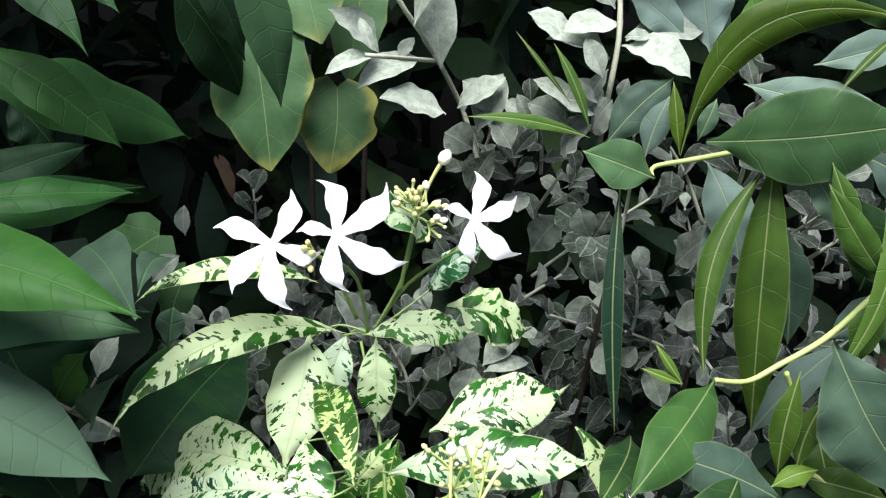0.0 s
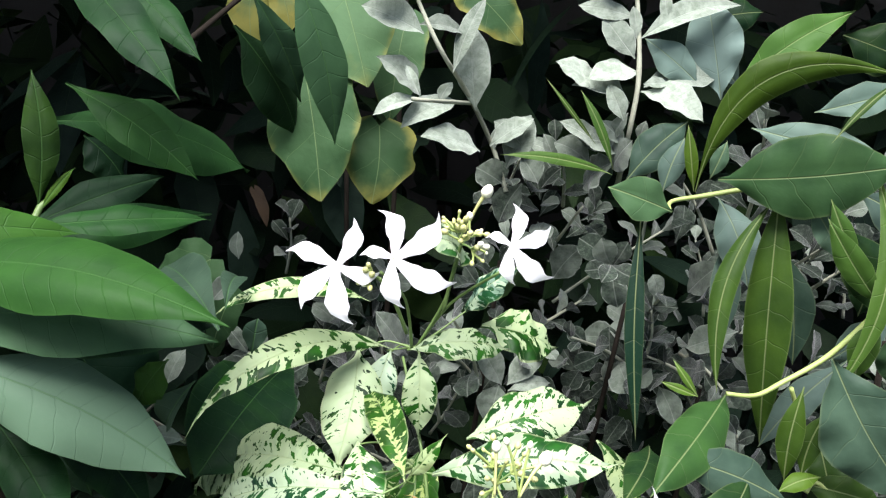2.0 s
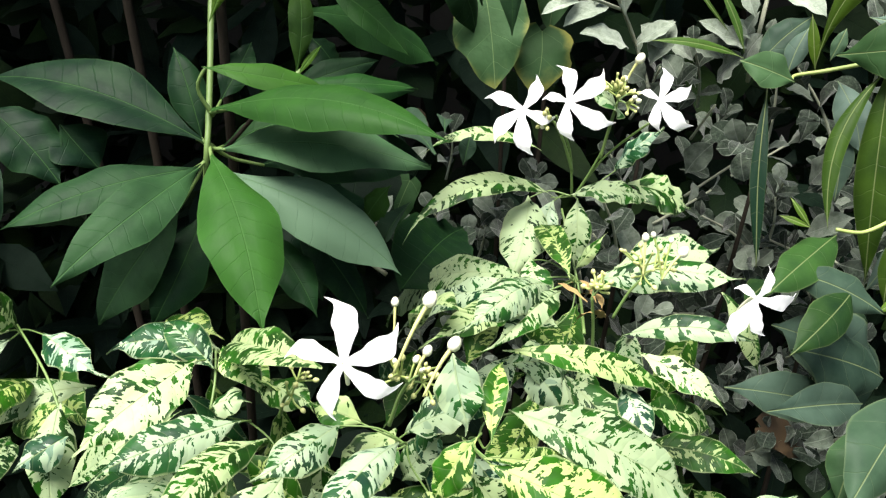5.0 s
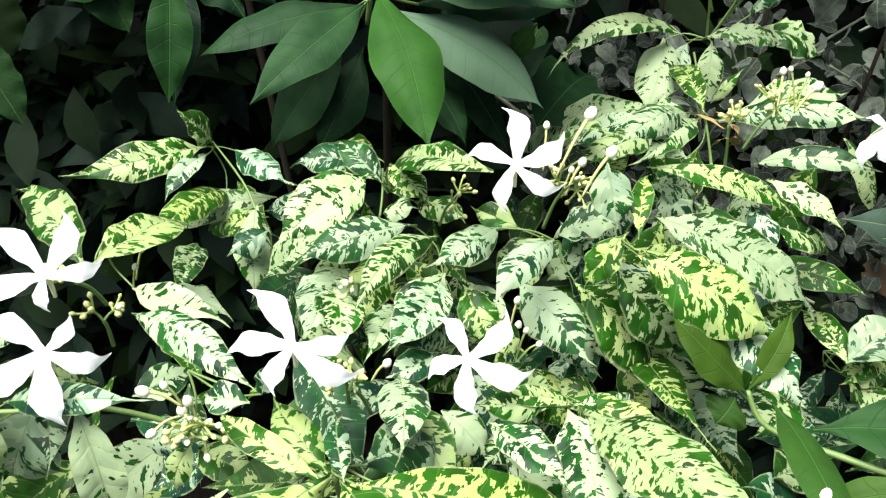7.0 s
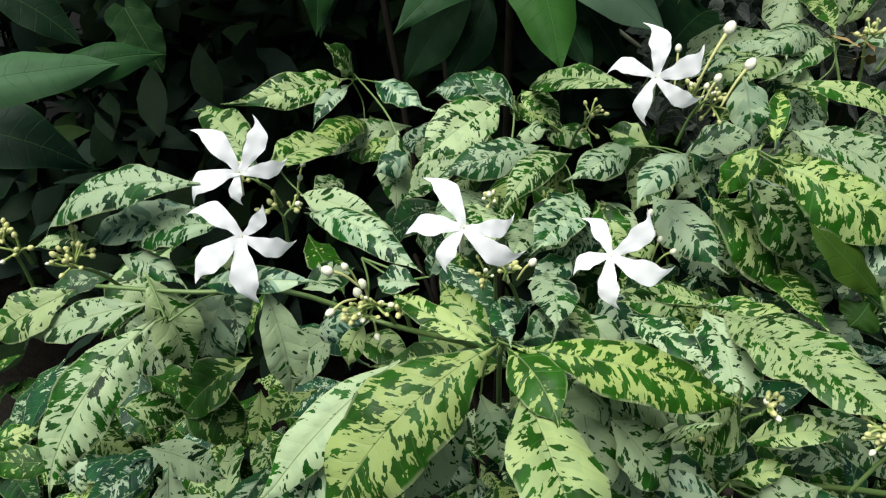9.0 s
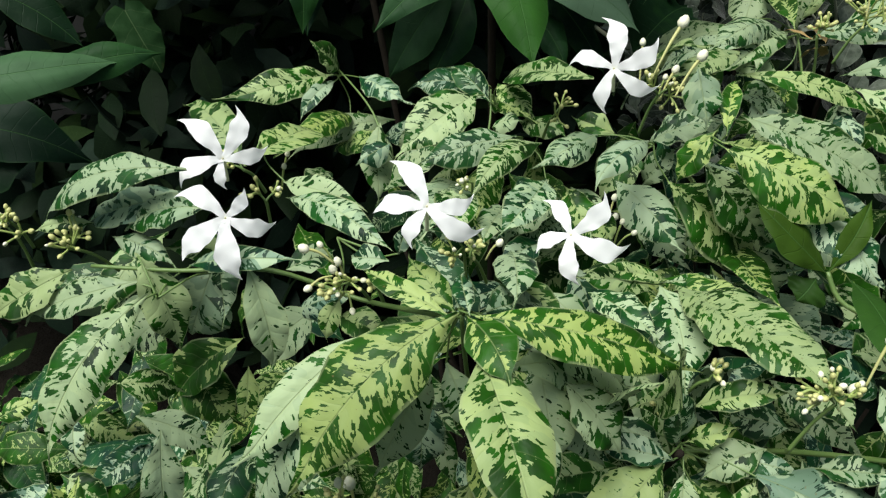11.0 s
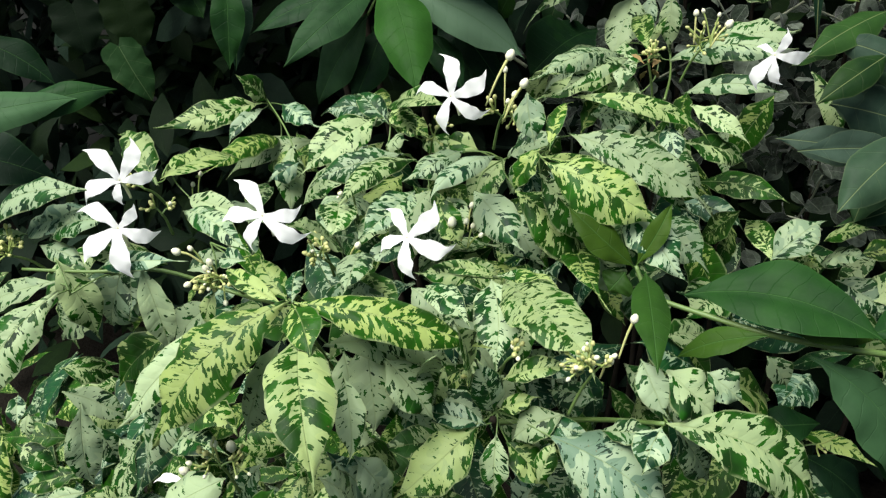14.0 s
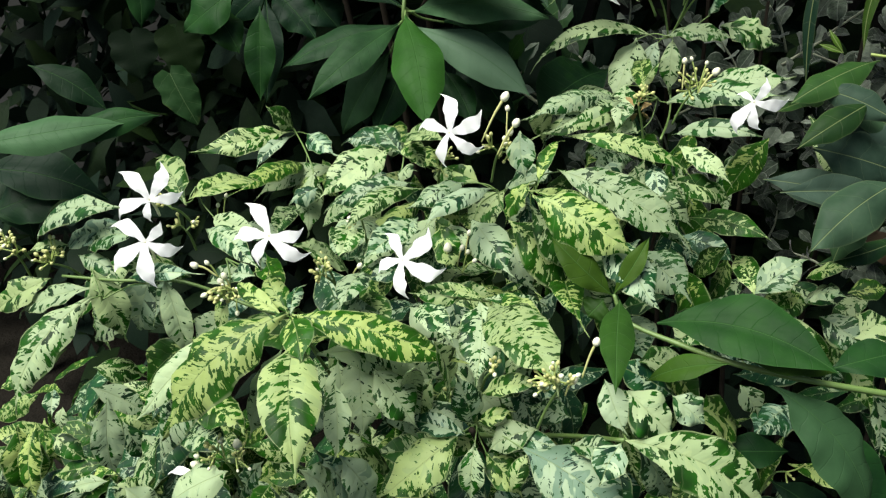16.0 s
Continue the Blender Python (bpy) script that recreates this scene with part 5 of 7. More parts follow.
leaf(left_shrub, GREEN, (-0.114, 0.301, 1.095), (-0.132, 0.310, 1.066), (-0.59, -0.80, 0.11), 0.0151, 0.07, 0.00, 0.10, "ovate", -0.60)
leaf(left_shrub, GREEN, (-0.189, 0.331, 1.047), (-0.176, 0.324, 1.014), (0.56, -0.73, 0.39), 0.0199, 0.07, 0.00, -0.10, "lance", -0.4)
leaf(left_shrub, GREEN, (-0.215, 0.324, 1.055), (-0.195, 0.309, 1.023), (0.48, -0.64, 0.60), 0.0193, 0.07, 0.00, -0.20, "lance", 0.2)
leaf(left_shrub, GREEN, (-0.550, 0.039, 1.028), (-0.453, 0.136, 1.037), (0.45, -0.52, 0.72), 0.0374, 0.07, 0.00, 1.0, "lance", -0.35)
leaf(left_shrub, GREEN, (-0.501, 0.092, 1.018), (-0.439, 0.163, 1.037), (0.43, -0.57, 0.70), 0.0283, 0.07, 0.00, 0.10, "lance")
leaf(left_shrub, GREEN, (-0.339, 0.212, 1.131), (-0.332, 0.188, 1.053), (0.61, -0.74, 0.28), 0.0270, 0.07, 0.00, -0.10, "lance")
leaf(left_shrub, GREEN, (-0.473, 0.199, 1.163), (-0.468, 0.187, 1.110), (0.72, -0.66, 0.22), 0.0263, 0.07, 0.00, -0.20, "lance")
leaf(left_shrub, GREEN, (-0.375, 0.225, 1.143), (-0.421, 0.194, 1.107), (0.22, -0.86, 0.46), 0.0429, 0.07, 0.00, 0.00, "lance")
leaf(left_shrub, GREEN, (-0.406, 0.217, 1.128), (-0.373, 0.213, 1.087), (0.64, -0.53, 0.56), 0.0320, 0.07, 0.00, -0.20, "lance")
leaf(left_shrub, GREEN, (-0.579, 0.135, 1.078), (-0.518, 0.166, 1.031), (0.68, -0.35, 0.64), 0.0333, 0.07, 0.00, -0.60, "lance", 0.1)
leaf(left_shrub, GREEN, (-0.588, 0.062, 0.994), (-0.484, 0.119, 0.961), (0.47, -0.40, 0.78), 0.0487, 0.07, 0.00, -0.50, "lance", -0.1)
leaf(left_shrub, GREEN, (-0.579, 0.054, 0.952), (-0.524, 0.115, 0.974), (0.38, -0.60, 0.70), 0.0578, 0.07, 0.00, -0.50, "lance", 0.1)
leaf(left_shrub, GREEN, (-0.601, 0.090, 0.983), (-0.557, 0.078, 0.922), (0.73, -0.36, 0.58), 0.0506, 0.07, 0.00, -0.60, "lance", 0.1)
leaf(left_shrub, GREEN, (-0.216, 0.313, 1.105), (-0.107, 0.322, 1.114), (0.01, -0.71, 0.70), 0.0427, 0.07, 0.00, -0.40, "lance", 0.0)
leaf(left_shrub, GREEN, (-0.212, 0.370, 1.095), (-0.172, 0.362, 1.017), (0.57, -0.73, 0.37), 0.0733, 0.07, 0.00, -0.60, "lance", 0.0)
leaf(left_shrub, GREEN, (-0.322, 0.268, 1.128), (-0.298, 0.268, 1.104), (0.57, -0.58, 0.58), 0.0382, 0.07, 0.00, -0.40, "lance", -0.2)
leaf(left_shrub, GREEN, (-0.361, 0.253, 1.139), (-0.310, 0.248, 1.097), (0.50, -0.56, 0.66), 0.0383, 0.07, 0.00, -0.40, "lance", -0.1)
leaf(left_shrub, GREEN, (-0.244, 0.306, 1.191), (-0.233, 0.347, 1.281), (0.39, -0.85, 0.34), 0.0221, 0.07, 0.00, 0.55, "lance", 0.7)
leaf(left_shrub, GREEN, (-0.236, 0.279, 1.167), (-0.171, 0.317, 1.156), (0.45, -0.56, 0.70), 0.0190, 0.07, 0.00, 0.65, "lance", 0.2)

# fresh green branch
# blades with negative hue carry a painted sky sheen
leaf(right_shrub, FRESH, (0.127, 0.374, 1.194), (0.203, 0.345, 1.212), (-0.39, -0.91, 0.13), 0.0408, 0.07, 0.00, 0.20, "lance", -0.1)
leaf(right_shrub, FRESH, (0.116, 0.372, 1.187), (0.201, 0.360, 1.251), (-0.22, -0.97, 0.11), 0.0190, 0.07, 0.28, -0.05, "lance", 0.9)
leaf(right_shrub, FRESH, (0.141, 0.417, 1.237), (0.196, 0.415, 1.282), (-0.29, -0.90, 0.32), 0.0207, 0.07, 0.00, 1.10, "lance", 0.1)
leaf(right_shrub, FRESH, (0.105, 0.367, 1.177), (0.071, 0.363, 1.188), (0.23, -0.91, 0.34), 0.0226, 0.07, 0.00, 0.60, "lance", -0.2)
leaf(right_shrub, FRESH, (0.091, 0.373, 1.174), (0.095, 0.332, 1.067), (-0.22, -0.91, 0.35), 0.0095, 0.07, 0.03, -0.70, "lance", 0.0)
leaf(right_shrub, FRESH, (0.158, 0.374, 1.197), (0.164, 0.352, 1.060), (-0.36, -0.92, 0.13), 0.0228, 0.07, 0.00, -0.08, "lance", 0.7)
leaf(right_shrub, FRESH, (0.156, 0.370, 1.188), (0.130, 0.331, 1.097), (-0.30, -0.85, 0.44), 0.0115, 0.07, -0.06, 0.00, "lance", 0.6)
leaf(right_shrub, FRESH, (0.195, 0.364, 1.211), (0.178, 0.322, 1.102), (-0.42, -0.82, 0.38), 0.0101, 0.07, 0.10, 0.40, "lance", 0.5)
leaf(right_shrub, FRESH, (0.200, 0.334, 1.146), (0.168, 0.337, 1.186), (-0.21, -0.97, -0.10), 0.0135, 0.07, 0.00, 0.50, "lance", 0.3)
leaf(right_shrub, FRESH, (0.141, 0.348, 1.090), (0.091, 0.279, 1.070), (0.10, -0.34, 0.93), 0.0252, 0.07, 0.00, 0.30, "lance", 0.0)
leaf(right_shrub, FRESH, (0.114, 0.311, 1.069), (0.170, 0.346, 1.036), (0.65, -0.55, 0.53), 0.0217, 0.07, 0.00, 0.40, "lance", -0.3)
leaf(right_shrub, FRESH, (0.177, 0.324, 1.123), (0.219, 0.304, 1.062), (-0.28, -0.95, 0.11), 0.0425, 0.07, 0.00, 0.15, "lance", -0.5)
leaf(right_shrub, FRESH, (0.171, 0.332, 1.104), (0.167, 0.324, 1.056), (-0.42, -0.89, 0.18), 0.0124, 0.07, 0.00, -0.05, "lance", 0.8)
leaf(right_shrub, FRESH, (0.184, 0.331, 1.093), (0.175, 0.325, 1.060), (-0.49, -0.83, 0.28), 0.0114, 0.07, 0.00, -0.10, "lance", 0.7)
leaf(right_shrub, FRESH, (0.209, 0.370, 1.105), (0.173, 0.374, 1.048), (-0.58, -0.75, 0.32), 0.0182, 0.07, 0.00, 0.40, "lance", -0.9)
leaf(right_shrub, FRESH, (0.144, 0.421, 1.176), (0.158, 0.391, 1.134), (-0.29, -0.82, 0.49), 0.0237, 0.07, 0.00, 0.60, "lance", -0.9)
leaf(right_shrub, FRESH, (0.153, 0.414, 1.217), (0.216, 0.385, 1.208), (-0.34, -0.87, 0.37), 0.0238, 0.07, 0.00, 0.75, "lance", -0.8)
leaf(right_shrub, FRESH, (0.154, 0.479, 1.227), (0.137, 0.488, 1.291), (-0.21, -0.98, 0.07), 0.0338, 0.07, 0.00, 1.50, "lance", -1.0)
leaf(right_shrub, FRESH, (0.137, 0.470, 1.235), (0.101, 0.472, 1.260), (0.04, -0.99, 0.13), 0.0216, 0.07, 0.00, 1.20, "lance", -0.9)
leaf(right_shrub, FRESH, (0.080, 0.405, 1.187), (0.018, 0.395, 1.195), (0.20, -0.90, 0.39), 0.0069, 0.07, -0.05, 0.50, "lance", 0.4)
leaf(right_shrub, FRESH, (0.080, 0.406, 1.190), (0.058, 0.411, 1.231), (-0.00, -0.99, 0.13), 0.0055, 0.07, 0.00, 0.50, "lance", 0.3)
leaf(right_shrub, FRESH, (0.071, 0.417, 1.201), (0.040, 0.420, 1.235), (0.08, -0.98, 0.16), 0.0028, 0.07, 0.00, 0.20, "lance", 0.5)
leaf(right_shrub, FRESH, (0.168, 0.488, 1.233), (0.132, 0.496, 1.278), (-0.11, -0.99, 0.09), 0.0214, 0.07, 0.00, 0.30, "lance", -0.9)
leaf(right_shrub, FRESH, (0.109, 0.409, 1.178), (0.119, 0.417, 1.209), (-0.26, -0.91, 0.31), 0.0142, 0.07, 0.00, 0.20, "lance", -0.8)
leaf(right_shrub, FRESH, (0.092, 0.426, 1.181), (0.125, 0.438, 1.216), (-0.16, -0.88, 0.45), 0.0240, 0.07, 0.00, -0.10, "lance", -0.6)
leaf(right_shrub, FRESH, (0.178, 0.398, 1.229), (0.222, 0.399, 1.245), (-0.15, -0.89, 0.44), 0.0180, 0.07, 0.00, 0.60, "lance", -0.8)
leaf(right_shrub, FRESH, (0.163, 0.338, 1.220), (0.193, 0.349, 1.250), (-0.23, -0.81, 0.54), 0.0036, 0.07, 0.00, -0.20, "lance", 0.6)
leaf(right_shrub, FRESH, (0.124, 0.402, 1.182), (0.117, 0.407, 1.217), (-0.20, -0.97, 0.12), 0.0072, 0.07, 0.00, 0.30, "lance", 0.9)
leaf(right_shrub, FRESH, (0.132, 0.404, 1.189), (0.139, 0.407, 1.210), (-0.33, -0.92, 0.23), 0.0090, 0.07, 0.00, 0.40, "lance", -0.4)
leaf(right_shrub, FRESH, (0.179, 0.407, 1.154), (0.189, 0.388, 1.092), (-0.30, -0.92, 0.23), 0.0223, 0.07, 0.00, -0.10, "lance", -0.5)
leaf(right_shrub, FRESH, (0.149, 0.419, 1.148), (0.147, 0.386, 1.103), (-0.27, -0.77, 0.57), 0.0163, 0.07, 0.00, 0.00, "lance", -0.7)
leaf(right_shrub, FRESH, (0.232, 0.382, 1.127), (0.204, 0.380, 1.100), (-0.43, -0.75, 0.50), 0.0182, 0.07, 0.00, 0.10, "lance", -0.8)
leaf(right_shrub, FRESH, (0.200, 0.334, 1.142), (0.193, 0.331, 1.109), (-0.52, -0.84, 0.17), 0.0132, 0.07, 0.00, 0.10, "lance", 0.5)
leaf(right_shrub, FRESH, (0.196, 0.375, 1.175), (0.221, 0.372, 1.130), (-0.16, -0.99, -0.03), 0.0262, 0.07, 0.00, -0.30, "lance", 0.3)
leaf(right_shrub, FRESH, (0.230, 0.395, 1.167), (0.220, 0.392, 1.122), (-0.51, -0.84, 0.18), 0.0272, 0.07, 0.00, -0.40, "lance", 0.2)
leaf(right_shrub, FRESH, (0.200, 0.379, 1.192), (0.238, 0.377, 1.169), (0.04, -0.98, 0.17), 0.0249, 0.07, 0.00, 0.05, "lance", -0.8)
leaf(right_shrub, FRESH, (0.169, 0.361, 1.188), (0.186, 0.355, 1.162), (-0.16, -0.98, 0.13), 0.0144, 0.07, 0.00, 0.85, "lance", -0.5)
leaf(right_shrub, FRESH, (0.173, 0.349, 1.193), (0.190, 0.344, 1.163), (-0.19, -0.98, 0.04), 0.0096, 0.07, 0.00, 0.50, "lance", 0.3)
leaf(right_shrub, FRESH, (0.212, 0.343, 1.131), (0.223, 0.338, 1.102), (-0.27, -0.96, 0.06), 0.0219, 0.07, 0.00, 0.20, "lance", -0.2)
leaf(right_shrub, FRESH, (0.158, 0.537, 1.277), (0.190, 0.536, 1.283), (-0.09, -0.95, 0.29), 0.0236, 0.07, 0.00, -0.40, "lance", 0.1)
leaf(right_shrub, FRESH, (0.241, 0.527, 1.272), (0.288, 0.519, 1.257), (-0.10, -0.98, 0.19), 0.0347, 0.07, 0.00, -0.30, "lance", 0.3)
leaf(right_shrub, FRESH, (0.118, 0.321, 1.099), (0.100, 0.324, 1.104), (0.02, -0.84, 0.54), 0.0043, 0.07, 0.00, 0.60, "lance", 0.7)
leaf(right_shrub, FRESH, (0.118, 0.321, 1.099), (0.105, 0.326, 1.115), (0.01, -0.95, 0.32), 0.0040, 0.07, 0.00, 0.70, "lance", 0.6)
leaf(right_shrub, FRESH, (0.108, 0.353, 1.054), (0.082, 0.287, 1.061), (0.17, 0.05, 0.98), 0.0190, 0.07, 0.00, -0.20, "lance", 0.2)
leaf(right_shrub, FRESH, (0.163, 0.320, 1.053), (0.184, 0.323, 1.062), (-0.21, -0.67, 0.71), 0.0093, 0.07, 0.00, 0.60, "lance", 0.8)
leaf(right_shrub, FRESH, (0.198, 0.356, 1.059), (0.203, 0.342, 1.035), (-0.33, -0.85, 0.41), 0.0204, 0.07, 0.00, -0.30, "lance", 0.6)
leaf(right_shrub, FRESH, (0.179, 0.333, 1.052), (0.219, 0.323, 1.049), (-0.13, -0.74, 0.65), 0.0170, 0.07, 0.00, -0.10, "lance", 0.6)
leaf(right_shrub, FRESH, (0.142, 0.358, 1.038), (0.178, 0.346, 0.967), (-0.05, -0.99, 0.15), 0.0414, 0.07, 0.00, -0.10, "lance", -0.6)
leaf(right_shrub, FRESH, (0.102, 0.302, 1.044), (0.178, 0.335, 1.006), (0.53, -0.75, 0.40), 0.0483, 0.07, 0.00, 0.10, "lance", -0.7)
leaf(right_shrub, FRESH, (0.080, 0.289, 1.007), (0.154, 0.308, 0.994), (0.29, -0.73, 0.62), 0.0286, 0.07, 0.00, 0.00, "lance", -0.7)
leaf(right_shrub, FRESH, (0.156, 0.272, 1.005), (0.139, 0.249, 0.967), (-0.32, -0.74, 0.59), 0.0256, 0.07, 0.00, 0.20, "lance", -0.2)
leaf(right_shrub, FRESH, (0.104, 0.301, 1.078), (0.161, 0.303, 1.058), (0.18, -0.87, 0.47), 0.0233, 0.07, 0.00, 0.00, "lance", -0.6)
leaf(right_shrub, FRESH, (0.097, 0.257, 1.011), (0.161, 0.301, 1.003), (0.50, -0.62, 0.60), 0.0240, 0.07, 0.00, 0.00, "lance", -0.7)
leaf(right_shrub, FRESH, (0.172, 0.261, 1.032), (0.127, 0.203, 0.993), (0.18, -0.64, 0.75), 0.0363, 0.07, 0.00, 0.05, "lance", -0.4)
leaf(right_shrub, FRESH, (0.112, 0.287, 1.037), (0.176, 0.318, 1.013), (0.52, -0.73, 0.45), 0.0453, 0.07, 0.00, -0.15, "lance", -0.6)
leaf(right_shrub, FRESH, (0.143, 0.306, 1.070), (0.104, 0.257, 1.046), (0.32, -0.61, 0.73), 0.0229, 0.07, 0.00, -0.25, "lance", 0.2)
leaf(right_shrub, FRESH, (0.181, 0.295, 0.975), (0.128, 0.251, 0.961), (0.31, -0.60, 0.74), 0.0169, 0.07, 0.00, -0.20, "lance")

# low green branch
leaf(low_shrub, GREEN, (0.054, 0.111, 0.970), (0.161, 0.108, 0.966), (0.02, -0.55, 0.84), 0.0439, 0.07, 0.06, 0.05, "lance", 0.05)
leaf(low_shrub, GREEN, (0.103, 0.091, 0.966), (0.056, 0.086, 0.943), (-0.30, -0.62, 0.73), 0.0173, 0.07, 0.00, 0.30, "lance", 0.5)
leaf(low_shrub, GREEN, (0.107, 0.094, 0.968), (0.159, 0.127, 0.955), (0.43, -0.36, 0.83), 0.0194, 0.07, 0.00, 0.00, "lance", 0.6)
leaf(low_shrub, GREEN, (0.032, 0.102, 0.986), (0.059, 0.018, 0.981), (0.02, -0.06, 1.00), 0.0205, 0.07, 0.00, 0.25, "lance", 0.25)
leaf(low_shrub, GREEN, (0.023, 0.116, 0.979), (-0.019, 0.110, 1.017), (0.60, -0.56, 0.57), 0.0221, 0.07, 0.00, 0.10, "lance", 0.7)
leaf(low_shrub, GREEN, (0.023, 0.116, 0.980), (0.037, 0.140, 1.014), (0.05, -0.83, 0.56), 0.0135, 0.07, 0.00, 0.25, "lance", 0.7)
leaf(low_shrub, GREEN, (0.126, 0.107, 0.948), (0.195, 0.106, 0.865), (0.63, -0.55, 0.54), 0.0424, 0.10, 0.08, 0.40, "lance", -0.3)
leaf(low_shrub, GREEN, (0.141, 0.144, 0.911), (0.206, 0.129, 0.830), (0.57, -0.60, 0.57), 0.0378, 0.08, 0.05, -0.10, "lance", 0.0)
leaf(low_shrub, GREEN, (0.140, 0.138, 0.879), (0.096, 0.114, 0.881), (0.25, -0.40, 0.88), 0.0249, 0.07, 0.00, -0.20, "lance", 0.0)
leaf(low_shrub, GREEN, (0.154, 0.144, 0.945), (0.195, 0.180, 0.950), (0.21, -0.38, 0.90), 0.0273, 0.07, 0.00, -0.10, "lance", 0.0)
leaf(low_shrub, GREEN, (0.018, 0.113, 0.977), (0.011, 0.102, 0.968), (0.10, -0.68, 0.73), 0.0230, 0.07, 0.00, 0.00, "lance", 0.4)
leaf(low_shrub, GREEN, (0.132, 0.140, 0.849), (0.180, 0.152, 0.806), (0.66, -0.45, 0.60), 0.0281, 0.08, 0.00, -0.30, "lance", -0.2)

# silver leaves on the tall stems; tone follows how each one is lit
leaf(silver_shrub, SILVER, (-0.148, 0.353, 1.065), (-0.141, 0.363, 1.082), (-0.09, -0.85, 0.52), 0.0126, 0.08, 0.00, -0.10, "oval")
leaf(silver_shrub, SILVER, (-0.156, 0.345, 1.039), (-0.135, 0.341, 1.041), (-0.22, -0.64, 0.74), 0.0100, 0.08, 0.00, 0.10, "oval")
leaf(silver_shrub, SILVER, (-0.140, 0.457, 1.105), (-0.142, 0.462, 1.122), (0.10, -0.96, 0.27), 0.0091, 0.08, 0.00, -0.30, "oval")
leaf(silver_shrub, SILVER, (-0.143, 0.412, 1.092), (-0.129, 0.416, 1.107), (-0.28, -0.82, 0.50), 0.0133, 0.08, 0.00, -0.35, "oval")
leaf(silver_shrub, SILVER, (-0.030, 0.444, 1.253), (-0.067, 0.447, 1.267), (0.14, -0.80, 0.58), 0.0201, 0.07, 0.00, 0.15, "oval")
leaf(silver_shrub, SILVER, (-0.033, 0.447, 1.258), (-0.007, 0.466, 1.255), (0.51, -0.59, 0.63), 0.0137, 0.07, 0.00, -0.15, "oval")
leaf(silver_shrub, SILVER, (-0.012, 0.451, 1.232), (0.004, 0.479, 1.277), (-0.01, -0.85, 0.53), 0.0110, 0.07, 0.00, -0.15, "oval")
leaf(silver_shrub, SILVER, (-0.028, 0.410, 1.221), (-0.037, 0.421, 1.236), (0.06, -0.76, 0.65), 0.0057, 0.07, 0.00, -0.05, "oval")
leaf(silver_shrub, SILVER, (0.018, 0.502, 1.181), (0.018, 0.505, 1.196), (-0.05, -0.98, 0.18), 0.0054, 0.07, 0.00, -0.05, "oval")
leaf(silver_shrub, SILVER, (0.025, 0.493, 1.161), (0.007, 0.497, 1.170), (0.15, -0.78, 0.61), 0.0229, 0.07, 0.00, -0.45, "oval")
leaf(silver_shrub, SILVER, (0.038, 0.494, 1.162), (0.025, 0.493, 1.134), (-0.35, -0.91, 0.21), 0.0209, 0.07, 0.00, -0.55, "oval")
leaf(silver_shrub, SILVER, (0.093, 0.467, 1.271), (0.059, 0.473, 1.276), (-0.05, -0.82, 0.57), 0.0135, 0.07, 0.00, 0.15, "oval")
leaf(silver_shrub, SILVER, (0.096, 0.462, 1.259), (0.156, 0.477, 1.284), (-0.08, -0.76, 0.64), 0.0166, 0.07, 0.00, 0.12, "oval")
leaf(silver_shrub, SILVER, (0.094, 0.458, 1.248), (0.074, 0.468, 1.271), (0.04, -0.91, 0.42), 0.0177, 0.07, 0.00, -0.15, "oval")
leaf(silver_shrub, SILVER, (0.095, 0.456, 1.197), (0.078, 0.455, 1.211), (0.35, -0.86, 0.36), 0.0106, 0.07, 0.00, 0.05, "oval")
leaf(silver_shrub, SILVER, (0.093, 0.451, 1.217), (0.086, 0.456, 1.200), (-0.59, -0.81, -0.02), 0.0090, 0.07, 0.00, -0.15, "oval")
leaf(silver_shrub, SILVER, (0.100, 0.454, 1.234), (0.115, 0.455, 1.235), (0.00, -0.77, 0.64), 0.0088, 0.07, 0.00, 0.05, "oval")
leaf(silver_shrub, SILVER, (0.094, 0.462, 1.259), (0.091, 0.469, 1.278), (-0.11, -0.93, 0.35), 0.0078, 0.07, 0.00, -0.05, "oval")
leaf(silver_shrub, SILVER, (0.109, 0.466, 1.269), (0.109, 0.474, 1.289), (-0.17, -0.92, 0.36), 0.0072, 0.07, 0.00, 0.05, "oval")
leaf(silver_shrub, SILVER, (0.102, 0.453, 1.201), (0.104, 0.451, 1.213), (-0.36, -0.93, -0.12), 0.0072, 0.07, 0.00, -0.25, "oval")
leaf(silver_shrub, SILVER, (0.068, 0.468, 1.200), (0.085, 0.463, 1.192), (0.04, -0.80, 0.60), 0.0130, 0.07, 0.00, -0.35, "oval")
leaf(silver_shrub, SILVER, (0.057, 0.483, 1.180), (0.048, 0.485, 1.197), (0.22, -0.95, 0.20), 0.0102, 0.07, 0.00, -0.35, "oval")
leaf(silver_shrub, SILVER, (0.039, 0.505, 1.011), (0.017, 0.501, 1.047), (0.51, -0.83, 0.24), 0.0192, 0.07, 0.00, 0.00, "oval")
leaf(silver_shrub, SILVER, (0.043, 0.507, 1.010), (0.070, 0.529, 1.031), (-0.07, -0.63, 0.77), 0.0190, 0.07, 0.00, -0.05, "oval")
leaf(silver_shrub, SILVER, (0.044, 0.505, 1.007), (0.076, 0.519, 1.010), (0.16, -0.53, 0.83), 0.0120, 0.07, 0.00, 0.15, "oval")
leaf(silver_shrub, SILVER, (0.037, 0.504, 1.011), (0.031, 0.487, 0.988), (-0.10, -0.79, 0.61), 0.0242, 0.07, 0.00, -0.35, "oval")
leaf(silver_shrub, SILVER, (-0.028, 0.461, 1.047), (-0.049, 0.440, 1.084), (0.85, -0.50, 0.19), 0.0205, 0.07, 0.00, -0.40, "oval")
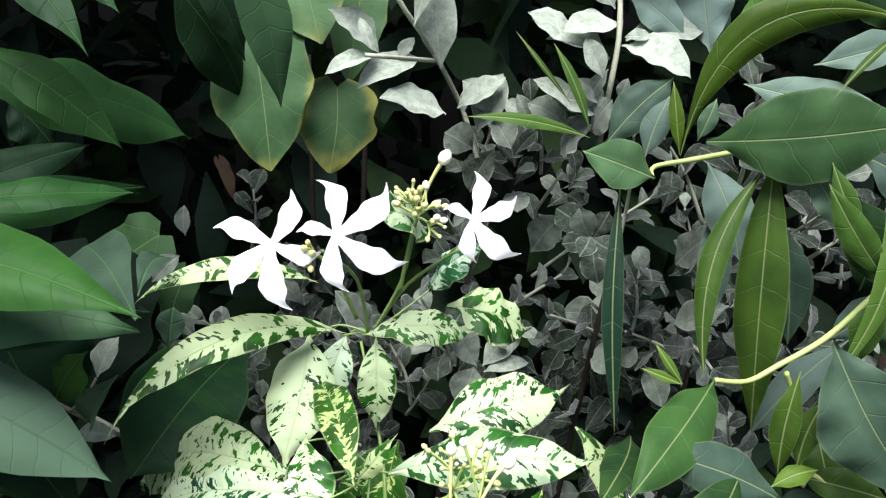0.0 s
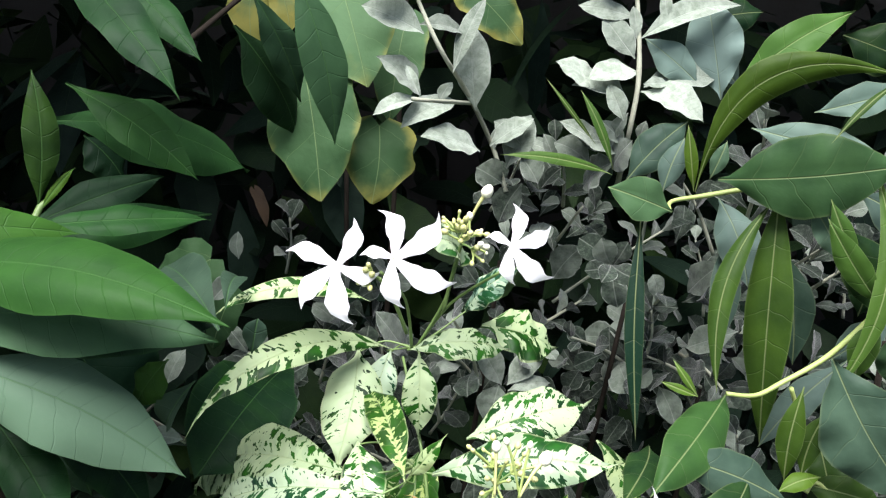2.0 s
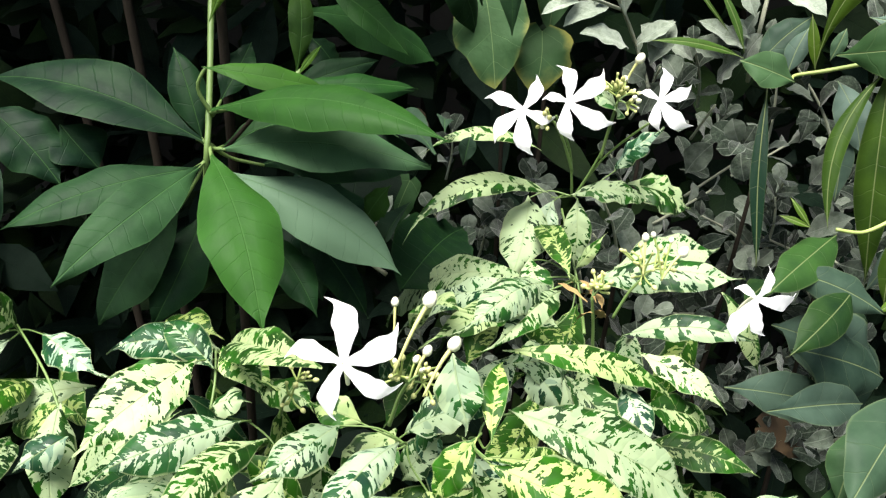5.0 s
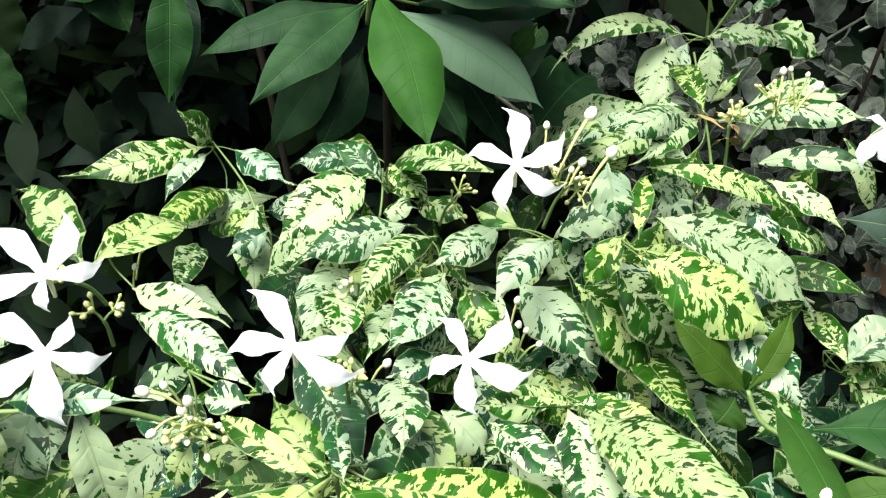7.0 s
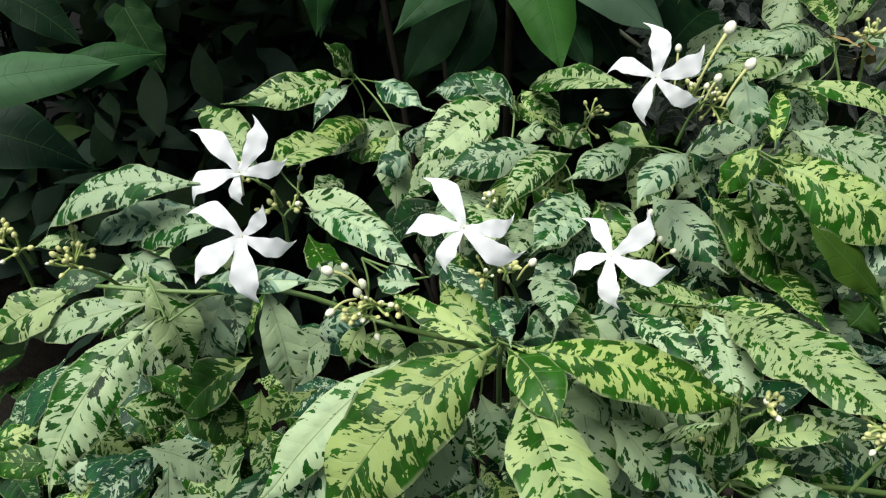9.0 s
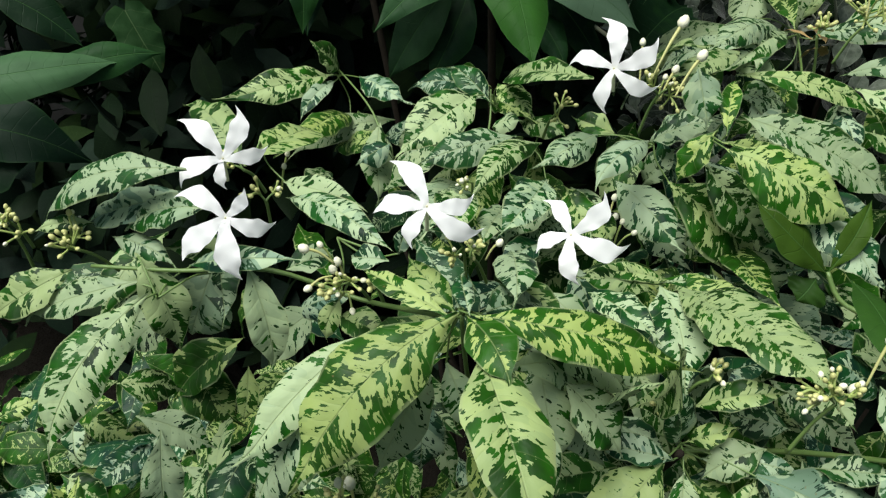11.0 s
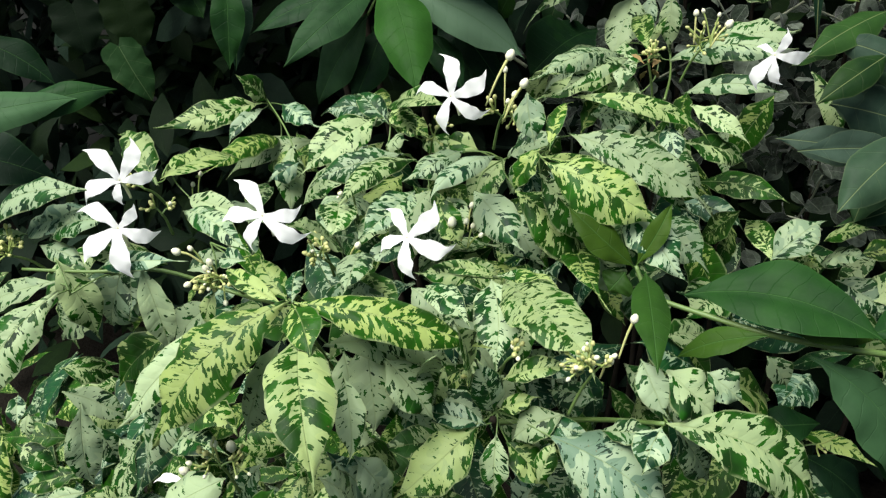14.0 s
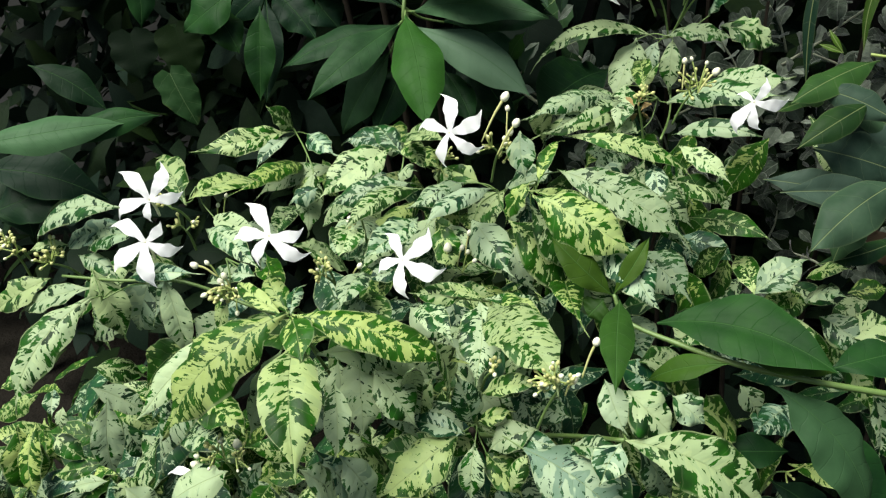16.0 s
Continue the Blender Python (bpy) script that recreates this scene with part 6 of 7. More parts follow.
leaf(silver_shrub, SILVER, (0.202, 0.509, 1.066), (0.171, 0.523, 1.045), (-0.62, -0.52, 0.58), 0.0230, 0.07, 0.00, -0.15, "oval")
leaf(silver_shrub, SILVER, (0.168, 0.527, 1.086), (0.181, 0.509, 1.114), (-0.90, -0.41, 0.15), 0.0240, 0.07, 0.00, -0.35, "oval")
leaf(silver_shrub, SILVER, (0.155, 0.517, 1.015), (0.167, 0.501, 0.992), (-0.04, -0.83, 0.56), 0.0186, 0.07, 0.00, -0.35, "oval")
leaf(silver_shrub, SILVER, (0.126, 0.535, 1.040), (0.097, 0.537, 1.042), (-0.01, -0.65, 0.76), 0.0241, 0.07, 0.00, -0.35, "oval")
leaf(silver_shrub, SILVER, (0.072, 0.545, 1.082), (0.090, 0.542, 1.110), (-0.54, -0.80, 0.25), 0.0250, 0.07, 0.00, -0.40, "oval")
leaf(silver_shrub, SILVER, (0.037, 0.479, 1.186), (0.016, 0.484, 1.203), (0.21, -0.85, 0.49), 0.0199, 0.07, 0.00, -0.15, "oval")
leaf(silver_shrub, SILVER, (0.089, 0.441, 1.213), (0.078, 0.444, 1.233), (0.13, -0.96, 0.25), 0.0117, 0.07, 0.00, 0.05, "oval")
leaf(silver_shrub, SILVER, (0.076, 0.465, 1.183), (0.054, 0.472, 1.194), (0.06, -0.79, 0.60), 0.0202, 0.07, 0.00, -0.30, "oval")
leaf(silver_shrub, SILVER, (0.090, 0.463, 1.181), (0.095, 0.443, 1.202), (-0.95, -0.30, -0.09), 0.0202, 0.07, 0.00, -0.25, "oval")
leaf(silver_shrub, SILVER, (0.076, 0.481, 1.167), (0.088, 0.458, 1.186), (-0.92, -0.21, 0.33), 0.0260, 0.07, 0.00, -0.35, "oval")
leaf(silver_shrub, SILVER, (0.047, 0.476, 1.166), (0.035, 0.479, 1.182), (0.26, -0.91, 0.33), 0.0176, 0.07, 0.00, -0.35, "oval")
leaf(silver_shrub, SILVER, (-0.038, 0.439, 1.277), (-0.065, 0.436, 1.280), (0.15, -0.81, 0.57), 0.0196, 0.07, 0.00, 0.15, "oval")
leaf(silver_shrub, SILVER, (-0.041, 0.443, 1.285), (-0.024, 0.458, 1.302), (0.10, -0.80, 0.59), 0.0143, 0.07, 0.00, 0.05, "oval")
leaf(silver_shrub, SILVER, (-0.048, 0.450, 1.298), (-0.073, 0.451, 1.305), (0.11, -0.83, 0.55), 0.0182, 0.07, 0.00, 0.02, "oval")
leaf(silver_shrub, SILVER, (-0.052, 0.457, 1.311), (-0.038, 0.468, 1.329), (0.06, -0.87, 0.49), 0.0134, 0.07, 0.00, 0.15, "oval")
leaf(silver_shrub, SILVER, (-0.058, 0.465, 1.329), (-0.078, 0.467, 1.336), (0.11, -0.85, 0.52), 0.0163, 0.07, 0.00, 0.15, "oval")
leaf(silver_shrub, SILVER, (0.090, 0.464, 1.290), (0.065, 0.469, 1.299), (0.01, -0.86, 0.52), 0.0170, 0.07, 0.00, 0.02, "oval")
leaf(silver_shrub, SILVER, (0.089, 0.468, 1.300), (0.111, 0.475, 1.315), (-0.14, -0.82, 0.56), 0.0177, 0.07, 0.00, 0.12, "oval")
leaf(silver_shrub, SILVER, (0.086, 0.473, 1.312), (0.065, 0.478, 1.323), (0.06, -0.89, 0.45), 0.0152, 0.07, 0.00, 0.15, "oval")
leaf(silver_shrub, SILVER, (0.083, 0.479, 1.328), (0.102, 0.485, 1.344), (-0.16, -0.85, 0.51), 0.0151, 0.07, 0.00, 0.02, "oval")
leaf(silver_shrub, SILVER, (0.081, 0.486, 1.347), (0.063, 0.489, 1.359), (0.08, -0.92, 0.38), 0.0144, 0.07, 0.00, 0.15, "oval")

leaf(silver_shrub, SILVER, (-0.030, 0.449, 1.217), (-0.056, 0.445, 1.239), (0.55, -0.64, 0.54), 0.0174, 0.09, 0.00, 0.07, "oval")
leaf(silver_shrub, SILVER, (-0.030, 0.448, 1.216), (-0.056, 0.434, 1.206), (0.02, -0.59, 0.81), 0.0111, 0.09, 0.00, 0.32, "oval")
leaf(silver_shrub, SILVER, (-0.008, 0.469, 1.215), (-0.040, 0.443, 1.200), (0.06, -0.56, 0.83), 0.0202, 0.09, 0.00, 0.22, "oval")
leaf(silver_shrub, SILVER, (0.003, 0.478, 1.209), (-0.004, 0.484, 1.262), (0.15, -0.98, 0.12), 0.0229, 0.09, 0.00, 0.15, "oval")
leaf(silver_shrub, SILVER, (0.008, 0.461, 1.186), (-0.027, 0.442, 1.196), (0.46, -0.43, 0.78), 0.0251, 0.09, 0.00, 0.17, "oval")
leaf(silver_shrub, SILVER, (0.014, 0.472, 1.188), (0.040, 0.478, 1.207), (-0.29, -0.71, 0.64), 0.0163, 0.09, 0.00, -0.05, "oval")
leaf(silver_shrub, SILVER, (0.026, 0.478, 1.174), (0.039, 0.489, 1.208), (-0.21, -0.91, 0.36), 0.0201, 0.09, 0.00, -0.20, "oval")
leaf(silver_shrub, SILVER, (-0.019, 0.458, 1.214), (-0.012, 0.462, 1.226), (-0.27, -0.86, 0.43), 0.0091, 0.09, 0.00, -0.05, "oval")
leaf(silver_shrub, SILVER, (0.078, 0.465, 1.228), (0.048, 0.458, 1.243), (0.46, -0.57, 0.68), 0.0214, 0.09, 0.00, 0.27, "oval")
leaf(silver_shrub, SILVER, (0.097, 0.458, 1.240), (0.066, 0.446, 1.235), (0.10, -0.56, 0.82), 0.0210, 0.09, 0.00, 0.32, "oval")
leaf(silver_shrub, SILVER, (0.095, 0.463, 1.221), (0.059, 0.455, 1.231), (0.34, -0.56, 0.76), 0.0237, 0.09, 0.00, 0.15, "oval")
leaf(silver_shrub, SILVER, (0.099, 0.455, 1.229), (0.135, 0.441, 1.217), (0.04, -0.61, 0.79), 0.0248, 0.09, 0.00, 0.37, "oval")
leaf(silver_shrub, SILVER, (0.103, 0.466, 1.232), (0.149, 0.480, 1.239), (0.05, -0.58, 0.81), 0.0235, 0.09, 0.00, 0.05, "oval")
leaf(silver_shrub, SILVER, (0.086, 0.464, 1.191), (0.054, 0.458, 1.209), (0.48, -0.60, 0.64), 0.0158, 0.09, 0.00, 0.05, "oval")
leaf(silver_shrub, SILVER, (0.095, 0.464, 1.191), (0.066, 0.456, 1.199), (0.36, -0.53, 0.76), 0.0195, 0.09, 0.00, 0.00, "oval")

# lobed ivy leaves, yellowing at the rim
leaf(ivy, IVY, (-0.105, 0.476, 1.226), (-0.085, 0.438, 1.152), (0.02, -0.89, 0.46), 0.0578, 0.07, 0.00, 0.00, "lobed", 0.00)
leaf(ivy, IVY, (-0.058, 0.490, 1.193), (-0.058, 0.468, 1.146), (0.04, -0.91, 0.42), 0.0462, 0.07, 0.00, 0.50, "lobed", 0.00)
leaf(ivy, IVY, (-0.091, 0.501, 1.285), (-0.064, 0.466, 1.219), (0.16, -0.84, 0.52), 0.0555, 0.07, 0.00, 0.10, "lobed", 1.0)
leaf(ivy, IVY, (-0.049, 0.538, 1.260), (-0.054, 0.511, 1.194), (0.01, -0.93, 0.38), 0.0371, 0.07, 0.00, -0.10, "lobed", 0.5)
leaf(ivy, IVY, (-0.009, 0.618, 1.289), (0.036, 0.611, 1.249), (0.22, -0.89, 0.41), 0.0393, 0.07, 0.00, 0.50, "lobed", 0.0)
leaf(left_shrub, GREEN, (-0.104, 0.459, 1.036), (-0.123, 0.330, 1.030), (0.40, -0.10, 0.91), 0.0575, 0.07, 0.00, -0.45, "ovate", 0.1)
leaf(ivy, IVY, (-0.172, 0.499, 1.090), (-0.210, 0.493, 1.052), (-0.26, -0.88, 0.40), 0.0467, 0.07, 0.00, -0.40, "lobed", 0.0)
leaf(ivy, IVY, (-0.190, 0.666, 1.284), (-0.185, 0.648, 1.229), (0.26, -0.91, 0.33), 0.0373, 0.07, 0.00, 1.60, "lobed", 1.00)
leaf(ivy, IVY, (-0.166, 0.665, 1.277), (-0.155, 0.655, 1.245), (0.28, -0.88, 0.37), 0.0284, 0.07, 0.00, 1.60, "lobed", 1.00)
leaf(ivy, IVY, (-0.167, 0.533, 1.054), (-0.180, 0.525, 1.011), (0.01, -0.99, 0.17), 0.0259, 0.07, 0.00, -0.50, "lobed", 0.0)
leaf(ivy, IVY, (-0.230, 0.484, 1.012), (-0.225, 0.477, 0.981), (0.45, -0.85, 0.28), 0.0356, 0.07, 0.00, -0.50, "lobed", 0.0)
# ivy leaves in DARK have their shade put into the colour
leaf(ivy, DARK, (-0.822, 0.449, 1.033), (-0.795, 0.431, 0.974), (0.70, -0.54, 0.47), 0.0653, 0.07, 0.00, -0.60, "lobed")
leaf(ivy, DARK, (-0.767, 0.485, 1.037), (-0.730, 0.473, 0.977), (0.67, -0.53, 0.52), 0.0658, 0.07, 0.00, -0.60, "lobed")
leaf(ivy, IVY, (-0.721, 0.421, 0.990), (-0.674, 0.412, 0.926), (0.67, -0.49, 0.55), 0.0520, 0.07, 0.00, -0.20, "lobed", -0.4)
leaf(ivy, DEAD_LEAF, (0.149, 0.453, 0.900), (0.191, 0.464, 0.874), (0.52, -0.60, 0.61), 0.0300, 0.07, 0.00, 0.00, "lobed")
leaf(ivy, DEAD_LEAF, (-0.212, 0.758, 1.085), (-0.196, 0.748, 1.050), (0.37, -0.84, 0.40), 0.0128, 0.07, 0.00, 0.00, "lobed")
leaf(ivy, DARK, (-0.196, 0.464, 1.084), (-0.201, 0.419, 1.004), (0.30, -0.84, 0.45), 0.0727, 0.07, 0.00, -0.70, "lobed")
leaf(ivy, IVY, (-0.188, 0.449, 1.039), (-0.182, 0.458, 1.061), (0.06, -0.93, 0.36), 0.0428, 0.07, 0.00, -0.50, "lobed", 0.0)

# flowers
flower(jasmine, (-0.100, 0.124, 1.072), (0.18, -0.94, 0.28), ((-0.1104, 0.1295, 1.0967), (-0.1236, 0.1197, 1.0716), (-0.1002, 0.1175, 1.0488), (-0.0752, 0.1271, 1.0654), (-0.0801, 0.1329, 1.0885)), (-0.102, 0.139, 1.055))
flower(jasmine, (-0.148, -0.010, 1.043), (0.37, -0.82, 0.44), ((-0.1662, -0.0086, 1.0607), (-0.1688, -0.0206, 1.0405), (-0.1505, -0.0200, 1.0262), (-0.1234, -0.0032, 1.0345), (-0.1304, 0.0008, 1.0478)), (-0.154, 0.003, 1.024))
flower(jasmine, (-0.100, 0.057, 1.006), (0.20, -0.86, 0.47), ((-0.1166, 0.0606, 1.0204), (-0.1149, 0.0481, 0.9964), (-0.0908, 0.0468, 0.9840), (-0.0709, 0.0623, 1.0044), (-0.0882, 0.0705, 1.0268)), (-0.103, 0.071, 0.987))
flower(jasmine, (-0.258, -0.004, 1.045), (0.59, -0.71, 0.37), ((-0.2770, -0.0099, 1.0640), (-0.2568, 0.0091, 1.0681), (-0.2419, 0.0113, 1.0485), (-0.2546, -0.0083, 1.0310), (-0.2715, -0.0209, 1.0337)), (-0.267, 0.008, 1.027))
flower(jasmine, (-0.245, -0.024, 1.025), (0.58, -0.69, 0.44), ((-0.2649, -0.0340, 1.0362), (-0.2406, -0.0130, 1.0367), (-0.2259, -0.0107, 1.0207), (-0.2336, -0.0319, 0.9978), (-0.2568, -0.0442, 1.0094)), (-0.254, -0.013, 1.006))
flower(jasmine, (-0.052, 0.301, 1.155), (0.17, -0.94, 0.30), ((-0.0741, 0.2989, 1.1603), (-0.0464, 0.3086, 1.1754), (-0.0324, 0.3042, 1.1536), (-0.0426, 0.2951, 1.1307), (-0.0653, 0.2928, 1.1362)), (-0.054, 0.316, 1.138))
flower(jasmine, (-0.027, 0.296, 1.162), (0.10, -0.95, 0.29), ((-0.0359, 0.3007, 1.1814), (-0.0096, 0.3036, 1.1819), (0.0008, 0.2962, 1.1536), (-0.0205, 0.2904, 1.1418), (-0.0416, 0.2944, 1.1623)), (-0.029, 0.311, 1.145))
flower(jasmine, (0.024, 0.324, 1.164), (-0.05, -0.96, 0.26), ((0.0229, 0.3293, 1.1829), (0.0409, 0.3260, 1.1746), (0.0445, 0.3198, 1.1522), (0.0271, 0.3193, 1.1468), (0.0114, 0.3254, 1.1663)), (0.025, 0.339, 1.147))
flower(jasmine, (0.075, 0.233, 1.082), (0.34, -0.91, 0.26), ((0.0800, 0.2394, 1.0983), (0.0965, 0.2415, 1.0844), (0.0834, 0.2309, 1.0640), (0.0693, 0.2246, 1.0605), (0.0640, 0.2302, 1.0868)), (0.070, 0.247, 1.066))
flower(jasmine, (-0.214, -0.051, 0.863), (0.32, -0.23, 0.92), ((-0.2299, -0.0610, 0.8663), (-0.2137, -0.0598, 0.8610), (-0.2026, -0.0470, 0.8603), (-0.2111, -0.0459, 0.8635), (-0.2231, -0.0551, 0.8654)), (-0.219, -0.048, 0.836))
leaf(jasmine, WITHERED, (-0.005, 0.227, 1.072), (-0.023, 0.269, 1.066), (-0.14, 0.06, 0.99), 0.0042, 0.07, 0.00, 0.00)
leaf(jasmine, WITHERED, (-0.001, 0.222, 1.074), (-0.012, 0.270, 1.069), (0.03, 0.12, 0.99), 0.0039, 0.07, 0.00, 0.00)
leaf(jasmine, WITHERED, (0.002, 0.220, 1.072), (-0.005, 0.265, 1.063), (0.11, 0.21, 0.97), 0.0052, 0.07, 0.00, 0.00)
leaf(jasmine, WITHERED, (-0.002, 0.221, 1.069), (-0.010, 0.240, 1.055), (-0.46, 0.40, 0.80), 0.0044, 0.07, 0.00, 0.00)
leaf(jasmine, WITHERED, (0.003, 0.222, 1.070), (0.001, 0.242, 1.058), (0.33, 0.51, 0.79), 0.0060, 0.07, 0.00, 0.00)

# buds
bud(jasmine, (-0.071, 0.151, 1.093), (-0.082, 0.136, 1.064), 0.0031)
bud(jasmine, (-0.058, 0.141, 1.079), (-0.068, 0.132, 1.058), 0.0028)
bud(jasmine, (-0.073, 0.163, 1.064), (-0.079, 0.157, 1.047), 0.0022)
bud(jasmine, (-0.078, 0.163, 1.059), (-0.081, 0.160, 1.044), 0.0016)
bud(jasmine, (-0.101, 0.215, 1.064), (-0.099, 0.208, 1.039), 0.0021)
bud(jasmine, (0.011, 0.336, 1.186), (0.002, 0.337, 1.165), 0.0028)
bud(jasmine, (0.043, 0.030, 1.000), (0.038, 0.023, 0.979), 0.0022)
bud(jasmine, (0.034, 0.021, 0.978), (0.030, 0.019, 0.967), 0.0025)
bud(jasmine, (0.042, 0.263, 1.093), (0.032, 0.256, 1.078), 0.0028)
bud(jasmine, (0.021, 0.255, 1.101), (0.022, 0.251, 1.081), 0.0020)
bud(jasmine, (0.025, 0.258, 1.102), (0.032, 0.257, 1.080), 0.0014)
bud(jasmine, (0.035, 0.262, 1.099), (0.032, 0.256, 1.078), 0.0014)
bud(jasmine, (-0.177, -0.053, 0.910), (-0.175, -0.054, 0.892), 0.0024)
bud(jasmine, (-0.214, -0.049, 0.871), (-0.203, -0.041, 0.860), 0.0029)
bud(jasmine, (-0.204, -0.023, 1.017), (-0.193, -0.016, 1.008), 0.0023)
bud(jasmine, (-0.208, -0.017, 0.991), (-0.201, -0.005, 0.993), 0.0019)
bud(jasmine, (-0.199, -0.017, 1.017), (-0.194, -0.014, 1.006), 0.0016)
bud(jasmine, (-0.196, -0.008, 1.004), (-0.194, -0.006, 0.993), 0.0021)
bud(jasmine, (-0.197, -0.011, 1.001), (-0.194, -0.008, 0.991), 0.0021)
bud(jasmine, (-0.187, -0.008, 0.996), (-0.193, -0.007, 0.989), 0.0016)
bud(jasmine, (-0.189, -0.009, 0.978), (-0.196, -0.001, 0.983), 0.0016)
bud(jasmine, (-0.138, 0.060, 0.992), (-0.145, 0.058, 0.981), 0.0021)
bud(jasmine, (-0.093, 0.103, 0.996), (-0.094, 0.101, 0.981), 0.0031)
bud(jasmine, (-0.089, 0.116, 0.991), (-0.092, 0.113, 0.977), 0.0019)
bud(jasmine, (-0.094, 0.136, 0.993), (-0.096, 0.132, 0.976), 0.0020)
bud(jasmine, (-0.085, 0.117, 0.988), (-0.088, 0.113, 0.972), 0.0016)
bud(jasmine, (-0.077, 0.112, 0.985), (-0.086, 0.109, 0.975), 0.0016)
bud(jasmine, (-0.181, -0.037, 0.893), (-0.178, -0.038, 0.877), 0.0032)
bud(jasmine, (0.119, 0.257, 0.910), (0.114, 0.252, 0.893), 0.0035)
bud(jasmine, (0.113, 0.262, 0.920), (0.106, 0.259, 0.908), 0.0022)
bud(jasmine, (-0.283, 0.085, 1.010), (-0.286, 0.081, 0.993), 0.0017)
bud(jasmine, (-0.273, 0.066, 1.011), (-0.275, 0.065, 0.998), 0.0016)
bud_cluster(jasmine, (-0.089, 0.163, 1.024), (-0.080, 0.157, 1.050), 26, 0.0175, 1, 0.0016)
bud_cluster(jasmine, (-0.186, 0.007, 0.973), (-0.191, -0.008, 0.993), 22, 0.0135, 2, 0.0016)
bud_cluster(jasmine, (-0.326, -0.019, 0.975), (-0.336, -0.036, 0.995), 26, 0.0203, 3, 0.0016)
bud_cluster(jasmine, (-0.137, 0.038, 0.980), (-0.141, 0.024, 1.002), 14, 0.0123, 4, 0.0016)
bud_cluster(jasmine, (0.015, 0.015, 0.941), (0.028, 0.015, 0.973), 34, 0.0163, 5, 0.0016)
bud_cluster(jasmine, (-0.156, 0.196, 0.999), (-0.147, 0.187, 1.019), 12, 0.0181, 6, 0.0016)
bud_cluster(jasmine, (0.011, 0.274, 1.047), (0.024, 0.272, 1.073), 22, 0.0203, 7, 0.0016)
bud_cluster(jasmine, (0.001, 0.237, 1.039), (-0.003, 0.229, 1.074), 16, 0.0139, 8, 0.0016)
bud_cluster(jasmine, (-0.005, 0.341, 1.124), (0.001, 0.331, 1.161), 30, 0.0155, 9, 0.0016)
bud_cluster(jasmine, (-0.021, 0.320, 1.119), (-0.034, 0.307, 1.149), 14, 0.0110, 10, 0.0016)
bud_cluster(jasmine, (-0.165, -0.053, 0.876), (-0.165, -0.062, 0.905), 22, 0.0179, 11, 0.0016)
bud_cluster(jasmine, (-0.261, 0.030, 1.012), (-0.262, 0.015, 1.031), 14, 0.0130, 12, 0.0016)
bud_cluster(jasmine, (-0.254, 0.022, 0.997), (-0.248, 0.012, 1.017), 12, 0.0144, 13, 0.0016)
bud_cluster(jasmine, (0.126, 0.144, 0.828), (0.134, 0.140, 0.857), 12, 0.0191, 14, 0.0010)
bud_cluster(jasmine, (-0.368, -0.036, 0.972), (-0.364, -0.044, 1.000), 16, 0.0202, 15, 0.0016)
bud_cluster(jasmine, (-0.374, -0.029, 0.984), (-0.371, -0.040, 1.005), 14, 0.0117, 16, 0.0016)
bud_cluster(jasmine, (-0.154, 0.053, 0.970), (-0.152, 0.043, 0.995), 16, 0.0153, 17, 0.0016)
bud_cluster(jasmine, (0.094, 0.280, 0.904), (0.101, 0.273, 0.929), 14, 0.0199, 18, 0.0016)
bud_cluster(jasmine, (-0.178, 0.122, 0.974), (-0.174, 0.113, 0.998), 10, 0.0128, 19, 0.0016)
bud_cluster(jasmine, (-0.178, 0.003, 0.978), (-0.177, -0.010, 0.998), 10, 0.0106, 20, 0.0016)
bud_cluster(jasmine, (-0.123, -0.017, 0.985), (-0.113, -0.035, 0.989), 1, 0.0012, 21, 0.0016)
bud_cluster(jasmine, (-0.034, 0.038, 0.937), (-0.023, 0.031, 0.958), 10, 0.0120, 22, 0.0016)
bud_cluster(jasmine, (-0.046, 0.036, 0.930), (-0.046, 0.019, 0.946), 4, 0.0087, 23, 0.0016)

# stems
stem(jasmine, STALK, ((-0.318, 0.211, 1.023), (-0.273, 0.177, 1.007), (-0.252, 0.158, 0.976)), 0.0006, 0.0009)
stem(jasmine, STALK, ((-0.130, -0.025, 1.000), (-0.192, 0.006, 0.975), (-0.232, -0.012, 0.993), (-0.272, -0.031, 0.994), (-0.317, -0.043, 0.993)), 0.0014, 0.0010)
stem(jasmine, STALK, ((-0.126, -0.024, 1.001), (-0.134, 0.003, 0.952), (-0.145, 0.048, 0.871)), 0.0010, 0.0016)
stem(jasmine, STALK, ((-0.026, 0.382, 1.080), (-0.009, 0.341, 1.039), (-0.003, 0.296, 1.026)), 0.0008, 0.0011)
stem(jasmine, STALK, ((-0.020, 0.358, 1.095), (-0.024, 0.343, 1.127), (-0.033, 0.303, 1.153)), 0.0009, 0.0007)
stem(jasmine, STALK, ((-0.018, 0.358, 1.096), (-0.005, 0.351, 1.126), (0.001, 0.331, 1.161)), 0.0009, 0.0007)
stem(jasmine, STALK, ((-0.017, 0.358, 1.098), (-0.002, 0.352, 1.124), (0.020, 0.328, 1.150)), 0.0009, 0.0007)
stem(jasmine, BARK, ((-0.029, 0.015, 0.924), (-0.041, 0.055, 0.871), (-0.060, 0.106, 0.801)), 0.0020, 0.0040)
stem(jasmine, STALK, ((-0.195, 0.197, 0.997), (-0.198, 0.209, 1.007), (-0.202, 0.219, 1.020)), 0.0008, 0.0007)
stem(jasmine, STALK, ((0.064, 0.022, 0.946), (0.016, 0.056, 0.906), (-0.047, 0.058, 0.881)), 0.0012, 0.0020)
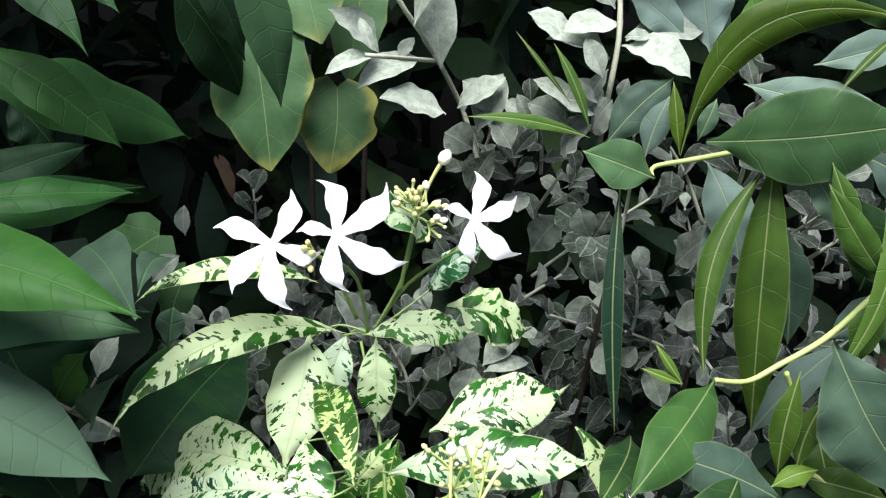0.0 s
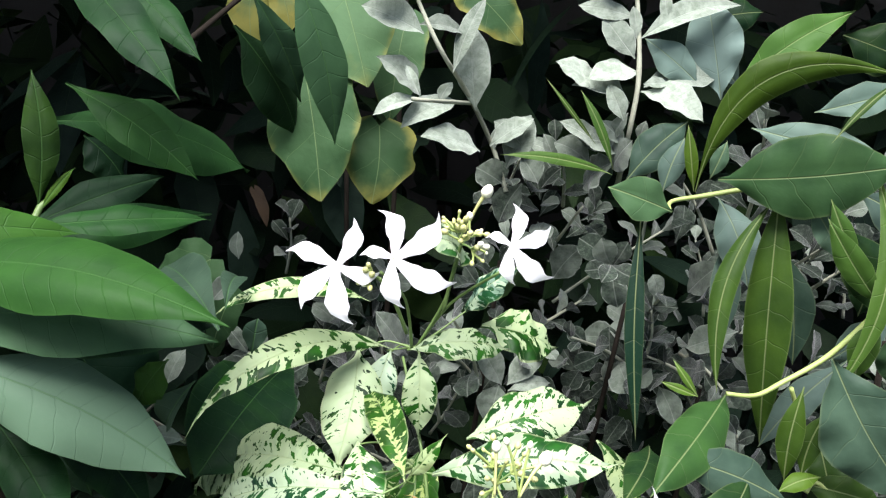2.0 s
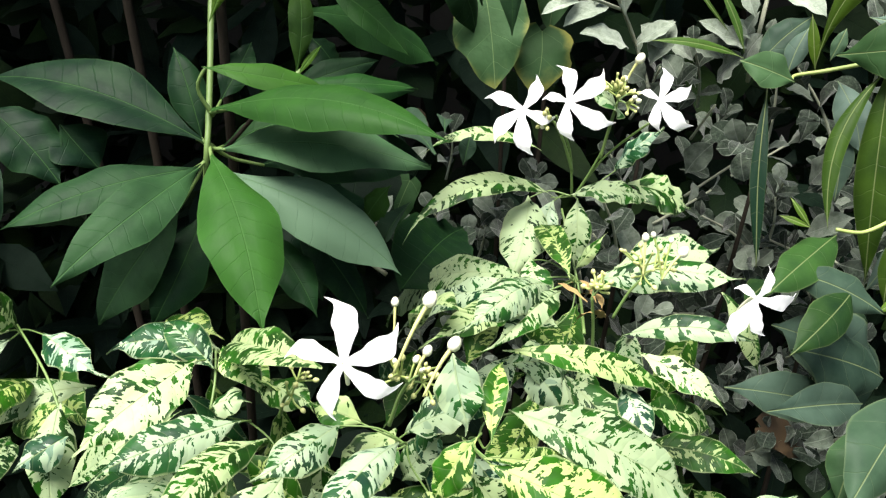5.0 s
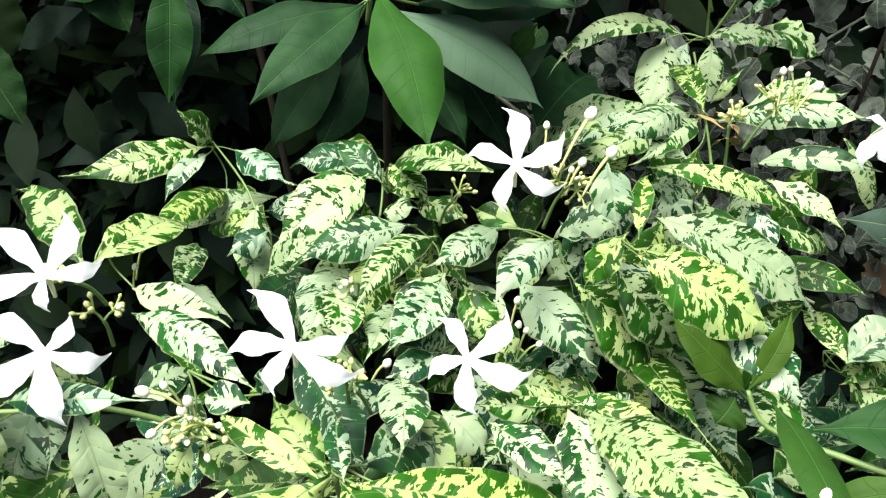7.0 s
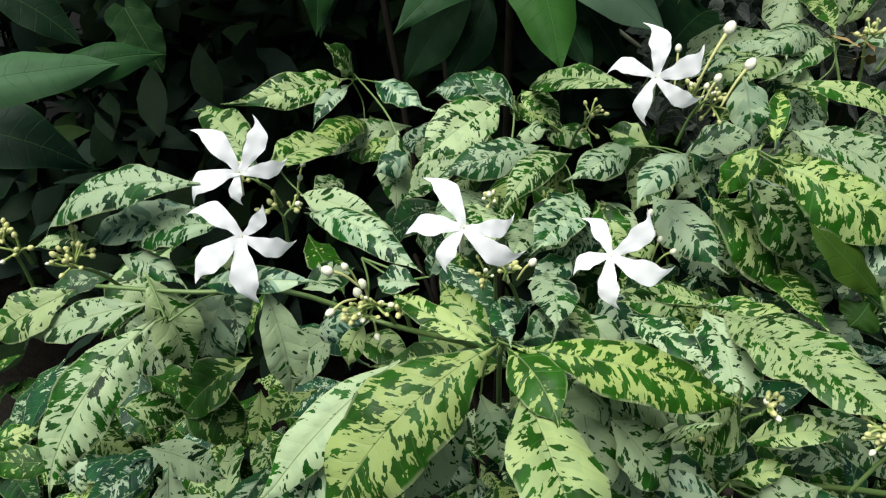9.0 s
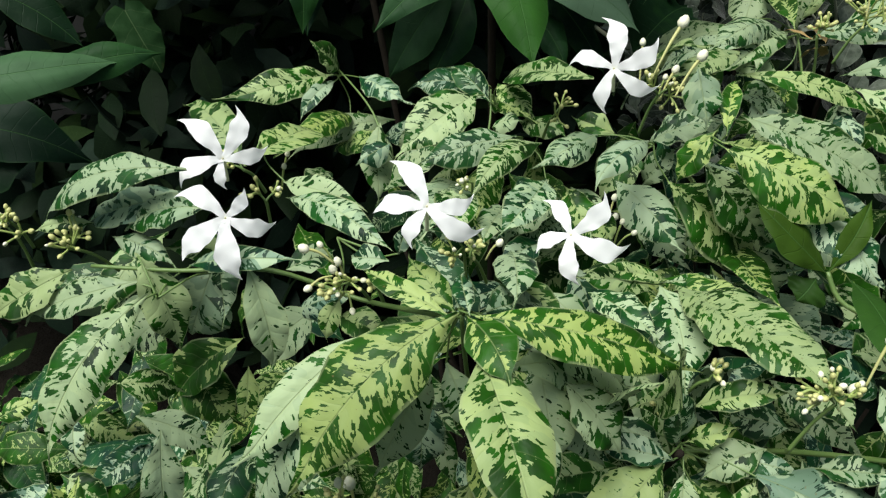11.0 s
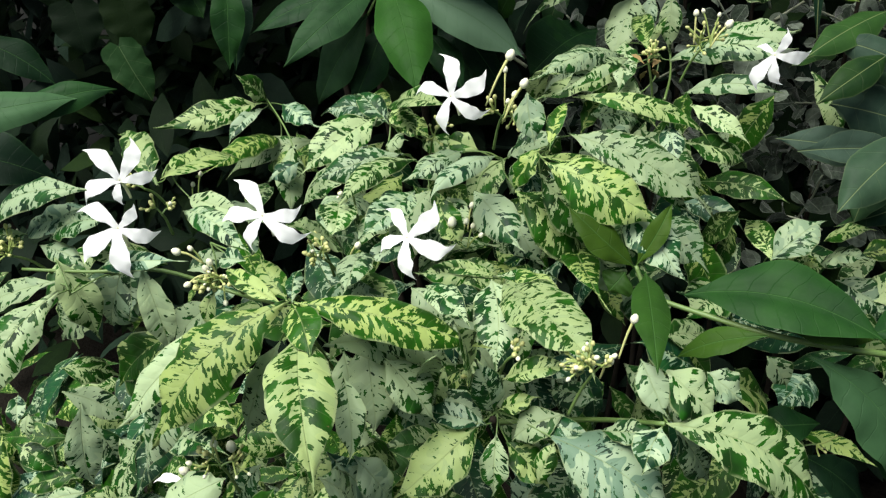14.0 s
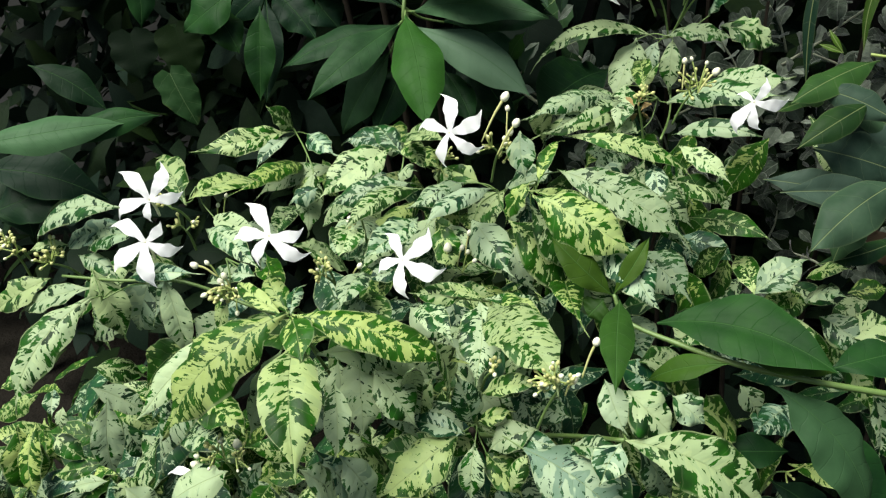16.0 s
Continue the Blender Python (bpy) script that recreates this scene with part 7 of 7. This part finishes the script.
stem(left_shrub, STALK, ((-0.253, 0.329, 1.218), (-0.243, 0.304, 1.167), (-0.238, 0.290, 1.136), (-0.236, 0.282, 1.115), (-0.242, 0.291, 1.093)), 0.0021, 0.0017)
stem(left_shrub, BARK, ((-0.363, 0.261, 1.186), (-0.353, 0.241, 1.154), (-0.349, 0.229, 1.137)), 0.0020, 0.0015)
stem(left_shrub, BARK, ((-0.207, 0.360, 1.052), (-0.160, 0.365, 1.002)), 0.0020, 0.0020)
stem(left_shrub, BARK, ((-0.210, 0.301, 1.142), (-0.234, 0.305, 1.116)), 0.0012, 0.0015)
stem(left_shrub, STALK, ((-0.206, 0.314, 1.150), (-0.200, 0.326, 1.155), (-0.198, 0.332, 1.162), (-0.196, 0.336, 1.165)), 0.0022, 0.0012)
stem(left_shrub, BARK, ((-0.153, 0.394, 1.237), (-0.139, 0.431, 1.259), (-0.123, 0.453, 1.279)), 0.0016, 0.0016)
stem(right_shrub, YOUNG_STALK, ((0.224, 0.345, 1.154), (0.206, 0.344, 1.143), (0.185, 0.343, 1.117), (0.164, 0.340, 1.102), (0.150, 0.335, 1.096), (0.135, 0.332, 1.097)), 0.0016, 0.0011)
stem(right_shrub, YOUNG_STALK, ((0.174, 0.363, 1.204), (0.151, 0.378, 1.192), (0.125, 0.382, 1.184), (0.107, 0.379, 1.180), (0.104, 0.367, 1.177)), 0.0017, 0.0009)
stem(right_shrub, YOUNG_STALK, ((0.169, 0.341, 1.099), (0.175, 0.343, 1.087), (0.181, 0.342, 1.072)), 0.0012, 0.0010)
stem(right_shrub, YOUNG_STALK, ((0.181, 0.329, 1.049), (0.186, 0.331, 1.054), (0.196, 0.326, 1.049)), 0.0015, 0.0010)
stem(low_shrub, STALK, ((0.023, 0.117, 0.980), (0.035, 0.112, 0.965), (0.069, 0.107, 0.961), (0.105, 0.102, 0.960), (0.147, 0.125, 0.946), (0.200, 0.157, 0.930)), 0.0013, 0.0022)
stem(silver_shrub, SILVER_BARK, ((0.028, 0.492, 1.156), (0.016, 0.503, 1.185), (-0.003, 0.474, 1.220), (-0.020, 0.445, 1.245), (-0.039, 0.460, 1.278), (-0.053, 0.475, 1.307), (-0.064, 0.493, 1.346)), 0.0017, 0.0010)
stem(silver_shrub, SILVER_BARK, ((0.099, 0.486, 1.167), (0.095, 0.452, 1.204), (0.097, 0.456, 1.240), (0.092, 0.475, 1.291), (0.086, 0.488, 1.323), (0.081, 0.500, 1.359)), 0.0018, 0.0010)
stem(silver_shrub, SILVER_BARK, ((0.002, 0.491, 1.212), (-0.020, 0.418, 1.218), (-0.032, 0.407, 1.219)), 0.0014, 0.0010)
stem(silver_shrub, SILVER_BARK, ((0.076, 0.562, 1.058), (0.093, 0.566, 1.072), (0.116, 0.567, 1.092)), 0.0014, 0.0010)
stem(silver_shrub, SILVER_BARK, ((0.072, 0.548, 1.111), (0.084, 0.522, 1.144)), 0.0013, 0.0010)
stem(silver_shrub, SILVER_BARK, ((-0.212, 0.383, 1.052), (-0.177, 0.374, 1.038), (-0.146, 0.376, 1.019)), 0.0020, 0.0016)
stem(left_shrub, TWIG_BARK, ((-0.196, 0.344, 1.073), (-0.168, 0.349, 1.052), (-0.136, 0.350, 1.035)), 0.0014, 0.0011)
stem(left_shrub, TWIG_BARK, ((-0.160, 0.348, 1.048), (-0.152, 0.350, 1.057), (-0.149, 0.354, 1.064)), 0.0009, 0.0007)
stem(ivy, BARK, ((-0.150, 0.583, 1.221), (-0.110, 0.598, 1.248), (-0.080, 0.613, 1.288)), 0.0014, 0.0014)


# ---------------------------------------------------------------- twigs
def twigs(shrub, hubs, reach, radius, material):
    """A thin stalk from the foot of each blade to the node that bears it."""
    for name, b, t, n, w, tone in [p for p in placed if p[0] == shrub.name]:
        hub = min((Vector(h) for h in hubs), key=lambda h: (h - b).length)
        gap = (hub - b).length
        if 0.004 < gap < reach:
            back = (b - t).normalized()
            middle = b.lerp(hub, 0.45) + back * min(0.005, gap * 0.2) + Vector((0, 0.001, -0.001))
            stem(shrub, material, (b + (t - b) * 0.03, middle, hub), radius, radius * 1.4, "twig")


twigs(jasmine, ((-0.129, -0.014, 0.998), (-0.03, 0.024, 0.922), (-0.053, 0.093, 0.968), (-0.078, 0.152, 1.022), (-0.046, 0.147, 1.034), (-0.168, 0.186, 1.0), (-0.199, 0.222, 1.008),
                (-0.324, 0.218, 1.016), (-0.278, 0.053, 1.03), (-0.276, -0.045, 0.985), (-0.2, 0.0, 1.012), (0.063, 0.034, 0.945), (0.089, 0.272, 0.92), (-0.02, 0.362, 1.094), (-0.012, 0.31, 1.056)), 0.038, 0.00042, STALK)
twigs(left_shrub, ((-0.237, 0.289, 1.12), (-0.235, 0.287, 1.14)), 0.05, 0.001, STALK)

# ---------------------------------------------------------------- inner foliage
def loose_leaf(rng, base, aim, length, width, outline, tone, nu=9, nv=2):
    """A blade in world coordinates for joined foliage."""
    aim = Vector(aim).normalized()
    normal = Vector((rng.gauss(0, 0.5), rng.gauss(-0.5, 0.4), 0.8))
    m = np.array(basis(base, Vector(base) + aim * length, normal))
    p, q, me, un = leaf_geometry(length, width, outline, rng.uniform(0.03, 0.12), rng.uniform(-0.05, 0.05), tone, rng, nu, nv)
    return p @ m[:3, :3].T + m[:3, 3], q, me, un, rng.random(), tone


def foliage(name, shrub, material, pieces, label=""):
    ob = new(name, leaf_mesh(name, pieces, material))
    if shrub is not None:
        under(ob, shrub, Matrix())
    return tagged(ob, label, kind="stuff")


HOLLOWS = [Vector(p) for p in ((-0.21, 0.04, 0.84), (-0.37, 0.04, 0.86), (-0.30, 0.06, 0.93), (-0.03, 0.20, 0.90), (0.08, 0.14, 0.84), (-0.38, -0.03, 0.88), (-0.09, 0.08, 0.80), (-0.38, -0.01, 0.79), (-0.26, 0.10, 0.78))]


def inner_leaves():
    """The leaves between and behind the outer ones, down to the shaded foot of the shrub."""
    rng = random.Random(5)
    outer = [p for p in placed if p[0] == jasmine.name and p[1].y < 0.36 and p[1].z < 1.10]
    singles = 0
    pieces = []
    for k in range(420):
        _, b, t, n, w, tone = rng.choice(outer)
        deep = rng.uniform(0.05, 0.20)
        base = b.lerp(t, rng.random()) + Vector((rng.gauss(0, 0.03), deep * 0.8, -deep * rng.uniform(0.5, 1.0)))
        if noise.noise(base * 14.0) > 0.16 or min((base - h).length for h in HOLLOWS) < 0.06:
            continue
        aim = Vector((rng.gauss(0, 0.7), rng.gauss(-0.4, 0.4), rng.gauss(-0.45, 0.35))).normalized()
        length = rng.uniform(0.045, 0.085)
        if singles < 70 and deep < 0.12:
            leaf(jasmine, VARIEGATED, tuple(base), tuple(base + aim * length), (rng.gauss(0, 0.35), -0.6, 0.7), length * rng.uniform(0.32, 0.42), 0.10, 0.0, rng.uniform(-0.8, 0.2), "drip", fine=False)
            singles += 1
        else:
            # low tone adds dark green so these leaves read as shaded
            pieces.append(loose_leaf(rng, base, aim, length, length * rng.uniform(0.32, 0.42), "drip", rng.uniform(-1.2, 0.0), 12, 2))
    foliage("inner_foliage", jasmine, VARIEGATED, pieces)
    low = []
    for k in range(2700):
        base = Vector((rng.uniform(-1.0, 0.40), rng.uniform(-0.16, 0.42), rng.uniform(0.3, 0.80) if k < 2100 else rng.uniform(0.25, 0.48)))
        spread = ((base.x + 0.30) / 0.70) ** 2 + ((base.y - 0.13) / 0.31) ** 2
        if spread > 1.0 + 0.9 * noise.noise(base * 5.0) or base.z > 0.61 + 0.25 * base.y or noise.noise(base * 10.0) > (0.0 if base.z > 0.52 else 0.6) or min((base - h).length for h in HOLLOWS) < 0.065:
            continue
        # shade at the foot is put into the colour by a lower tone
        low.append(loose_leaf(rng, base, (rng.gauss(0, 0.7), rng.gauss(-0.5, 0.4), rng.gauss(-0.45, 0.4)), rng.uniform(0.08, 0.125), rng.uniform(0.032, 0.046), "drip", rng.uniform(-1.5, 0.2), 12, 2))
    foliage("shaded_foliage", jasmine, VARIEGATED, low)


inner_leaves()


def silver_mass():
    """The dense grey undergrowth: twigs that carry spoon-shaped leaves, closest at their tips."""
    rng = random.Random(11)
    pieces, singles = [], 0
    for k in range(175):
        root = Vector((rng.uniform(-0.16, 0.36), rng.uniform(0.47, 0.68), rng.uniform(0.80, 1.15)))
        if (root.z > 1.12 and rng.random() < 0.5) or (root.x < 0.02 and root.z > 1.03):
            continue
        way = Vector((rng.gauss(0, 0.45), rng.gauss(-0.5, 0.3), rng.gauss(0.75, 0.35))).normalized()
        reach = rng.uniform(0.04, 0.09)
        if k < 100:
            stem(silver_shrub, SILVER_BARK, (root, root + way * reach * 0.5 + Vector((0.003, 0, 0.002)), root + way * reach), 0.0015, 0.0008, "twig")
        side = way.orthogonal().normalized()
        other = way.cross(side)
        for i in range(7):
            f = i / 6
            p = root + way * reach * (0.2 + 0.8 * f)
            a = i * 2.4 + k
            around = side * math.cos(a) + other * math.sin(a)
            out = (way * (0.35 + 0.9 * f) + around).normalized()
            face = (way * 0.9 - around * (0.3 + 0.7 * f) + Vector((rng.gauss(0, 0.25), -0.45, 0.25))).normalized()
            size = rng.uniform(0.018, 0.034) * (1.0 - 0.25 * f)
            width = size * rng.uniform(0.54, 0.72)
            # tone kept low: the undergrowth's shade is put into its leaf colour
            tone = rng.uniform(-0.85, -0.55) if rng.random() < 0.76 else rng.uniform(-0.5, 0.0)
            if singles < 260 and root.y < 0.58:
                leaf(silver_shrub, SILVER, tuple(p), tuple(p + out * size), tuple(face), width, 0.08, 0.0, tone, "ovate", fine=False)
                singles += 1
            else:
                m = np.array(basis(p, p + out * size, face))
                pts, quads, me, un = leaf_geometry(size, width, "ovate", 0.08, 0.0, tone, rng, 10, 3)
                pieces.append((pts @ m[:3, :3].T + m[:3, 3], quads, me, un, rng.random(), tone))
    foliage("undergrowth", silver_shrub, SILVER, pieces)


silver_mass()


def hedge():
    """Dark shrubbery at the back, far from the light; leaf colour carries the shade."""
    rng = random.Random(21)
    ob = thing("background_hedge", (0.0, 1.1, 0.0), "dense dark green hedge in deep shade", "hedge")
    for k in range(13):
        x = -1.7 + k * 0.27 + rng.gauss(0, 0.03)
        y = rng.uniform(1.2, 1.45)
        top = rng.uniform(1.5, 2.2)
        stem(ob, BARK, ((x, y, -0.02), (x + rng.gauss(0, 0.05), y + rng.gauss(0, 0.05), top * 0.5), (x + rng.gauss(0, 0.12), y + rng.gauss(0, 0.1), top)), 0.012, 0.004, "trunk")
    pieces = []
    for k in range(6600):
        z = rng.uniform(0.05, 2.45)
        # above 1.35 the hedge leans forward to shade its own face
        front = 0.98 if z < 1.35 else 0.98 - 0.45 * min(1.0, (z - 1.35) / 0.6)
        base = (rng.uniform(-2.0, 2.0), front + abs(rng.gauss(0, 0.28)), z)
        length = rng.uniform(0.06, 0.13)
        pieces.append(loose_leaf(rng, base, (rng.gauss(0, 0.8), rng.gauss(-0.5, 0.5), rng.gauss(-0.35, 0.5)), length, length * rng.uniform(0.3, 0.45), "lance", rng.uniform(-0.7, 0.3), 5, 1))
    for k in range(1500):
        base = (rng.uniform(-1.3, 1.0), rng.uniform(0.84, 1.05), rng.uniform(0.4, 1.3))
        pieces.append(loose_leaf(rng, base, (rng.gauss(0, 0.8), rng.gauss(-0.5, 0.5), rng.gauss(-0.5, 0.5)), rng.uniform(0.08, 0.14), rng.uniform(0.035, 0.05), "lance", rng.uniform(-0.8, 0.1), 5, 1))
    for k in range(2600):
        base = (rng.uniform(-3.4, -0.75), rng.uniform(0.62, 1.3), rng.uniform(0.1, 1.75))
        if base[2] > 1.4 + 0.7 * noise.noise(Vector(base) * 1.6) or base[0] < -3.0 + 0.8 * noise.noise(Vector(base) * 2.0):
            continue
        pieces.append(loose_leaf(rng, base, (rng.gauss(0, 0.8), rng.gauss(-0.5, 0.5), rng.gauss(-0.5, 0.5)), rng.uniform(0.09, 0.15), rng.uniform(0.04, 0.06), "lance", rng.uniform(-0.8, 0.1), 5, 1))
    # canopy added above, out of view, to keep the sun off the hedge
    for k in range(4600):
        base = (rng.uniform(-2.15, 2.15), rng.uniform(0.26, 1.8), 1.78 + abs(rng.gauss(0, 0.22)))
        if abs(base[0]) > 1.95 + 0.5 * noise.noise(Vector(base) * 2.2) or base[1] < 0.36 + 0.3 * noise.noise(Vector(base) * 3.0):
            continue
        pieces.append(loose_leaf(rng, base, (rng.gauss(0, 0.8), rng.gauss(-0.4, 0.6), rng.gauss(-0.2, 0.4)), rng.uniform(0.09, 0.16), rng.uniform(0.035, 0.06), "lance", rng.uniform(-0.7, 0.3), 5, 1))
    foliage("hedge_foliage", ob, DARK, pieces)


hedge()


def upper_left():
    """The broadleaf shrub goes on above, added out of view to shade the whorls."""
    rng = random.Random(31)
    pieces = []
    for k in range(46):
        node = Vector((rng.uniform(-0.9, -0.27), rng.uniform(0.18, 0.62), rng.uniform(1.44, 1.8)))
        for i in range(8):
            a = i * 0.785 + k
            aim = (math.cos(a), math.sin(a) * 0.8, rng.uniform(-0.3, 0.25))
            length = rng.uniform(0.09, 0.13)
            pieces.append(loose_leaf(rng, node, aim, length, length * 0.33, "lance", rng.uniform(-0.3, 0.3), 6, 2))
    for x, y, z in ((-0.237, 0.284, 1.38), (-0.36, 0.33, 1.5), (-0.5, 0.4, 1.55)):
        stem(left_shrub, BARK, ((-0.30, 0.52, 0.0), ((x - 0.3) / 2, (y + 0.56) / 2, z * 0.55), (x, y, z)), 0.005, 0.003)
    foliage("upper_foliage", left_shrub, GREEN, pieces)


upper_left()


def ground_stems():
    """Woody stems that carry the shrubs from the soil."""
    rng = random.Random(41)
    for shrub, tips in ((jasmine, ((-0.22, 0.12, 0.9), (-0.10, 0.08, 0.9), (0.02, 0.12, 0.88), (-0.02, 0.3, 1.02), (0.1, 0.24, 0.86), (-0.3, 0.2, 0.95))),
                        (right_shrub, ((0.22, 0.36, 1.12), (0.27, 0.42, 1.2), (0.25, 0.33, 1.0))), (low_shrub, ((0.27, 0.16, 0.9), (0.22, 0.2, 0.82))),
                        (silver_shrub, ((0.03, 0.52, 1.1), (0.12, 0.5, 1.1), (0.2, 0.56, 1.0))), (ivy, ((-0.1, 0.62, 1.2), (-0.06, 0.66, 1.3)))):
        root = Vector(shrub.location)
        for t in tips:
            t = Vector(t)
            t = t + Vector((0, 0.07, -0.10)) if shrub == jasmine else t
            middle = root.lerp(t, 0.5) + Vector((rng.gauss(0, 0.02), 0.04, 0))
            stem(shrub, BARK, (root + Vector((rng.gauss(0, 0.015), rng.gauss(0, 0.015), -0.01)), middle, t), 0.006, 0.0015)


ground_stems()
